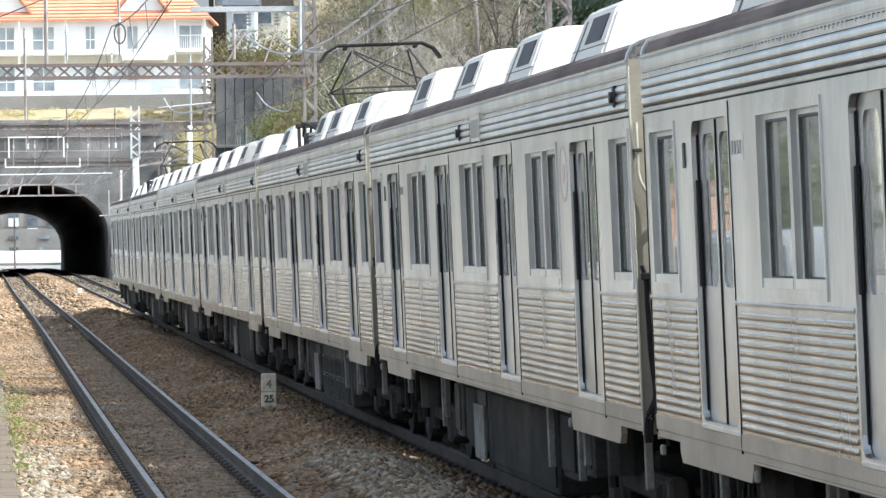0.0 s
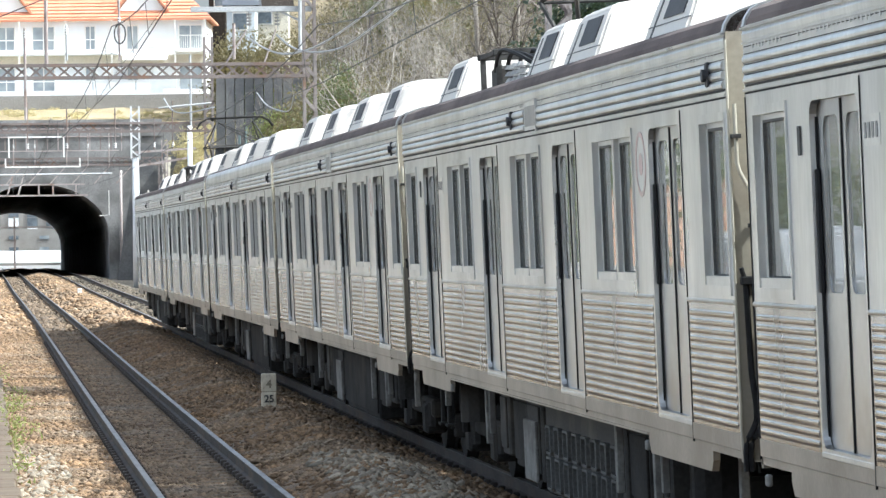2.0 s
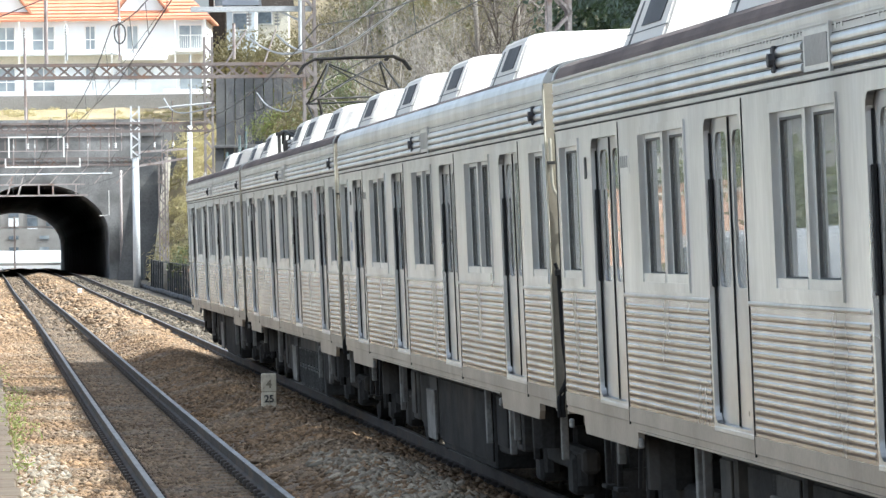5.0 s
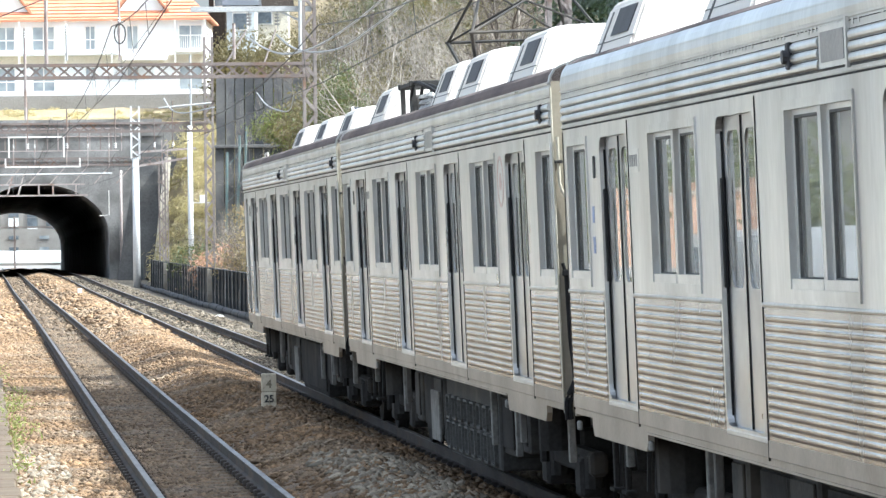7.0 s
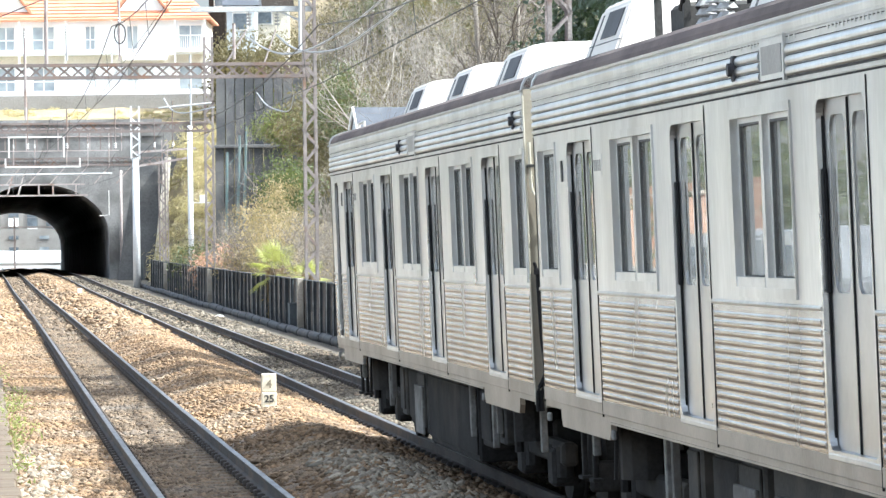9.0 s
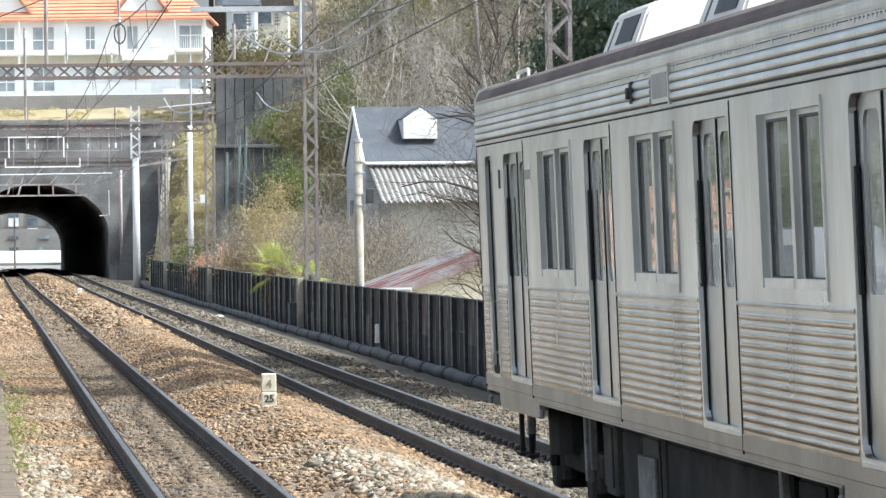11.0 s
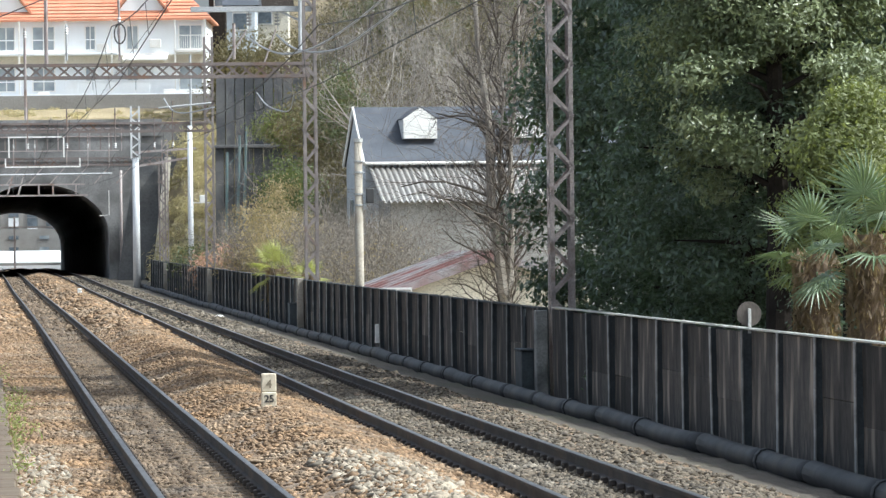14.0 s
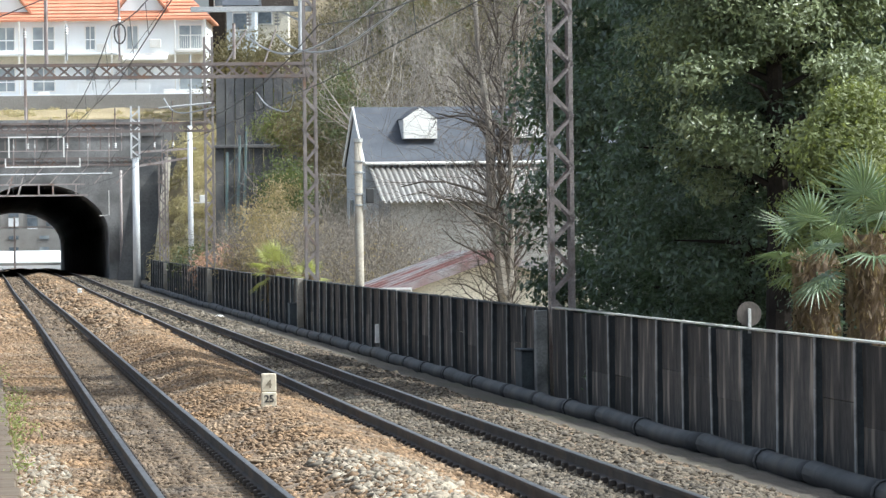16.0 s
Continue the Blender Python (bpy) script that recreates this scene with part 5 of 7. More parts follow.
wire("feeder_cable", smooth_path([(2.1, 77.0, 9.93), (1.3, 70.0, 8.5), (0.8, 63.5, 7.8), (2.0, 53.1, 7.6), (2.8, 42.9, 7.8), (4.4, 20.0, 9.9)]), 0.05, "thick grey sagging feeder cable", M_MAST2)
wire("feeder_cable", smooth_path([(2.2, 77.0, 9.92), (1.9, 70.0, 8.5), (1.75, 63.2, 7.8), (2.85, 51.4, 7.6), (3.65, 42.8, 7.8), (5.2, 20.0, 9.9)]), 0.05, "thick grey sagging feeder cable", M_MAST2)
wire("feeder_cable", smooth_path([(-8.02, 190.00, 9.04), (-7.46, 188.00, 8.40), (-6.54, 186.00, 8.11), (-6.22, 184.00, 8.73)]), 0.03, "grey sagging jumper cable", M_MAST2)
wire("feeder_cable", smooth_path([(-12.09, 190.00, 8.84), (-11.67, 189.00, 8.31), (-11.00, 188.00, 8.15), (-9.72, 187.00, 8.35)]), 0.03, "grey sagging jumper cable", M_MAST2)
wire("power_line", smooth_path([(-13.74, 136.00, 9.61), (-11.44, 130.00, 9.95)]), 0.02, "dark overhead power line")
for a, b, r in (((-9.92, 134.00, 9.98), (-9.86, 134.00, 8.94), 0.03), ((-7.45, 120.00, 9.16), (-12.25, 160.00, 8.36), 0.02), ((-12.25, 160.00, 8.36), (-15.56, 190.00, 7.90), 0.02), ((-5.90, 134.00, 8.28), (-9.51, 190.00, 8.44), 0.018), ((-4.34, 134.00, 8.00), (-9.88, 190.00, 8.20), 0.018),
                ((-10.39, 190.00, 6.68), (-4.73, 260.00, 11.93), 0.014), ((-11.20, 215.00, 7.35), (-4.11, 134.00, 5.42), 0.016), ((-17.07, 247.00, 5.84), (-10.38, 215.00, 6.17), 0.014), ((-26.58, 262.00, 7.63), (-19.78, 262.00, 7.57), 0.02)):
    wire("power_line", [a, b], r * 0.42, "dark overhead power line")


# fittings on the gantries: posts, arms, insulators
def fitting(g, x, z0, z1, mat_, r=0.035, caps=()):
    bm = bmesh.new()
    bm_tube(bm, [(x, -0.22, z0), (x, -0.22, z1)], r, 6)
    f = part("upright", bm, mat_, g)
    for z in caps:
        bm = bmesh.new()
        for k in range(3):
            bm_tube(bm, [(x, -0.22, z + k * 0.08), (x, -0.22, z + 0.04 + k * 0.08)], [0.07, 0.045], 8)
        part("insulator", bm, M_INSUL, f, "white glazed insulator")
    return f


fitting(g1, -3.82, 7.8, 11.0, M_MAST, 0.06)
fitting(g1, -4.47, 6.1, 8.9, M_MAST, 0.045, (8.6,))
fitting(g1, -3.2, 7.9, 9.0, M_MAST2, 0.035, (8.7,))
fitting(g1, -1.6, 7.9, 10.6, M_MAST, 0.035, (9.0, 10.2))
fitting(g1, 1.9, 7.9, 9.0, M_MAST, 0.05)
bm = bmesh.new()
bm_box(bm, (0.6, -0.12, 9.36), (4.3, 0.12, 9.52))
bm_bar(bm, (4.1, 0, 9.0), (3.2, 0, 9.44), 0.03, 0.03)
part("cross_arm", bm, M_MAST2, g1, "pale grey cross arm")
for x, z in ((2.38, 9.3), (3.25, 9.3)):
    bm = bmesh.new()
    for k in range(4):
        bm_tube(bm, [(x, 0, z - 0.1 * k), (x, 0, z - 0.06 - 0.1 * k)], [0.1, 0.06], 8)
    bm_tube(bm, [(x, 0, z + 0.1), (x + 0.02, 0, z - 0.5)], 0.02, 5)
    part("insulator", bm, M_INSUL, g1, "white glazed insulator string")
bm = bmesh.new()
bm_tube(bm, [(2.3, 0, 8.8), (1.6, -0.1, 7.7)], 0.03, 5)
bm_tube(bm, [(3.2, 0, 8.8), (2.8, -0.1, 7.7)], 0.03, 5)
part("strut", bm, M_MAST, g1)
bm = bmesh.new()
bm_tube(bm, [(3.93, -0.25, 8.15), (3.93, -0.25, 12.0)], 0.055, 8)
part("down_pipe", bm, M_MAST2, g1, "pale galvanised pipe")
# hoop hanging by the wire
bm = bmesh.new()
bm_tube(bm, [(-1.58 + 0.17 * math.cos(a), -0.3, 8.7 + 0.3 * math.sin(a)) for a in np.linspace(0, math.tau, 17)], 0.025, 5)
part("hoop", bm, M_WIRE, g1)
for x in (-6.4, -5.2, -3.7, -2.0, 0.1, 1.8, 2.6):
    fitting(g2, x, 6.3, 8.0 + 0.4 * math.sin(x * 3), M_RUSTY, 0.03, (6.4,))
bm = bmesh.new()
bm_tube(bm, [(3.4, -0.3, 7.3), (3.4, -0.3, 10.4)], 0.05, 6)
bm_tube(bm, [(2.0, -0.3, 8.1), (4.3, -0.3, 8.3)], 0.05, 6)
part("cross_arm", bm, M_MAST2, g2, "pale grey cross arm")

g3 = gantry(249.0, 6.55, 0.4, 6.9, 4.6, -9.0, "rusty lattice gantry in front of the tunnel")
for x in (-6.5, -5.0, -3.8, -2.6, -0.8, 0.4, 1.6):
    fitting(g3, x, 6.5, 8.1 + 0.25 * math.sin(x * 5), M_MAST, 0.03, (7.55,))
bm = bmesh.new()
for z in (7.35, 8.15, 8.6):
    bm_box(bm, (-8.5, -0.05, z), (2.2, 0.05, z + 0.06))
part("upper_rail", bm, M_MAST, g3, "weathered horizontal rails with fittings")
for k in range(19):
    bm = bmesh.new()
    x = -8.5 + k * 0.6
    bm_box(bm, (x, -0.04, 7.35), (x + 0.06, 0.04, 8.65))
    part("rail_upright", bm, M_RUSTY if k % 3 else M_MAST, g3)
bm = bmesh.new()
for x0, x1, zt, zl, zr, cross in ((-4.3, -0.1, 6.43, 6.95, 6.95, 6.43), (-4.1, -1.0, 7.0, 8.12, 8.12, 8.12)):
    bm_box(bm, (x0, -0.6, cross), (x1, -0.52, cross + 0.08))
    bm_box(bm, (x0, -0.6, zt), (x0 + 0.08, -0.52, zl))
    bm_box(bm, (x1, -0.6, zt), (x1 + 0.08, -0.52, zr))
part("white_frame", bm, M_SIGN, g3, "white painted steel frame")
bm = bmesh.new()
bm_tube(bm, [(-9.0, -0.7, 6.0), (1.75, -0.7, 6.05)], 0.07, 6)
part("cross_pipe", bm, M_MAST2, g3, "pale horizontal cross pipe")
for z, x1 in ((5.42, 0.2), (4.8, 0.35)):
    bm = bmesh.new()
    bm_box(bm, (-9.0, -0.75, z), (x1, -0.67, z + 0.09))
    part("bracket_rail", bm, M_MAST, g3)
for x in (-6.6, -4.2, -3.6, -2.4, -1.6, -0.3):
    bm = bmesh.new()
    bm_bar(bm, (x, -0.71, 4.8), (x + (0.35 if x < -2.5 else 0.0), -0.71, 6.0 if x < -2.5 else 5.45), 0.045, 0.04)
    part("bracket_strut", bm, M_MAST, g3)
bm = bmesh.new()
bm_tube(bm, [(1.55, -0.7, 5.1), (1.55, -0.7, 3.7), (1.0, -0.7, 3.66)], 0.028, 6)
part("white_stay", bm, M_SIGN, g3, "white bent stay")
for k in range(9):
    bm = bmesh.new()
    x = -8 + k * 1.25
    bm_bar(bm, (x, -0.1, 5.5), (x + 0.9, -0.1, 6.5), 0.03, 0.03)
    part("brace", bm, M_MAST, g3)


def pole(name, s, lat, z0, z1, r, material, label, top_r=None):
    p = thing(name, label, "pole", "", at_line(s, lat, 0))
    bm = bmesh.new()
    bm_tube(bm, [(0, 0, z0 - 1.0), (0, 0, z1)], [r, top_r or r * 0.85], 12)
    part("shaft", bm, material, p, smooth=True)
    return p


wp = pole("steel_pole", 246.0, 3.0, -0.3, 6.9, 0.225, M_PALEPOLE, "pale grey tubular steel pole at the end of the fence")
part("head", lattice_mast_bm(0.54, 2.9, 0.45, 0.09, -0.1), M_PALEPOLE, wp, m=pose(0, 0, 6.9))
bm = bmesh.new()
bm_bar(bm, (0, 0, 6.4), (3.2, 0, 6.9), 0.06, 0.05)
bm_bar(bm, (0, 0, 7.2), (3.4, 0, 7.4), 0.06, 0.05)
part("bracket", bm, M_MAST, wp)
p3 = pole("steel_pole", 216.0, 4.6, -1.0, 7.95, 0.15, M_PALEPOLE, "pale slim steel pole on the bank")
bm = bmesh.new()
bm_box(bm, (0.45, -0.15, 4.1), (0.75, 0.1, 4.5), 0.03)
bm_box(bm, (0.0, -0.04, 4.1), (0.95, 0.04, 4.16))
part("lamp_box", bm, M_SIGN, p3, "small white box on a bracket")
p4 = pole("portal_pole", 293.0, 3.7, -0.3, 6.9, 0.11, M_MAST, "slim grey pole beside the tunnel mouth")
bm = bmesh.new()
bm_box(bm, (-0.05, -0.25, 0.55), (0.5, -0.05, 1.1), 0.03)
part("white_box", bm, M_SIGN, p4)
p5 = pole("concrete_pole", 120.0, 4.47, -1.5, 5.06, 0.135, M_CONC2, "weathered concrete utility pole behind the fence", 0.11)
bm = bmesh.new()
bm_disc(bm, (0, 0, 5.08), 0.13, 0.1, 2, 12)
part("cap", bm, M_CAP, p5, "pale metal cap")
for z in (4.5, 4.2, 3.6, 3.3, 0.7):
    bm = bmesh.new()
    bm_disc(bm, (0, 0, z), 0.14, 0.05, 2, 12)
    bm_tube(bm, [(0.1, -0.1, z), (0.2, -0.13, z - 0.05)], 0.015, 5)
    part("band", bm, M_MAST2, p5, "steel band")
bm = bmesh.new()
bm_box(bm, (0.2, -0.15, 3.35), (0.42, 0.1, 3.75), 0.02)
part("junction_box", bm, M_WIRE, p5)

# slatted steel post on the cutting slope
g4 = thing("lattice_post", "slim rusty lattice post at the end of the fence", "mast", "", at_line(252.0, 4.9, 0))
part("lattice", lattice_mast_bm(0.35, 8.0, 0.5), M_MAST, g4)


# ---- along the line ----
def distance_post():
    p = thing("distance_post", "small white distance post with black figures in the ballast", "marker post", "", at_line(61.5, -1.86, 0.09))
    bm = bmesh.new()
    bm_box(bm, (-0.105, -0.05, -0.1), (0.105, 0.05, 0.16), 0.012)
    part("lower_block", bm, M_POSTPAINT, p)
    bm = bmesh.new()
    bm_box(bm, (-0.105, -0.045, 0.165), (0.105, 0.045, 0.42), 0.012)
    part("upper_block", bm, M_POSTPAINT, p)
    for text, z, size in (("25", 0.02, 0.14), ("4", 0.22, 0.16)):
        cu = bpy.data.curves.new("figures", "FONT")
        cu.body, cu.size, cu.align_x, cu.extrude, cu.offset = text, size, "CENTER", 0.002, 0.004
        tmp = new("tmp", cu)
        bpy.context.view_layer.update()
        me = bpy.data.meshes.new_from_object(tmp.evaluated_get(bpy.context.evaluated_depsgraph_get()))
        bpy.data.objects.remove(tmp)
        me.materials.clear()
        me.materials.append(M_BLACK if size < 0.15 else M_FADED)
        part("figures", me, None, p, "black painted figures", pose(0, -0.054, z, 90, 0, 0))


distance_post()
bm = bmesh.new()
bm_box(bm, (-0.05, -0.04, -0.1), (0.05, 0.04, 0.36), 0.02)
bm_box(bm, (-0.055, -0.045, -0.1), (0.055, 0.045, 0.05), 0.01)
solid("marker_stake", bm, M_SIGN, "short white marker stake in front of the fence", "marker post", m=at_line(105.5, 3.62, -0.05), smooth=False)
bm = bmesh.new()
bm_box(bm, (-0.1, -0.08, -0.1), (0.1, 0.08, 0.2), 0.03)
bm_box(bm, (-0.1, -0.08, 0.2), (0.12, 0.08, 0.3), 0.02)
solid("marker_stone", bm, M_SIGN, "small white marker stone between the tracks", "marker post", m=at_line(196.0, -1.4, -0.08))
bm = bmesh.new()
bm_box(bm, (-0.12, -0.1, -0.1), (0.16, 0.12, 0.12), 0.05)
solid("marker_stone", bm, M_SIGN, "low white stone beside the far rail", "marker post", m=at_line(146.0, 2.0, -0.25))


def cable_pipe():
    t = thing("cable_pipe", "black sheathed cable pipe lying at the foot of the fence", "pipe", kind="structure")
    g = random.Random(8)
    s, side, high = 22.0, 0.0, 0.0
    while s < 246:
        ln = 3.0 + 2.2 * g.random()
        side2, high2 = 0.1 * (g.random() - 0.5), 0.05 * (g.random() - 0.5)
        bm = bmesh.new()
        n = 6
        pts = []
        for i in range(n + 1):
            f = i / n
            off = side * (1 - f) + side2 * f + 0.03 * math.sin(s * 2.0) * math.sin(math.pi * f)
            pts.append(on_line(s + ln * f, 3.36 + off, -0.325 + high * (1 - f) + high2 * f - 0.02 * math.sin(math.pi * f)))
        bm_tube(bm, pts, 0.135 + 0.014 * g.random(), 12)
        length = part("pipe_length", bm, M_PIPE, t, smooth=True)
        if g.random() < 0.6:
            bm = bmesh.new()
            bm_tube(bm, [pts[0], pts[0].lerp(pts[1], 0.22)], 0.158, 12)
            part("collar", bm, M_PIPE, length, "black joint collar")
        s, side, high = s + ln - 0.05, side2, high2


cable_pipe()
for s, w in ((75.85, 0.16), (133.6, 0.15), (185.0, 0.15), (228.0, 0.15)):
    bm = bmesh.new()
    bm_box(bm, (-0.18, -w, -0.6), (0.02, w, 1.18 if s == 133.6 else 1.1), 0.015)
    solid("fence_pier", bm, M_CONC2 if s > 100 else M_FLANGE, "stout pier in the run of the fence", "pier", "fence piers", m=at_line(s, 3.9, 0))
for s in (77.3, 135.5):
    bm = bmesh.new()
    bm_box(bm, (-0.22, -0.45, -0.5), (0.0, 0.45, 0.36), 0.015)
    bm_box(bm, (-0.24, -0.48, 0.36), (0.02, 0.48, 0.4), 0.01)
    bm_tube(bm, [(-0.08, 0.3, 0.4), (-0.06, 0.32, 1.1)], 0.025, 6)
    solid("trackside_cabinet", bm, M_FPOST, "dark steel cable cabinet against the fence", "cabinet", "trackside cabinets", m=at_line(s, 3.82, 0))
bm = bmesh.new()
bm_disc(bm, (0, 0, 0.2), 0.16, 0.03, 1, 20)
refl = thing("rear_marker_disc", "round grey disc on a short white stem above the fence", "sign", m=at_line(55.8, 3.95, 1.15))
part("disc", bm, M_FENCE, refl)
bm = bmesh.new()
bm_box(bm, (-0.02, -0.05, -0.05), (0.02, -0.02, 0.27), 0.005)
part("stem", bm, M_CAP, refl)

# low edging with weeds at the left of the far track
bm = bmesh.new()
edge = thing("edging_slab_row", "row of worn concrete edging slabs beside the far track", "edging", kind="structure")
for k in range(34):
    s = 30 + k * 1.5
    bm = bmesh.new()
    bm_box(bm, (-0.28, -0.73, -0.2), (0.28, 0.73, 0.06), 0.02)
    part("slab", bm, M_SLEEPER, edge, m=at_line(s, -5.78 + 0.02 * math.sin(k * 2.3), -0.12))

# equipment by the portal
for s, lat, w, h in ((287.0, 4.0, 0.9, 0.75), (283.0, 4.4, 0.7, 0.6), (290.0, 4.6, 1.1, 1.1)):
    bm = bmesh.new()
    bm_box(bm, (-w / 2, -0.3, -0.3), (w / 2, 0.3, h), 0.02)
    bm_box(bm, (-w / 2 - 0.03, -0.33, h), (w / 2 + 0.03, 0.33, h + 0.06), 0.01)
    for x in (-w / 2 + 0.1, w / 2 - 0.1):
        bm_tube(bm, [(x, -0.1, h), (x, -0.1, h + 0.3)], 0.05, 6)
    solid("signal_cabinet", bm, M_FPOST, "small dark steel equipment cabinet by the tunnel", "cabinet", "trackside cabinets", m=at_line(s, lat, 0))

# pale leaning buttress at the portal's shoulder, and the wing wall
bm = bmesh.new()
bm_prism(bm, [(0, -1), (0.75, -1), (1.35, 7.6), (0.95, 7.6)], -0.5, 0.5, 1)
solid("wing_buttress", bm, M_CREAM, "pale leaning concrete buttress beside the tunnel", "buttress", kind="structure", m=at_line(286.0, 5.4, 0))
bm = bmesh.new()
bm_prism(bm, [(-1.9, -1), (0.35, -1), (1.5, 8.4), (-0.3, 8.6)], -0.4, 0.4, 1)
solid("wing_wall", bm, M_DARKCONC, "dark wing wall beside the tunnel mouth", "wall", kind="structure", m=at_line(287.0, 5.0, 0))


# dark panelled retaining wall on the slope
def retaining_wall():
    t = thing("retaining_wall", "dark stained concrete retaining wall of tall panels", "retaining wall", kind="structure")
    a, b = Vector((-13.7, 262.00, 2.93)), Vector((-8.45, 262.00, 2.88))
    n = 9
    for row, (z0, z1, back) in enumerate(((2.0, 8.3, 0.0), (8.45, 12.6, 1.2))):
        for k in range(n):
            x0, x1 = a.x + (b.x - a.x) * k / n, a.x + (b.x - a.x) * (k + 1) / n
            bm = bmesh.new()
            lean_ = 0.12 * (z1 - z0)
            q0, q1 = 262 + back * 2, 263 + back * 2
            vs = [(x0 + 0.03, q0, z0), (x1 - 0.03, q0, z0), (x1 - 0.03, q0 + lean_, z1), (x0 + 0.03, q0 + lean_, z1)]
            va = [bm.verts.new(v) for v in vs]
            vb = [bm.verts.new((v[0], v[1] + 1.0, v[2])) for v in vs]
            bm.faces.new(va)
            bm.faces.new(vb[::-1])
            for i in range(4):
                bm.faces.new((va[i], va[(i + 1) % 4], vb[(i + 1) % 4], vb[i]))
            part("panel", bm, M_DARKCONC, t)
        bm = bmesh.new()
        bm_box(bm, (a.x, 262 + back * 2 + 0.5, z1), (b.x, 264 + back * 2, z1 + 0.2), 0.03)
        part("coping", bm, M_CONC, t)


retaining_wall()
net = thing("net_post_row", "slim teal posts of a safety net on the slope", "net posts", "", pose(0, 0, 0))
for a, b in (((-12.25, 258.00, 2.25), (-11.96, 258.00, 8.94)), ((-12.86, 258.00, 1.92), (-12.71, 258.00, 7.95)), ((-11.83, 258.00, 3.58), (-11.56, 258.00, 9.44))):
    bm = bmesh.new()
    bm_tube(bm, [(a[0], a[1], a[2] - 2.0), b], [0.1, 0.08], 6)
    part("post", bm, M_TEAL, net)
for z in (0.15, 0.5, 0.85):
    bm = bmesh.new()
    bm_tube(bm, [Vector((-12.86, 258.00, 1.92)).lerp(Vector((-12.71, 258.00, 7.95)), z), Vector((-12.25, 258.00, 2.25)).lerp(Vector((-11.96, 258.00, 8.94)), z), Vector((-11.83, 258.00, 3.58)).lerp(Vector((-11.56, 258.00, 9.44)), z)], 0.02, 5)
    part("cable", bm, M_TEAL, net)


# ---- white apartment house with an orange roof, on the hill ----
def apartments():
    t = thing("apartment_house", "white two-storey apartment house with orange tiled hip roof", "house")
    Y0, XL, XR = 330.0, -48.0, -17.75
    bm = bmesh.new()
    bm_box(bm, (XL, Y0, 11.2), (XR, Y0 + 9.5, 19.75))
    part("wall", bm, M_WHITE, t)
    bm = bmesh.new()
    e = 0.45
    z0, z1 = 19.75, 24.2
    vs = [bm.verts.new(p) for p in ((XL - e, Y0 - e, z0), (XR + e, Y0 - e, z0), (XR + e, Y0 + 9.5 + e, z0), (XL - e, Y0 + 9.5 + e, z0), (XL + 4, Y0 + 4.7, z1), (XR - 4.2, Y0 + 4.7, z1))]
    vb = [bm.verts.new((v.co.x, v.co.y, z0 - 0.16)) for v in vs[:4]]
    for f in ((0, 1, 5, 4), (1, 2, 5), (2, 3, 4, 5), (3, 0, 4)):
        bm.faces.new([vs[i] for i in f])
    for i in range(4):
        bm.faces.new((vs[i], vs[(i + 1) % 4], vb[(i + 1) % 4], vb[i]))
    bm.faces.new(vb)
    roof = part("roof", bm, M_ORANGE, t, "orange tiled roof")
    slope = math.atan2(z1 - z0, 4.7 + e)
    for k in range(16):
        f = (k + 0.5) / 16
        y, z = Y0 - e + (4.7 + e) * f, z0 + (z1 - z0) * f
        bm = bmesh.new()
        bm_tube(bm, [(XL - e + (4 + e) * f, y, z + 0.02), (XR + e - (4.2 + e) * f, y, z + 0.02)], 0.07, 5)
        part("tile_course", bm, M_ORANGE, roof)
    for x in (-33.0, -22.6):
        bm = bmesh.new()
        bm_prism(bm, [(x - 1.75, 20.35), (x + 1.75, 20.35), (x, 22.6)], Y0 + 0.15, Y0 + 4.2, 1)
        d = part("roof_dormer", bm, M_WHITE, t, "white triangular roof dormer")
        bm = bmesh.new()
        for sg in (-1, 1):
            bm_prism(bm, [(x + sg * 1.95, 20.2), (x + sg * 2.1, 20.3), (x, 22.95), (x, 22.7)], Y0 - 0.1, Y0 + 4.4, 1)
        part("dormer_roof", bm, M_ORANGE, d)
    for z0, z1, deep in ((17.25, 19.25, 1), (14.15, 16.15, 0)):
        xs = [(-45.5, 2.2), (-42.2, 1.6), (-39.2, 2.2), (-36.0, 1.7), (-33.6, 1.4), (-30.95, 1.75), (-26.95, 0.85), (-23.8, 0.95), (-19.85, 1.85)]
        for x, w in xs:
            bm = bmesh.new()
            for lo, hi in (((x, Y0 - 0.06, z0 + 0.1), (x + w, Y0 + 0.02, z0 + 0.2)), ((x, Y0 - 0.06, z1 - 0.1), (x + w, Y0 + 0.02, z1)), ((x, Y0 - 0.06, z0 + 0.2), (x + 0.09, Y0 + 0.02, z1 - 0.1)), ((x + w - 0.09, Y0 - 0.06, z0 + 0.2), (x + w, Y0 + 0.02, z1 - 0.1)), ((x + w / 2 - 0.04, Y0 - 0.05, z0 + 0.2), (x + w / 2 + 0.04, Y0 + 0.02, z1 - 0.1))):
                bm_box(bm, lo, hi)
            w_ = part("window", bm, M_SIGN, t, "white-framed sliding window")
            bm = bmesh.new()
            bm_box(bm, (x + 0.09, Y0 - 0.02, z0 + 0.2), (x + w - 0.09, Y0 - 0.005, z1 - 0.1))
            part("pane", bm, M_WINPALE, w_)
    bm = bmesh.new()
    bm_box(bm, (XL, Y0 - 0.9, 17.0), (-24.4, Y0, 17.18), 0.02)
    bm_box(bm, (XL, Y0 - 0.9, 18.1), (-24.4, Y0 - 0.84, 18.18))
    part("balcony", bm, M_WHITE, t, "long white balcony slab and rail")
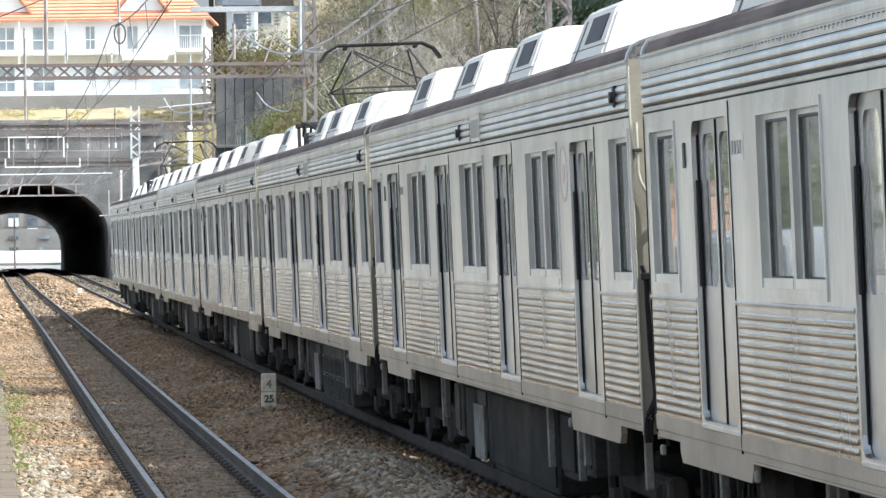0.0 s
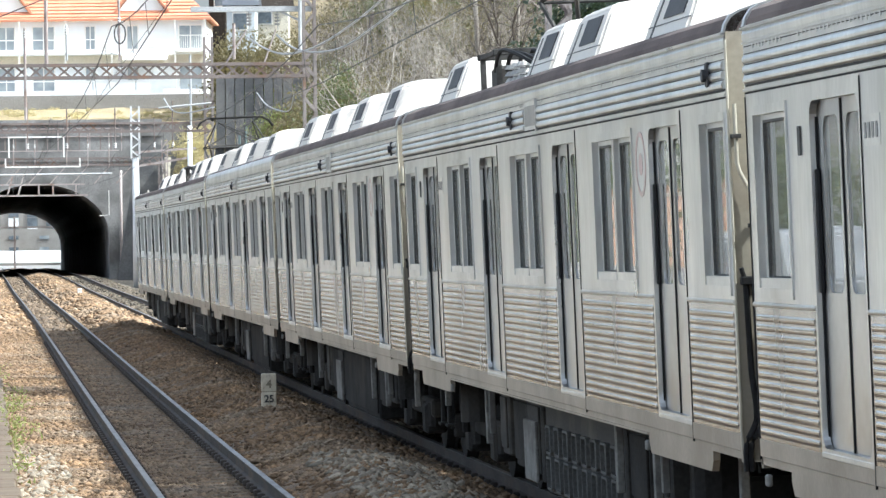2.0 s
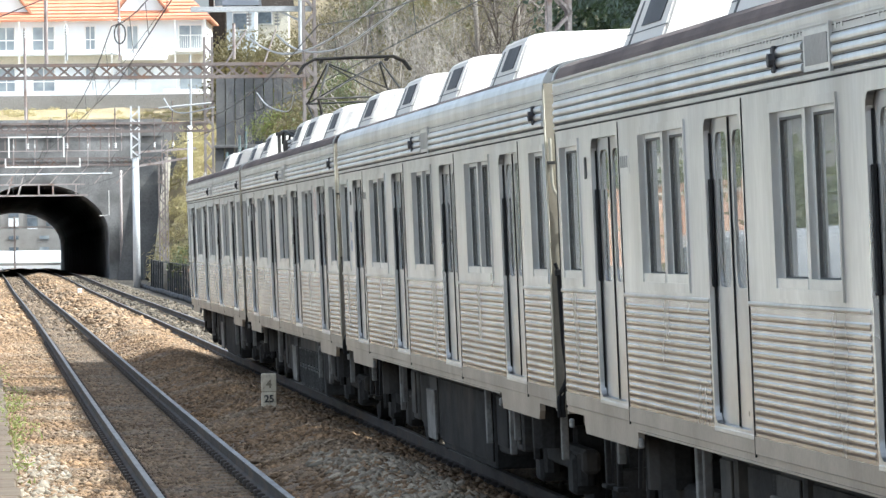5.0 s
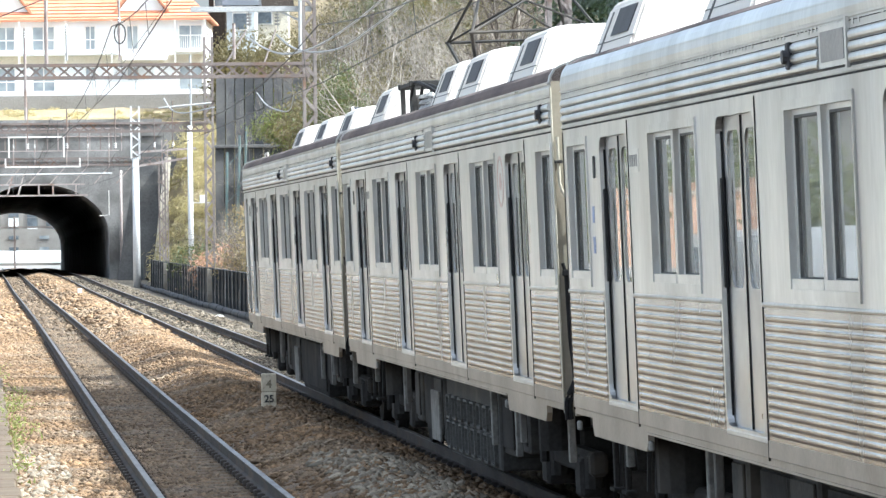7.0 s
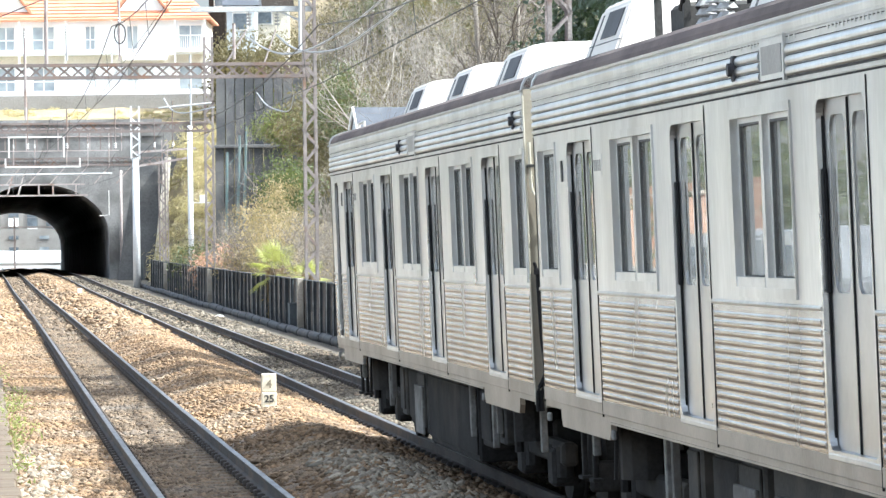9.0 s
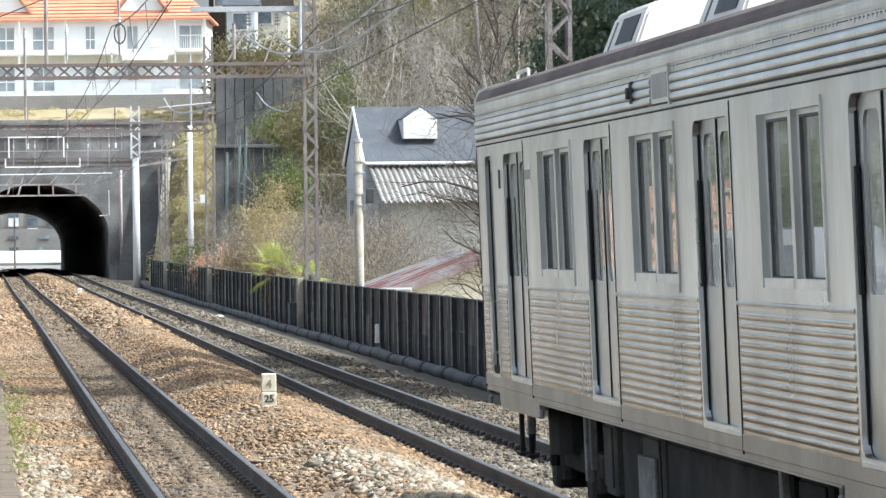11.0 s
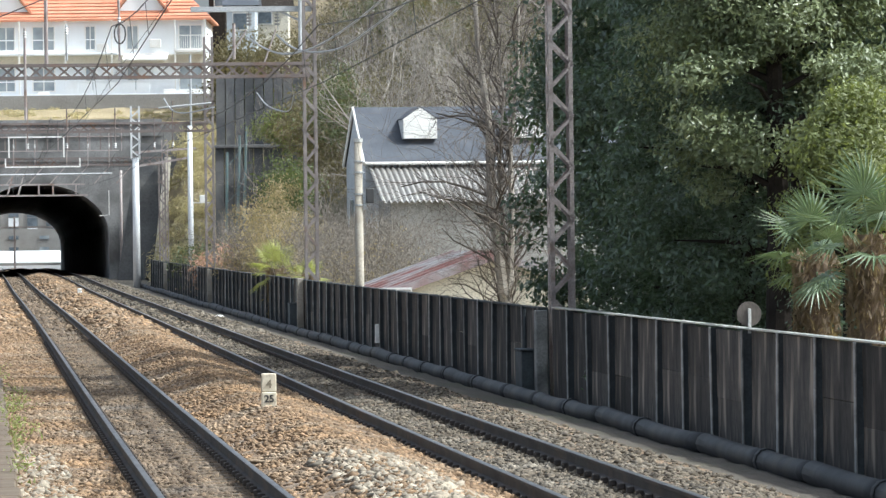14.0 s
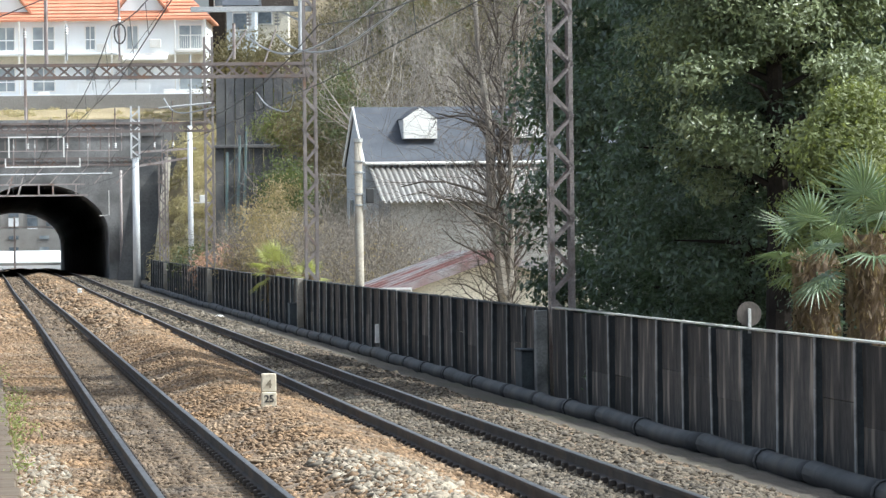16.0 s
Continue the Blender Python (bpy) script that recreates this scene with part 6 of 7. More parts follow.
    for k in range(7):
        bm = bmesh.new()
        x = -45.9 + k * 3.5
        bm_box(bm, (x, Y0 - 0.9, 13.2), (x + 0.12, Y0 - 0.78, 19.6))
        part("balcony_post", bm, M_SIGN, t)
    bm = bmesh.new()
    bm_box(bm, (-20.1, Y0 - 1.0, 17.1), (-17.75, Y0, 17.3), 0.02)
    bm_box(bm, (-20.1, Y0 - 1.0, 18.35), (-17.75, Y0 - 0.94, 18.42))
    for k in range(15):
        x = -20.1 + k * 0.165
        bm_box(bm, (x, Y0 - 0.99, 17.3), (x + 0.035, Y0 - 0.955, 18.35))
    bm_box(bm, (-20.1, Y0 - 1.0, 13.3), (-20.0, Y0 - 0.9, 19.6))
    bm_box(bm, (-17.85, Y0 - 1.0, 13.3), (-17.75, Y0 - 0.9, 19.6))
    part("end_balcony", bm, M_SIGN, t, "white end balcony with railings")
    for x, z in ((-26.0, 17.2), (-22.0, 17.5), (-40.5, 17.2), (-30.5, 13.6), (-24.0, 13.6), (-21.0, 13.7), (-19.2, 13.7), (-36.5, 13.6)):
        bm = bmesh.new()
        bm_box(bm, (x, Y0 - 0.6, z), (x + 0.85, Y0 - 0.25, z + 0.65), 0.03)
        bm_disc(bm, (x + 0.33, Y0 - 0.61, z + 0.32), 0.24, 0.03, 1, 14)
        part("cooling_unit", bm, M_SIGN, t, "white outdoor cooling unit")
    bm = bmesh.new()
    bm_prism(bm, [(Y0 - 1.6, 16.6), (Y0, 17.1), (Y0, 17.0), (Y0 - 1.6, 16.5)], -24.0, -20.6, 0)
    part("porch_roof", bm, M_SIGN, t, "white sloping porch roof")
    # the shade below the balcony, put on as a beige strip
    bm = bmesh.new()
    bm_box(bm, (XL, Y0 - 0.012, 16.2), (XR - 0.02, Y0 + 0.1, 16.98))
    part("wall_band", bm, M_CREAM, t, "beige band painted as the balcony's shade on the wall")
    bm = bmesh.new()
    bm_box(bm, (XL, Y0 - 1.3, 13.8), (-17.9, Y0, 14.02), 0.02)
    bm_box(bm, (XL, Y0 - 1.3, 14.95), (-21.9, Y0 - 1.22, 15.03))
    part("terrace_ledge", bm, M_WHITE, t, "white ledge and rail of the lower terrace")
    for k in range(6):
        bm = bmesh.new()
        x = -28.4 + 1.08 * k
        bm_box(bm, (x, Y0 - 1.28, 14.02), (x + 1.02, Y0 - 1.24, 14.95), 0.01)
        part("terrace_panel", bm, M_WHITE, t, "plain white terrace panel")


apartments()
bm = bmesh.new()
bm_box(bm, (-60, 327.4, 10.0), (-16.5, 328.0, 13.9), 0.03)
solid("terrace_wall", bm, M_BRICK, "grey block terrace wall below the apartment house", "wall", kind="structure")


def small_house(x, y, z, w, h, d, wall_m, roof_m, label):
    t = thing("hillside_house", label, "house", "houses on the hill", pose(x, y, z))
    bm = bmesh.new()
    bm_box(bm, (0, 0, -4), (w, d, h))
    part("wall", bm, wall_m, t)
    bm = bmesh.new()
    bm_prism(bm, [(-0.4, h), (d + 0.4, h), (d / 2, h + d * 0.3)], -0.3, w + 0.3, 0)
    part("roof", bm, roof_m, t)
    for k in range(max(1, int(w / 2))):
        bm = bmesh.new()
        bm_box(bm, (0.4 + k * 2, -0.04, h * 0.4), (1.5 + k * 2, 0.02, h * 0.85), 0.02)
        w_ = part("window", bm, M_SIGN, t)
        bm = bmesh.new()
        bm_box(bm, (0.48 + k * 2, -0.06, h * 0.44), (1.42 + k * 2, -0.03, h * 0.81))
        part("pane", bm, M_WIN, w_)
    return t


small_house(-15.19, 310.0, 16.51, 2.0, 3.0, 5, M_PALEBLUE, M_SLATE, "pale blue hillside house with blue-grey roof")
small_house(-15.31, 318.0, 18.41, 1.8, 3.0, 5, M_WHITE, M_SLATE, "white hillside house among trees")
small_house(-13.66, 316.0, 17.55, 2.6, 2.2, 5, M_CREAM, M_DARKBARK, "pale hillside house with brown roof")
small_house(-18.31, 345.0, 19.25, 1.3, 5.0, 5, M_DARKBARK, M_DARKBARK, "dark timber house behind the apartments")


# ---- grey-roofed house behind the fence ----
def grey_house():
    t = thing("grey_roofed_house", "pale house with blue-grey slate roof and white dormers", "house", "", pose(-3.12, 175.0, 0, 0, 0, 9.0))
    W, D, ze, zr = 11.5, 6.0, 5.72, 7.98
    bm = bmesh.new()
    bm_prism(bm, [(0.25, -3.5), (D - 0.25, -3.5), (D - 0.25, ze), (D / 2, zr - 0.15), (0.25, ze)], 0.06, W - 0.3, 0)
    part("wall", bm, M_PALEBLUE, t, "pale blue-white boarded walls")
    bm = bmesh.new()
    for sg in (0, 1):
        y0 = -0.05 if sg == 0 else D + 0.05
        o = [(y0, ze - 0.12), (y0, ze), (D / 2, zr), (D / 2, zr - 0.14)]
        bm_prism(bm, o, 0, W, 0)
    part("roof", bm, M_SLATE, t, "blue-grey slate roof")
    bm = bmesh.new()
    bm_tube(bm, [(0.0, -0.1, ze - 0.1), (W, -0.1, ze - 0.1)], 0.07, 6)
    part("gutter", bm, M_SIGN, t, "white rain gutter")
    bm = bmesh.new()
    for y0, y1 in ((-0.12, D / 2), (D + 0.12, D / 2)):
        bm_bar(bm, (-0.03, y0, ze - 0.1), (-0.03, y1, zr - 0.06), 0.03, 0.1)
    part("barge_board", bm, M_SIGN, t, "white barge boards")
    for x in (1.72, 6.1):
        bm = bmesh.new()
        bm_prism(bm, [(x, 6.62), (x + 1.38, 6.62), (x + 1.38, 7.42), (x + 0.69, 7.88), (x, 7.42)], 0.75, 3.0, 1)
        d = part("dormer", bm, M_SIGN, t, "white boarded dormer")
        bm = bmesh.new()
        for sg, xa in ((1, x - 0.1), (-1, x + 1.48)):
            bm_prism(bm, [(xa + 0.07 * sg, 7.40), (xa + 0.07 * sg, 7.44), (x + 0.69, 7.93), (x + 0.69, 7.885)], 0.77, 3.0, 1)
        part("dormer_roof", bm, M_SLATE, d)
        for k in range(5):
            bm = bmesh.new()
            bm_box(bm, (x + 0.02, 0.735, 6.64 + 0.15 * k), (x + 1.36, 0.75, 6.77 + 0.15 * k), 0.004)
            part("clapboard", bm, M_SIGN, d)
    for y in (1.4, 3.6):
        bm = bmesh.new()
        bm_box(bm, (0.0, y, 2.6), (0.07, y + 0.8, 4.2), 0.01)
        part("window", bm, M_WIN, t)
    # lean-to with a corrugated roof
    bm = bmesh.new()
    bm_box(bm, (0.6, -3.2, -3.5), (10.5, 0.25, 4.1))
    part("lean_to_wall", bm, M_GREYWALL, t, "grey lean-to wall")
    n = 46
    bm = bmesh.new()
    wave = [(0.2 + k * 0.0575, 0.06 * math.sin(k * math.pi / 2 + 0.4)) for k in range(n * 4)]
    rows = [[bm.verts.new((x, y, z + w + dz)) for x, w in wave] for y, z, dz in ((-3.5, 4.05, 0), (0.2, 5.5, 0), (0.2, 5.5, -0.03), (-3.5, 4.05, -0.03))]
    for a, c in zip(rows, rows[1:] + rows[:1]):
        for k in range(len(wave) - 1):
            bm.faces.new((a[k], a[k + 1], c[k + 1], c[k]))
    part("corrugated_roof", bm, M_CORR, t, "weathered corrugated sheet roof")


grey_house()


def red_shed():
    t = thing("red_roofed_shed", "low cream shed with faded red metal roof", "shed", "", pose(1.5, 127.0, 0, 0, 0, 15))
    bm = bmesh.new()
    bm_prism(bm, [(-2.7, -3.2), (2.9, -3.2), (2.9, 1.05), (0, 1.95), (-2.7, 1.05)], 0.1, 4.4, 1)
    part("wall", bm, M_CREAM, t)
    bm = bmesh.new()
    for sg in (-1, 1):
        bm_prism(bm, [(sg * 3.15, 0.95), (sg * 3.15, 1.05), (0, 2.12), (0, 2.02)], -0.25, 4.7, 1)
    r = part("roof", bm, M_REDROOF, t, "faded red metal roof")
    for k in range(7):
        bm = bmesh.new()
        y = -0.15 + k * 0.75
        bm_bar(bm, (-3.13, y, 1.08), (-0.05, y, 2.14), 0.03, 0.03)
        part("seam", bm, M_REDROOF, r)
    bm = bmesh.new()
    for sg in (-1, 1):
        bm_prism(bm, [(sg * 3.2, 0.82), (sg * 3.2, 1.03), (0, 2.12), (0, 1.88)], -0.32, -0.26, 1)
    part("barge_board", bm, M_REDROOF, t)


red_shed()
bm = bmesh.new()
bm_box(bm, (-1.9, 121, -3), (-0.9, 126, 1.1), 0.02)
solid("low_store", bm, M_CORR, "low grey flat-roofed store behind the fence", "store", "", "", smooth=False)


# plain wall added out of view to close the left side, mirrored in the train
bm = bmesh.new()
sweep(bm, [(-12.6, -0.5), (-12.0, -0.5), (-12.0, 1.0), (-12.6, 1.0)], 40, 230, 5)
solid("side_wall", bm, M_BRICK, "long low grey block wall added out of view on the far side", "wall", kind="structure")



# ---- the lane on the far side, which the train's windows mirror ----
bm = bmesh.new()
sweep(bm, [(-12.5, -0.5), (-12.2, -0.5), (-12.2, 2.55), (-12.5, 2.55)], 84, 104, 2)
wall_b = solid("garden_wall", bm, M_BRICKWALL, "orange brick garden wall beside the lane", "wall", kind="structure")
bm = bmesh.new()
sweep(bm, [(-12.56, 2.55), (-12.14, 2.55), (-12.14, 2.63), (-12.56, 2.63)], 83.9, 104.1, 2.02)
part("coping", bm, M_CONC2, wall_b)
for k in range(6):
    bm = bmesh.new()
    bm_box(bm, (-0.24, -0.2, -0.5), (0.24, 0.2, 2.8), 0.01)
    part("pillar", bm, M_BRICKWALL, wall_b, m=at_line(84.0 + 4 * k, -12.33, 0))


def lane_house(s, lat, w, d, h, wall_m, roof_m, label):
    t = thing("lane_house", label, "house", "houses by the lane", at_line(s, lat, 0))
    bm = bmesh.new()
    bm_box(bm, (-d, -w / 2, -0.5), (0, w / 2, h))
    part("wall", bm, wall_m, t)
    bm = bmesh.new()
    bm_prism(bm, [(-d - 0.5, h), (0.5, h), (-d / 2, h + d * 0.28)], -w / 2 - 0.5, w / 2 + 0.5, 1)
    part("roof", bm, roof_m, t)
    for y in np.arange(-w / 2 + 1.2, w / 2 - 1.4, 2.6):
        for z in (1.0, 3.7):
            bm = bmesh.new()
            bm_box(bm, (-0.02, y, z), (0.05, y + 1.5, z + 1.2), 0.01)
            f = part("window", bm, M_FRAME, t)
            bm = bmesh.new()
            bm_box(bm, (0.05, y + 0.07, z + 0.07), (0.06, y + 1.43, z + 1.13))
            part("pane", bm, M_WIN, f)
    return t


lane_house(96.0, -18.5, 9.0, 8.0, 5.6, M_CREAM, M_REDROOF, "cream lane house with faded red roof")
lane_house(121.0, -16.5, 11.0, 8.0, 5.8, M_GREYWALL, M_SLATE, "grey lane house with slate roof")
lane_house(150.0, -16.0, 12.0, 8.0, 5.8, M_BRICK, M_SLATE, "grey lane house with slate roof")
lane_house(72.0, -17.0, 10.0, 8.0, 5.6, M_GREYWALL, M_SLATE, "grey lane house with slate roof")


def parked_van(s, lat):
    """A small one-box van."""
    t = thing("parked_van", "small silver delivery van parked in the lane", "van", "vans", at_line(s, lat, -0.1))
    bm = bmesh.new()
    bm_prism(bm, [(-1.7, 0.3), (1.55, 0.3), (1.7, 0.5), (1.68, 1.05), (1.2, 1.85), (1.0, 1.93), (-1.6, 1.95), (-1.7, 1.8)], -0.73, 0.73, 0)
    bmesh.ops.bevel(bm, geom=bm.edges[:], offset=0.05, segments=2, affect="EDGES")
    body = part("body", bm, M_SILVER, t)
    for y0, y1 in ((-1.5, -0.5), (-0.4, 0.3), (0.38, 1.05)):
        for sg in (-1, 1):
            bm = bmesh.new()
            bm_box(bm, (sg * 0.735 - 0.01, y0, 1.12), (sg * 0.735 + 0.01, y1, 1.7), 0.004)
            part("side_window", bm, M_WIN, body)
    for y in (-1.1, 1.1):
        for sg in (-1, 1):
            bm = bmesh.new()
            bm_disc(bm, (sg * 0.66, y, 0.28), 0.28, 0.16, 0, 16)
            w = part("wheel", bm, M_RUBBER, t)
            bm = bmesh.new()
            bm_disc(bm, (sg * 0.745, y, 0.28), 0.16, 0.02, 0, 12)
            part("rim", bm, M_FRAME, w)
    return t


van = parked_van(80.0, -11.0)
copy_thing(van, at_line(73.5, -11.4, -0.1, 180))

# ---- what shows through the tunnel ----
bm = bmesh.new()
bm_box(bm, (-62, 500, 0.0), (-34, 503, 0.5))
bm_prism(bm, [(500.0, 0.8), (503.5, 2.1), (503.5, 2.2), (500.0, 0.9)], -62, -43.6, 0)
solid("platform_wall", bm, M_WHITE, "bright white platform wall beyond the tunnel", "platform", kind="structure")
bm = bmesh.new()
bm_box(bm, (-70, 540, -1), (-46.2, 550, 4.9))
fb = solid("grey_building", bm, M_GREYWALL, "plain grey building beyond the tunnel", "building")
for k in range(6):
    for z in (2.2, 3.6):
        bm = bmesh.new()
        bm_box(bm, (-69 + k * 3.8, 539.9, z), (-67.8 + k * 3.8, 539.98, z + 0.45))
        part("window", bm, M_WINPALE if k % 2 else M_WIN, fb)
bm = bmesh.new()
bm_box(bm, (-46.0, 530, -1), (-38, 540, 4.2), 0.05)
fb2 = solid("white_building", bm, M_WHITE, "white building beyond the tunnel", "building")
for z in (1.0, 2.2, 3.2):
    bm = bmesh.new()
    bm_box(bm, (-45.8, 529.9, z), (-38.2, 529.97, z + 0.35))
    part("window", bm, M_WIN, fb2)
bm = bmesh.new()
bm_box(bm, (-62, 480, 4.75), (-35, 480.15, 4.9))
for x in (-47.3, -41.9):
    bm_box(bm, (x, 480, -0.5), (x + 0.2, 480.2, 6))
solid("far_gantry", bm, M_MAST, "steel gantry beyond the tunnel", "gantry", kind="structure")
bm = bmesh.new()
bm_box(bm, (-120, 600, -5), (10, 612, 16))
far = solid("grey_block", bm, M_GREYWALL, "long grey block of flats beyond the tunnel", "building")
for k in range(24):
    for z in (1.2, 4.0, 5.4, 6.8, 9.6):
        bm = bmesh.new()
        bm_box(bm, (-78 + k * 2.6, 599.85, z), (-76.6 + k * 2.6, 599.97, z + 1.3))
        part("window", bm, M_WIN if (k * 7 + int(z)) % 3 else M_WHITE, far)


# ---- plants ----
def leaf_mesh(name, centres, sizes, material, seed, slim=0.5, droop=0.0, up=0.3):
    """Folded two-faced leaves at the given places."""
    g = np.random.default_rng(seed)
    n = len(centres)
    centres = np.asarray(centres, float)
    d = g.normal(size=(n, 3))
    d[:, 2] -= droop
    d /= np.linalg.norm(d, axis=1)[:, None]
    nrm = g.normal(size=(n, 3))
    nrm[:, 2] = np.abs(nrm[:, 2]) + up
    w = np.cross(d, nrm)
    w /= np.linalg.norm(w, axis=1)[:, None] + 1e-9
    k = np.cross(w, d)
    sz = np.asarray(sizes)[:, None]
    v = np.empty((n, 4, 3))
    v[:, 0] = centres - d * sz * 0.5
    v[:, 1] = centres + w * sz * slim * 0.5 + k * sz * 0.1
    v[:, 2] = centres + d * sz * 0.5
    v[:, 3] = centres - w * sz * slim * 0.5 + k * sz * 0.1
    base = np.arange(n)[:, None] * 4
    f = np.concatenate([base + [0, 1, 2], base + [0, 2, 3]], 1).reshape(-1, 3)
    me = bpy.data.meshes.new(name)
    me.vertices.add(n * 4)
    me.vertices.foreach_set("co", v.ravel())
    me.loops.add(n * 6)
    me.loops.foreach_set("vertex_index", f.ravel().astype(np.int32))
    me.polygons.add(n * 2)
    me.polygons.foreach_set("loop_start", np.arange(0, n * 6, 3, dtype=np.int32))
    me.polygons.foreach_set("loop_total", np.full(n * 2, 3, dtype=np.int32))
    me.materials.append(material)
    me.update(calc_edges=True)
    return me


def crown_points(g, n_clump, per, axes, centre, clump_r, shell=0.55, flat=1.0, rough=0.25):
    """Leaf places in clumps inside an uneven ellipsoid."""
    d = g.normal(size=(n_clump, 3))
    d /= np.linalg.norm(d, axis=1)[:, None]
    lump = 1 + rough * np.array([noise.noise(tuple(v * 2.3 + 7.1 * axes[0])) for v in d]) * 2
    r = (shell + (1 - shell) * g.random(n_clump) ** 0.6) * lump
    c = d * r[:, None] * np.asarray(axes) + np.asarray(centre)
    pts = c[:, None, :] + g.normal(size=(n_clump, per, 3)) * clump_r * np.array([1, 1, 0.65 * flat])
    return pts.reshape(-1, 3), c


def grow(bm, p, d, length, radius, level, g, spread=0.6, kids=4, up=0.15, tips=None):
    """A branch that bends and forks."""
    n = 4 if level < 3 else 3
    pts, rad = [Vector(p)], [radius]
    d = Vector(d).normalized()
    for k in range(n):
        d = (d + Vector(g.normal(size=3) * (0.13 if level < 2 else 0.24)) + Vector((0, 0, up * 0.3))).normalized()
        pts.append(pts[-1] + d * length / n)
        rad.append(radius * (1 - 0.62 * (k + 1) / n))
    bm_tube(bm, pts, rad, 6 if level == 0 else (4 if level < 3 else 3), cap=level < 2)
    if tips is not None and level >= 2:
        tips.append(pts[-1])
    if level >= 4:
        return
    m = kids + (2 if level in (1, 2) else 0)
    for k in range(m):
        f = 0.3 + 0.7 * (k + g.random()) / m
        i = min(int(f * n), n - 1)
        q = pts[i].lerp(pts[i + 1], f * n - i)
        side = Vector(g.normal(size=3))
        side -= d * side.dot(d)
        nd = (d * (1 - spread * 0.5) + side.normalized() * spread + Vector((0, 0, up))).normalized()
        grow(bm, q, nd, length * (0.5 + 0.25 * g.random()), max(rad[i + 1] * 0.6, 0.005), level + 1, g, spread, kids, up, tips)


def bare_tree(seed, height, radius, label, material=None, spread=0.8, kids=3, lean=(0, 0), up=0.06):
    g = np.random.default_rng(seed)
    bm = bmesh.new()
    grow(bm, (0, 0, -0.3), (lean[0], lean[1], 1), height * 0.55, radius, 0, g, spread, kids, up)
    t = thing("bare_tree", label, "tree", "bare trees")
    part("trunk", bm, material or M_BARK, t)
    return t


b1 = bare_tree(3, 13.0, 0.24, "leafless grey-brown tree with many fine twigs", kids=4)
b2 = bare_tree(8, 12.0, 0.2, "leafless grey-brown tree with many fine twigs", spread=0.75, kids=4)
b3 = bare_tree(21, 13.0, 0.26, "leafless pale-barked tree with upright limbs", M_PALEBARK, spread=0.55, up=0.2, kids=4)
b1.matrix_basis = at_line(226.0, 16.0, 1.0)
b2.matrix_basis = at_line(214.0, 13.0, 0.0, 140)
b3.matrix_basis = at_line(200.0, 13.6, -1.5, 40)
for src, s, lat, z, turn, sc in ((b3, 203.0, 14.6, -1.5, 120, 1.15), (b3, 196.0, 17.2, -1.0, 250, 1.1), (b3, 206.0, 16.0, -1.0, 310, 1.2), (b2, 133.0, 10.4, -2.6, 20, 0.8)):
    o = copy_thing(src, at_line(s, lat, z, turn))
    o.scale = (sc, sc, sc)
o = copy_thing(b1, at_line(45.0, 8.2, -2.8, 60))
o.scale = (1.6, 1.6, 1.6)
g = np.random.default_rng(77)
for k in range(46):
    s, lat = 192 + 80 * g.random(), 11.0 + 18 * g.random()
    if lat < 13 + (s - 240) * 0.15:
        continue
    z = float(ground_at(s, lat)) - float(level(s)) - 0.4
    src = (b1, b3, b2, b3)[k % 4]
    o = copy_thing(src, at_line(s, lat, z, 360 * g.random()))
    sc = 0.75 + 0.5 * g.random()
    o.scale = (sc, sc, sc)


def big_bare_tree(seed, label):
    """Two dark leaders with tangled side branches from the foot to the top."""
    g = np.random.default_rng(seed)
    t = thing("bare_tree", label, "tree", "bare trees")
    leaders = ([(0.05, 0, -3.2), (0.08, 0.1, 0.0), (-0.12, 0.0, 1.6), (-0.3, 0.1, 3.0), (-0.34, 0.2, 5.0), (-0.6, 0.1, 7.0), (-0.75, 0.2, 10.0)],
               [(0.05, 0.1, -0.4), (0.16, 0.0, 1.2), (0.22, -0.1, 2.6), (0.2, 0.0, 4.4), (0.42, 0.1, 6.2), (0.5, 0.0, 9.5)],
               [(0.1, 0.0, 1.0), (0.0, 0.2, 2.4), (-0.1, 0.1, 3.8), (0.05, 0.2, 5.6), (-0.2, 0.2, 8.6)])
    bm = bmesh.new()
    for path, r in zip(leaders, (0.2, 0.12, 0.08)):
        n = len(path)
        bm_tube(bm, path, [r * (1 - 0.8 * k / (n - 1)) for k in range(n)], 8)
    part("trunk", bm, M_PALEBARK, t, "mottled grey-brown trunks")
    bm = bmesh.new()
    for k in range(190):
        path = leaders[k % 3]
        f = (k + g.random()) / 190 * (len(path) - 1.01)
        f = max(f, 0.9 if k % 3 == 0 else 0.0)
        i = int(f)
        p = Vector(path[i]).lerp(Vector(path[i + 1]), f - i)
        a = g.random() * math.tau
        d = Vector((math.cos(a) - 0.35, math.sin(a) * 0.8, 0.5 + 1.5 * g.random()))
        long = g.random() ** 2
        grow(bm, p, d, 0.6 + 2.1 * long, 0.013 + 0.026 * long, 2, g, 0.7, 3, 0.05)
    part("branch_tangle", bm, M_TANGLE, t, "tangled thin grey-brown branches")
    return t


big_bare_tree(19, "leafless dark-stemmed tree with tangled branches behind the fence").matrix_basis = pose(*(1.56, 112.00, 0.46))


def bush_mass(name, spots, material, label, seed, leaf=0.16, per=70, slim=0.4, clump=0.4, clumps=14, twigs=False, category="bushes"):
    """Joined clumps of foliage: spots of (s, lat, z, radius across, height)."""
    g = np.random.default_rng(seed)
    pts = []
    for s, lat, z, r, h in spots:
        c = on_line(s, lat, z + h * 0.5)
        p, _ = crown_points(g, clumps, per, (r, r, h * 0.55), c, clump, 0.25)
        pts.append(p)
    pts = np.concatenate(pts)
    sizes = leaf * (0.6 + 0.8 * g.random(len(pts)))
    ob = new(name, leaf_mesh(name, pts, sizes, material, seed, slim))
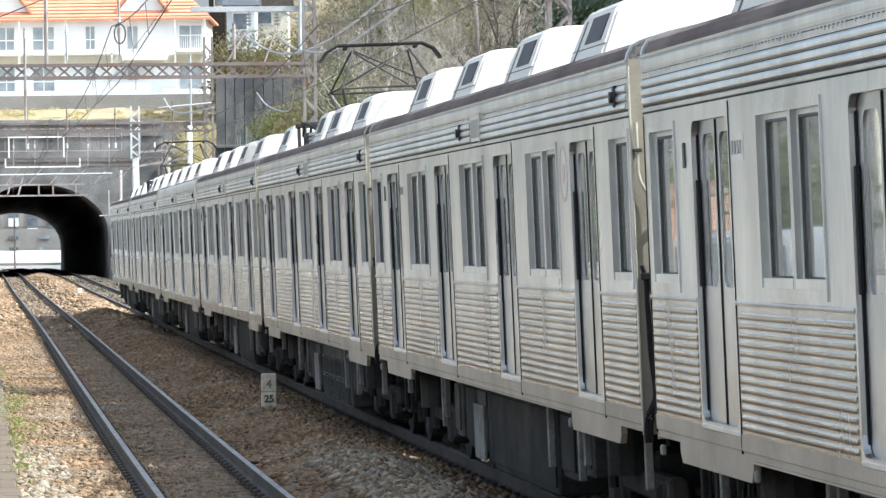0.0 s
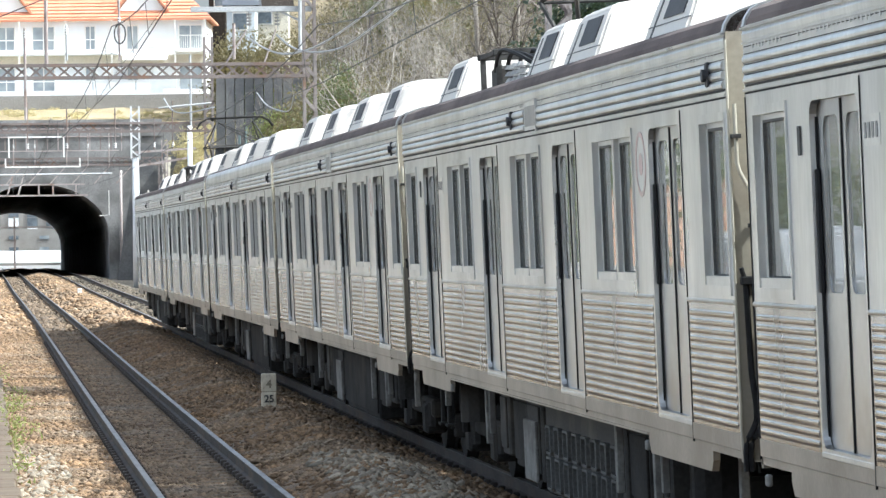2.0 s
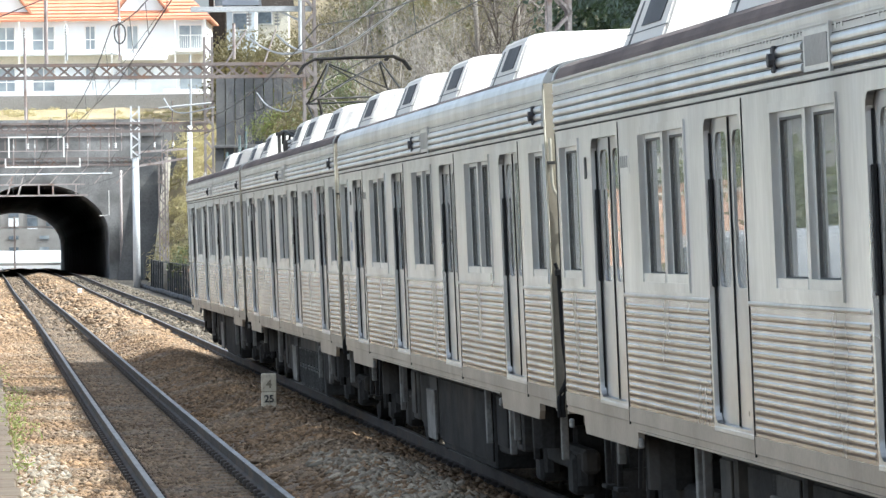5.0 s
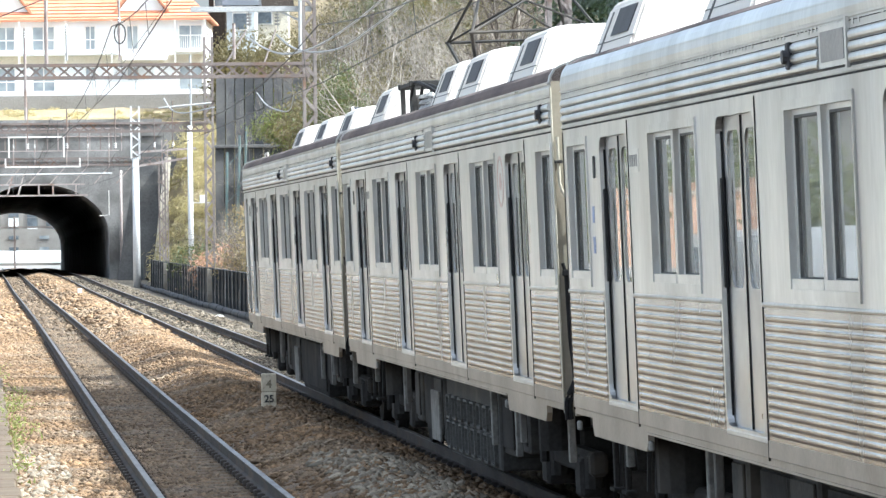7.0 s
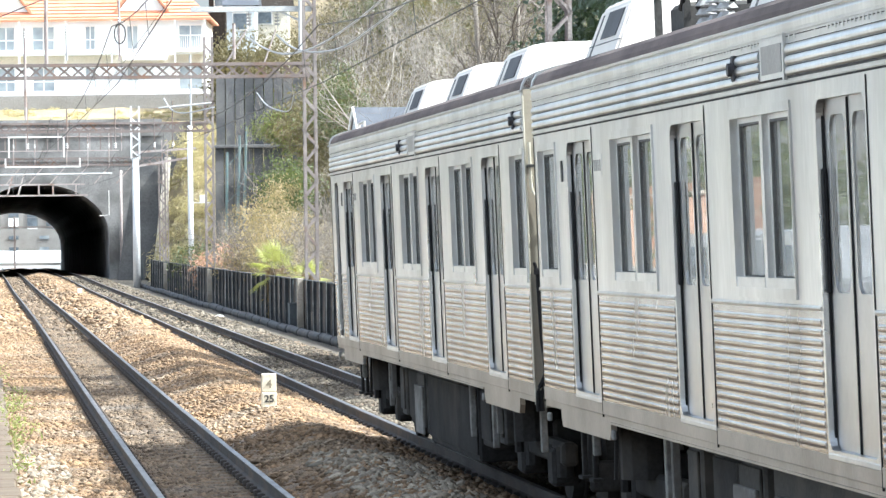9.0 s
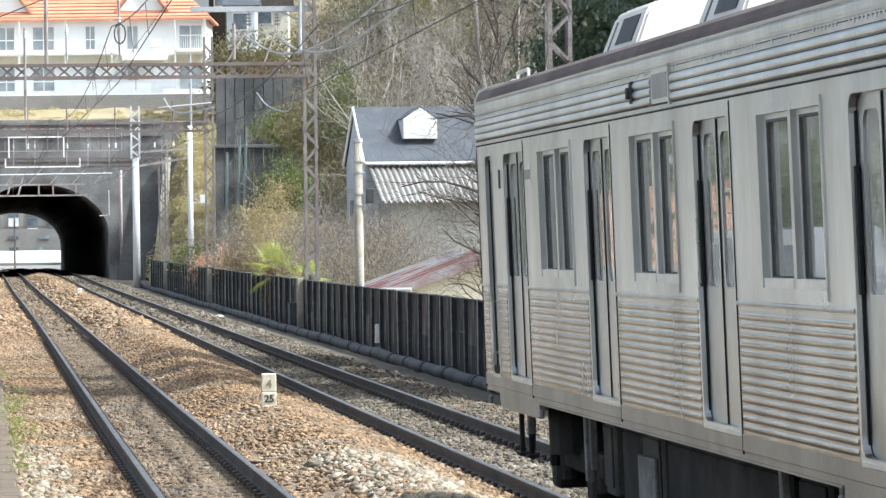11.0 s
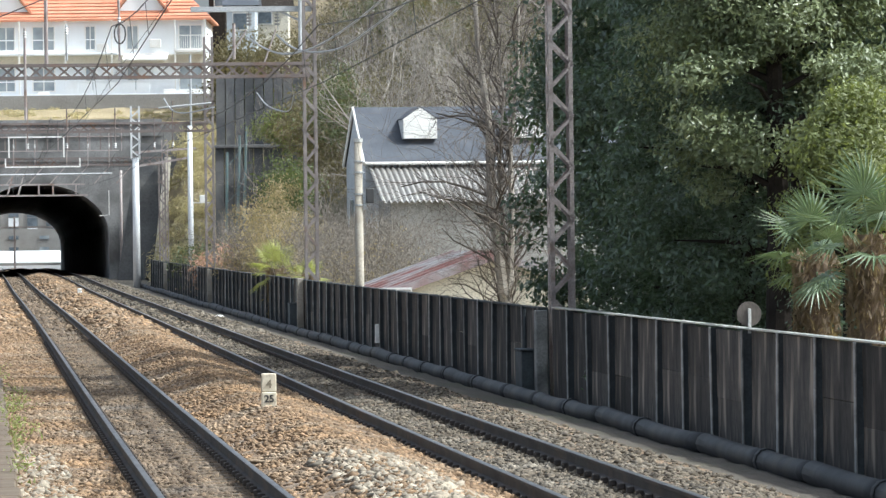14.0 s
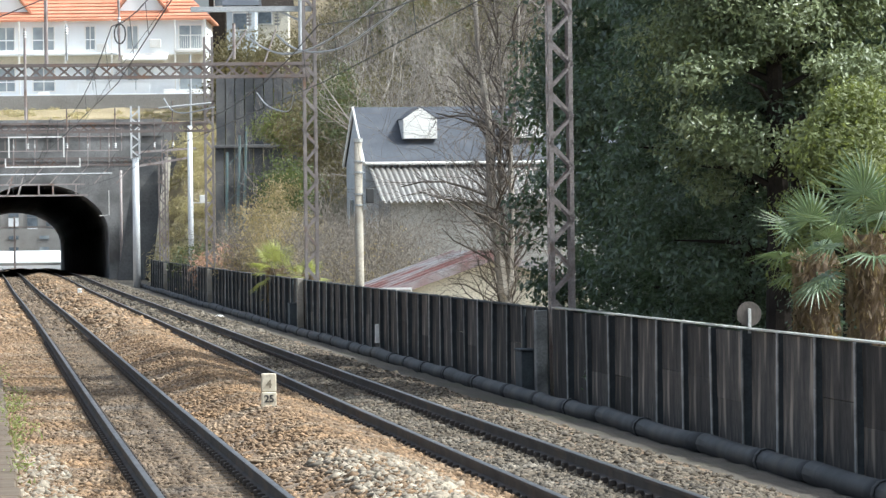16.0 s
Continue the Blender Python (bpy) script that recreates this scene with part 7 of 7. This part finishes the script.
    return tagged(ob, label, category, kind="stuff")


def twig_mass(name, spots, material, label, seed, n=140, length=1.1):
    """Thickets of thin upright twigs."""
    g = np.random.default_rng(seed)
    verts, faces = [], []
    for s, lat, z, r, h in spots:
        for k in range(n):
            a, rr = g.random() * math.tau, r * math.sqrt(g.random())
            p = on_line(s + rr * math.cos(a), lat + rr * math.sin(a), z)
            p.z += h * 0.75 * g.random()
            d = Vector(g.normal(size=3) * 0.55 + np.array([0, 0, 0.8])).normalized()
            for j in range(3):
                q = p + d * length * (0.3 + 0.5 * g.random())
                u = d.orthogonal().normalized() * (0.012 - 0.003 * j)
                w = d.cross(u)
                i = len(verts)
                verts += [p + u, p - u * 0.5 + w * 0.87, p - u * 0.5 - w * 0.87, q]
                faces += [(i, i + 1, i + 3), (i + 1, i + 2, i + 3), (i + 2, i, i + 3)]
                p = p + (q - p) * 0.6
                d = (d + Vector(g.normal(size=3) * 0.5)).normalized()
    ob = new(name, raw_mesh(name, verts, faces, material))
    return tagged(ob, label, "thicket", kind="stuff")


# woods on the hill behind the house
g = np.random.default_rng(5)
spots, spots2 = [], []
for k in range(250):
    s, lat = 196 + 84 * g.random(), 11.0 + 24 * g.random()
    z = float(ground_at(s, lat)) - float(level(s))
    if s > 224 and lat < 15.5:
        continue
    (spots if k % 4 else spots2).append((s, lat, z - 0.3, 1.6 + 1.2 * g.random(), 2.2 + 2.6 * g.random()))
bush_mass("hill_undergrowth", spots, M_OLIVE, "olive and brown undergrowth on the wooded hill", 31, 0.3, 42, 0.35, 0.6, 12)
bush_mass("hill_evergreens", spots2, M_GREEN, "green bamboo and evergreen clumps on the hill", 32, 0.3, 60, 0.3, 0.55, 12)
bush_mass("hill_evergreens", [(212 + 2.0 * k, 11.3 + 0.9 * math.sin(k * 2.1) + 0.1 * k, 4.5 + 1.5 * math.sin(k * 1.3) + 0.3 * k, 1.5, 3.6) for k in range(9)], M_OLIVE, "olive scrub on the hill foot", 48, 0.26, 60, 0.35, 0.5, 16)
bush_mass("hill_evergreens", [(214.0, 11.6, 6.9, 1.2, 3.2), (216.0, 12.4, 7.0, 1.2, 3.4), (212.0, 12.0, 6.2, 1.2, 3.0)], M_GREEN, "dark green bush beside the grey-roofed house", 47, 0.2, 80, 0.4, 0.45, 20)
bush_mass("bamboo_clump", [(255.5 + 0.4 * k, 11.2 + 0.5 * k, 7.6 + 0.5 * math.sin(k * 2.0), 0.75, 1.7) for k in range(5)], M_LEAFY, "yellow-green bamboo in front of the retaining wall", 49, 0.3, 60, 0.22, 0.4, 12)
bush_mass("hilltop_trees", [(303.0 + 1.1 * k, 11.4 + 0.55 * k, 3.2 + 10.2, 1.0, 2.6 + 0.7 * math.sin(k * 1.7)) for k in range(9)], M_OLIVE, "olive bushes below the hill houses", 50, 0.28, 60, 0.35, 0.5, 14)
twig_mass("hill_twigs", spots, M_TWIG, "grey leafless brushwood on the hill", 33, 60, 2.2)
spots = []
for k in range(60):
    s = 302 + 40 * g.random()
    lat = 12.0 + 20 * g.random()
    spots.append((s, lat, float(hill_at(s, lat)) - float(level(s)) - 0.3, 1.2 + g.random(), 1.6 + 2.6 * g.random()))
bush_mass("hilltop_trees", spots, M_OLIVE, "olive trees and bushes on the hill by the houses", 34, 0.3, 60, 0.35, 0.6, 12)
spots = [(267.0 + 3 * g.random(), 10.0 + 5.5 * g.random(), 8.6 + 1.5 * g.random(), 1.1, 1.4) for k in range(9)]
bush_mass("bamboo_clump", spots, M_LEAFY, "yellow-green bamboo spilling over the retaining wall", 35, 0.3, 70, 0.25, 0.45, 12)

# scrub between the fence and the house
spots, tw = [], []
for k in range(60):
    s = 138 + 80 * g.random()
    lat = 5.4 + 4.0 * g.random()
    h = (1.6 + 2.2 * g.random()) * min(1.0, 0.4 + (s - 100) / 70)
    spots.append((s, lat, -2.2, 1.3, h + 2.2))
    tw.append((s, lat, -1.2, 1.7, h + 1.8))
twig_mass("fence_thicket", tw, M_TWIG, "grey-brown leafless thicket behind the fence", 36, 210, 1.3)
bush_mass("brown_scrub", [(s, a, z, r, h * 0.8) for s, a, z, r, h in spots if s > 140], M_SHRUB, "brown dry scrub behind the fence", 37, 0.12, 60, 0.35, 0.45, 12)
bush_mass("green_bush", [(182.0, 6.75, 2.9, 0.8, 2.7), (184.0, 7.2, 2.9, 0.7, 2.5)], M_MIDLEAF, "rounded green bush above the scrub", 38, 0.16, 90, 0.45, 0.4, 26)
bush_mass("brown_scrub", [(172.0, 5.7, 0.0, 1.5, 3.8), (176.0, 5.9, 0.6, 1.4, 3.8), (168.0, 6.2, 0, 1.5, 3.6), (179.0, 6.3, 1.0, 1.4, 3.8), (180.5, 5.4, 0.2, 1.2, 3.4)], M_SHRUB, "tall rusty-brown shrub behind the fence", 39, 0.12, 110, 0.35, 0.4, 26)
bush_mass("reddish_bush", [(196.0, 5.0, 0.0, 1.0, 1.9), (198.5, 5.0, 0.0, 0.8, 1.7)], M_PINK, "reddish blossoming bush behind the fence", 40, 0.12, 110, 0.5, 0.3, 20)
bush_mass("dark_bush", [(212.0, 4.9, -0.2, 1.0, 2.4), (222.0, 5.6, -0.2, 1.2, 2.2), (206.0, 5.3, -0.2, 1.0, 2.6)], M_GREEN, "dark green bush at the foot of the bank", 41, 0.16, 90, 0.45, 0.35, 18)
# dry grass tufts on the cutting slope
spots = []
for k in range(260):
    s, lat = 262 + 36 * g.random(), 5.6 + 8 * g.random()
    spots.append((s, lat, float(hill_at(s, lat)) - float(level(s)) - 0.15, 0.7, 0.6))
bush_mass("dry_grass_tufts", spots, M_STRAW, "dry yellow grass tufts on the cutting slope", 42, 0.35, 26, 0.12, 0.3, 6, category="grass")
spots = [(302 + 22 * g.random(), -14 + 28 * g.random(), 0, 0.8, 0.22) for k in range(90)]
spots = [(s, a, float(hill_at(s, a)) - float(level(s)) - 0.1, r, h) for s, a, z, r, h in spots]
bush_mass("dry_grass_tufts", spots, M_STRAW, "dry yellow grass on the hill above the tunnel", 43, 0.25, 26, 0.12, 0.12, 6, category="grass")
bush_mass("trackside_weeds", [(63.0, -5.42, -0.15, 0.2, 0.35), (56.0, -5.4, -0.15, 0.16, 0.4), (71.0, -5.45, -0.15, 0.25, 0.25), (47.0, -5.42, -0.15, 0.14, 0.4), (82.0, -5.5, -0.15, 0.3, 0.25), (59.0, -5.42, -0.15, 0.2, 0.3)],
          M_LEAFY, "small green weeds by the edging slabs", 44, 0.07, 20, 0.3, 0.08, 5, category="weeds")


bush_mass("lane_hedge", [(84 + 2.4 * i, -13.6 + 0.4 * math.sin(i * 1.7), 0.0, 1.3, 3.6 + 0.6 * math.sin(i * 2.3)) for i in range(26)],
          M_GREEN, "clipped green hedge beside the lane", 45, 0.3, 40, 0.45, 0.5, 14)


# ---- evergreen trees ----
def pad_leaves(name, centres, radii, outward, per, size, material, seed):
    """Leaves in rounded pads, each leaf turned out from its pad's middle and upwards."""
    g = np.random.default_rng(seed)
    n = len(centres) * per
    d = g.normal(size=(n, 3))
    d /= np.linalg.norm(d, axis=1)[:, None]
    d[:, 2] = d[:, 2] * 0.75 + 0.12
    r = np.repeat(radii, per)[:, None] * (0.25 + 0.95 * g.random((n, 1)) ** 0.6)
    c = np.repeat(centres, per, 0) + d * r * np.array([1, 1, 0.75])
    nrm = d * 0.6 + np.repeat(outward, per, 0) * 0.4 + np.array([0, 0, 0.5]) + g.normal(size=(n, 3)) * 0.6
    nrm /= np.linalg.norm(nrm, axis=1)[:, None]
    t = np.cross(nrm, g.normal(size=(n, 3)))
    t[:, 2] -= 0.25
    t /= np.linalg.norm(t, axis=1)[:, None]
    w = np.cross(nrm, t)
    w /= np.linalg.norm(w, axis=1)[:, None]
    sz = (size * (0.6 + 0.8 * g.random(n)))[:, None]
    v = np.stack([c - t * sz * 0.5, c + w * sz * 0.2 + nrm * sz * 0.06, c + t * sz * 0.5, c - w * sz * 0.2 + nrm * sz * 0.06], 1)
    base = np.arange(n)[:, None] * 4
    f = np.concatenate([base + [0, 1, 2], base + [0, 2, 3]], 1).reshape(-1, 3)
    me = bpy.data.meshes.new(name)
    me.vertices.add(n * 4)
    me.vertices.foreach_set("co", v.ravel())
    me.loops.add(n * 6)
    me.loops.foreach_set("vertex_index", f.ravel().astype(np.int32))
    me.polygons.add(n * 2)
    me.polygons.foreach_set("loop_start", np.arange(0, n * 6, 3, dtype=np.int32))
    me.polygons.foreach_set("loop_total", np.full(n * 2, 3, dtype=np.int32))
    me.materials.append(material)
    me.update(calc_edges=True)
    return me


def evergreen(s, lat, base, height, radius, seed, label, material, leaf=0.11, pads=420, per=130, rough=0.22, low=0.04, pad=0.5):
    g = np.random.default_rng(seed)
    t = thing("evergreen_tree", label, "tree", "evergreen trees", at_line(s, lat, base))
    bm = bmesh.new()
    bm_tube(bm, [(0, 0, -0.5), (0.1, 0.05, height * 0.4), (0.0, 0.1, height * 0.85)], [0.26, 0.19, 0.05], 9)
    for k in range(26):
        z = height * (max(low, 0.1) + 0.75 * (1 - low) * k / 26)
        a = k * 2.4
        r = radius * 0.75 * math.sqrt(1 - (z / height) ** 2.2)
        bm_tube(bm, [(0, 0, z), (r * 0.5 * math.cos(a), r * 0.5 * math.sin(a), z + 0.3), (r * math.cos(a), r * math.sin(a), z + 0.35)], [0.06, 0.04, 0.012], 5)
    part("trunk", bm, M_DARKBARK, t)
    zz = height * (low + (1 - low) * g.random(pads) ** 0.85)
    prof = radius * np.sqrt(np.clip(1 - (zz / height) ** 2.2, 0.02, 1))
    ang = g.random(pads) * math.tau
    lump = 1 + rough * 2 * np.array([noise.noise((math.cos(a) * 1.7 + seed, math.sin(a) * 1.7, z * 0.55)) for a, z in zip(ang, zz)])
    rr = prof * (0.5 + 0.5 * g.random(pads) ** 0.4) * lump
    c = np.stack([rr * np.cos(ang), rr * np.sin(ang), zz], 1)
    out = np.stack([np.cos(ang), np.sin(ang), np.full(pads, 0.2)], 1)
    part("crown", pad_leaves("crown", c, pad * (0.6 + 0.7 * g.random(pads)), out, per, leaf, material, seed), None, t)
    return t


DARK_TREE = "tall dark evergreen tree with dense leaves"
evergreen(87.0, 7.95, -2.6, 16.5, 3.1, 51, DARK_TREE, M_LEAF, 0.15, 700, 110, 0.12)
evergreen(91.0, 10.0, -2.8, 17.5, 4.0, 52, DARK_TREE, M_LEAF, 0.2, 600, 80, 0.2, pad=0.6)
evergreen(72.0, 7.7, -2.8, 22.5, 3.0, 57, "tall dark evergreen tree close behind the fence", M_LEAF, 0.115, 1250, 170, 0.14)
evergreen(66.0, 10.2, -2.8, 9.0, 2.4, 60, "dark evergreen tree behind the palms", M_LEAF, 0.14, 420, 120, 0.15)
evergreen(69.0, 6.7, -2.8, 13.0, 2.0, 58, "tall glossy-leaved evergreen tree, leaves coloured lighter as if sunlit", M_LEAF2, 0.1, 220, 420, 0.5, 0.44, 0.55)
evergreen(79.5, 8.0, -2.8, 18.5, 2.8, 59, "tall dark evergreen tree close behind the fence", M_LEAF, 0.14, 700, 120, 0.2)
evergreen(64.0, 6.9, -2.8, 7.2, 1.3, 55, "yellow-green leafy tree behind the palms", M_SPRING, 0.09, 90, 230, 0.4, 0.62, 0.42)
# trees added out of view to keep the sun off the foot of the nearer trees
for s, lat, h, seed in ((71.0, 15.5, 20.0, 72), (78.0, 15.5, 20.0, 73), (85.0, 15.0, 19.0, 54), (92.0, 16.5, 19.0, 74)):
    evergreen(s, lat, -2.8, h, 4.2, seed, "unseen tall evergreen tree added to shade the nearer trees", M_LEAF, 0.34, 420, 70, 0.2, pad=0.8)


def undergrowth(spots, material, label, seed, leaf, pads, per, pad):
    g = np.random.default_rng(seed)
    cs, outs = [], []
    for s, lat, z, r, h in spots:
        d = g.normal(size=(pads, 3))
        d /= np.linalg.norm(d, axis=1)[:, None]
        cs.append(np.array(on_line(s, lat, z + h * 0.5)) + d * np.array([r, r, h * 0.52]) * (0.5 + 0.5 * g.random((pads, 1))))
        outs.append(d)
    cs, outs = np.concatenate(cs), np.concatenate(outs)
    ob = new("fence_undergrowth", pad_leaves("fence_undergrowth", cs, pad * (0.6 + 0.7 * g.random(len(cs))), outs, per, leaf, material, seed))
    return tagged(ob, label, "bushes", kind="stuff")


undergrowth([(81.0 + 2.2 * k, 7.7 + 0.4 * math.sin(k * 3.0), -2.6, 1.2, 4.4 + 0.7 * math.sin(k * 1.7)) for k in range(5)] + [(58.0 + 2.4 * k, 6.6, -2.4, 1.0, 3.2) for k in range(4)],
            M_LEAF, "dark evergreen undergrowth behind the fence", 56, 0.12, 26, 120, 0.4)
undergrowth([(s, lat, -2.8, 1.1, 4.9 + 0.7 * math.sin(s * 1.9)) for s, lat in ((62.0, 6.9), (64.2, 7.2), (66.5, 7.4), (73.0, 6.5), (74.5, 7.4), (72.5, 8.4))],
            M_LEAF, "glossy evergreen undergrowth behind the fence", 66, 0.11, 26, 130, 0.36)


# ---- fan palms ----
def fan_leaf(g, size, material, blades=22):
    """A fan of narrow folded blades on a stalk that leaves the origin along +y."""
    verts, faces = [], []
    st = size * 0.75
    a0 = [(-0.012, 0, 0), (0.012, 0, 0), (0.008, st, 0.0), (-0.008, st, 0.0), (0, 0, -0.02), (0, st, -0.012)]
    verts += a0
    faces += [(0, 1, 2, 3), (1, 4, 5, 2), (4, 0, 3, 5)]
    for k in range(blades):
        a = radians(-122 + 244 * k / (blades - 1))
        ln = size * (0.72 + 0.14 * math.cos(a)) * (0.85 + 0.25 * g.random())
        d = Vector((math.sin(a), math.cos(a), 0.02))
        sd = Vector((math.cos(a), -math.sin(a), 0))
        w = size * 0.03
        droop = 0.10 + 0.14 * g.random() + (0.1 if abs(a) > 1.5 else 0)
        i = len(verts)
        c = Vector((0, st, 0))
        mid, tip = c + d * ln * 0.42 + Vector((0, 0, 0.02)), c + d * ln + Vector((0, 0, -droop * ln))
        verts += [c, mid + sd * w, mid - sd * w, mid + Vector((0, 0, -w * 0.7)), tip]
        faces += [(i, i + 1, i + 3), (i, i + 3, i + 2), (i + 1, i + 4, i + 3), (i + 3, i + 4, i + 2)]
    return raw_mesh("fan_leaf", verts, faces, material)


def fan_palm(s, lat, base, trunk_h, size, seed, label, n=17, material=None):
    g = np.random.default_rng(seed)
    t = thing("fan_palm", label, "palm", "fan palms", at_line(s, lat, base))
    bm = bmesh.new()
    bm_tube(bm, [(0, 0, -0.3), (0.02, 0, trunk_h * 0.5), (0, 0, trunk_h)], [0.13, 0.15, 0.17], 10)
    part("trunk", bm, M_FIBRE, t, "shaggy brown fibrous trunk")
    pts, cnt = [], int(620 * trunk_h)
    a, z = g.random(cnt) * math.tau, g.random(cnt) * trunk_h
    r = 0.17 + 0.09 * g.random(cnt) + 0.06 * z / trunk_h
    pts = np.stack([r * np.cos(a), r * np.sin(a), z], 1)
    part("fibre", leaf_mesh("fibre", pts, 0.16 * (0.5 + g.random(cnt)), M_FIBRE2, seed, 0.25, 2.0), None, t, "ragged dry leaf stubs")
    shapes = [fan_leaf(g, size, material or M_PALM) for k in range(4)]
    for k in range(n):
        az = k * 137.5 + 20 * g.random()
        el = 78 - 120 * (k / n) ** 1.1
        part("fan_leaf", shapes[k % 4], None, t, m=pose(0, 0, trunk_h - 0.02 * k, 0, 0, az) @ pose(0, 0.05, 0, el, 0, 0) @ pose(0, 0, 0, 0, 40 * (g.random() - 0.5), 0))
    return t


fan_palm(54.0, 5.17, -1.9, 4.25, 0.74, 68, "tall fan palm with shaggy brown trunk behind the fence", 12)
fan_palm(58.5, 5.35, -2.1, 4.2, 0.66, 62, "fan palm in the shade behind the fence", 10)
fan_palm(155.0, 4.6, -0.8, 2.1, 0.75, 63, "small bright fan palm above the fence", 12, M_PALMY)
fan_palm(150.0, 4.2, -0.8, 2.15, 0.7, 64, "small bright fan palm above the fence", 12, M_PALMY)
fan_palm(141.0, 4.7, -0.8, 2.0, 0.42, 65, "small yellowish fan palm by the mast", 10, M_PALMY)

# ---- sleepers, clips and loose stones ----
bm = bmesh.new()
bm_box(bm, (-1.0, -0.11, -0.36), (1.0, 0.11, -0.212), 0.012)
sleeper = mesh_of(bm, "sleeper", M_SLEEPER)
bm = bmesh.new()
for x in (-0.566, 0.566):
    for sg in (-1, 1):
        bm_box(bm, (x + sg * 0.10 - 0.035, -0.05, -0.175), (x + sg * 0.10 + 0.035, 0.05, -0.11), 0.01)
clip = mesh_of(bm, "rail_clip", M_RAIL)
for tr, off, lean in ((near_track, 0.0, CANT), (far_track, -GAP, 0.04)):
    s = 40.0
    while s < 112:
        p = on_line(s, off, 0)
        m = pose(p.x, p.y, p.z, 0, -math.degrees(lean), heading(s))
        part("sleeper", sleeper, None, tr, m=m)
        part("rail_clip", clip, None, tr, m=m)
        s += 0.6


def stones(name, n, s0, s1, lat0, lat1, seed, size, label, material, between=""):
    g = np.random.default_rng(seed)
    s = s0 + (s1 - s0) * g.random(n) ** 1.35
    lat = lat0 + (lat1 - lat0) * g.random(n)
    keep = np.ones(n, bool)
    for c in (-GAP - 0.566, -GAP + 0.566, -0.566, 0.566):
        keep &= np.abs(lat - c) > 0.09
    near, far_ = np.abs(lat) < 0.566, np.abs(lat + GAP) < 0.566
    keep &= near if between == "near" else far_ if between == "far" else ~(near | far_)
    keep &= (lat < 1.25) | (g.random(n) < (2.3 - lat) / 1.0)
    s, lat = s[keep], lat[keep]
    n = len(s)
    x, y, a = np.interp(s, TS, TX), np.interp(s, TS, TY), np.interp(s, TS, TH)
    c = np.stack([x + lat * np.cos(a), y - lat * np.sin(a), ground_at(s, lat)], 1)
    r = size * (0.4 + 1.1 * g.random(n) ** 1.8)
    c[:, 2] += r * 0.15
    octa = np.array([(1, 0, 0), (-1, 0, 0), (0, 1, 0), (0, -1, 0), (0, 0, 1), (0, 0, -1)], float)
    v = octa[None] * (0.7 + 0.6 * g.random((n, 6, 1))) + g.normal(size=(n, 6, 3)) * 0.3
    sc = np.stack([1 + 0.4 * g.random(n), 0.8 + 0.4 * g.random(n), 0.45 + 0.35 * g.random(n)], 1)
    v = v * sc[:, None] * r[:, None, None]
    an = g.random(n) * math.tau
    ca, sa = np.cos(an)[:, None], np.sin(an)[:, None]
    v = np.stack([v[..., 0] * ca - v[..., 1] * sa, v[..., 0] * sa + v[..., 1] * ca, v[..., 2]], -1) + c[:, None]
    tri = np.array([(0, 2, 4), (2, 1, 4), (1, 3, 4), (3, 0, 4), (2, 0, 5), (1, 2, 5), (3, 1, 5), (0, 3, 5)])
    f = (np.arange(n)[:, None, None] * 6 + tri[None]).reshape(-1, 3)
    me = bpy.data.meshes.new(name)
    me.vertices.add(n * 6)
    me.vertices.foreach_set("co", v.ravel())
    me.loops.add(n * 24)
    me.loops.foreach_set("vertex_index", f.ravel().astype(np.int32))
    me.polygons.add(n * 8)
    me.polygons.foreach_set("loop_start", np.arange(0, n * 24, 3, dtype=np.int32))
    me.polygons.foreach_set("loop_total", np.full(n * 8, 3, dtype=np.int32))
    me.materials.append(material)
    me.update(calc_edges=True)
    tagged(new(name, me), label, "ballast", kind="stuff")


stones("ballast_stones", 20000, 122.0, 290.0, -6.8, 0.62, 92, 0.085, "coarse brown ballast stones farther along the line", M_STONE)
stones("ballast_stones", 5000, 122.0, 290.0, -GAP - 0.57, -GAP + 0.57, 93, 0.075, "dark oil-stained stones farther between the rails", M_DARKSTONE, "far")
stones("ballast_stones", 9000, 122.0, 290.0, -0.57, 2.9, 95, 0.08, "grey stones farther beside the fence-side track", M_GREYSTONE, "near")
stones("ballast_stones", 8000, 122.0, 290.0, 0.6, 2.9, 96, 0.08, "grey stones farther along the cess", M_GREYSTONE)
stones("ballast_stones", 32000, 40.0, 125.0, 0.6, 2.9, 97, 0.036, "loose grey stones between track and fence", M_GREYSTONE)
stones("pale_gravel", 1700, 39.0, 48.5, -2.3, -1.2, 99, 0.045, "patch of pale gravel between the tracks", M_PALESTONE)
stones("pale_gravel", 900, 39.0, 54.0, -5.5, -4.9, 100, 0.045, "patch of pale gravel beside the far rail", M_PALESTONE)
stones("ballast_stones", 18000, 40.0, 125.0, -0.57, 0.57, 98, 0.038, "grey stones between the rails of the fence-side track", M_GREYSTONE, "near")
stones("ballast_stones", 20000, 40.0, 125.0, -GAP - 0.57, -GAP + 0.57, 94, 0.036, "dark oil-stained stones between the rails", M_DARKSTONE, "far")
stones("ballast_stones", 105000, 40.0, 125.0, -6.6, 0.62, 91, 0.033, "loose brown and grey ballast stones beside the rails", M_STONE)


def motions():
    for k, car in enumerate(cars):
        mid = TAIL_S - L / 2 - 20.0 * k
        walk(car, [(t, car_pose(mid - d)) for t, d in ROLL])


motions()
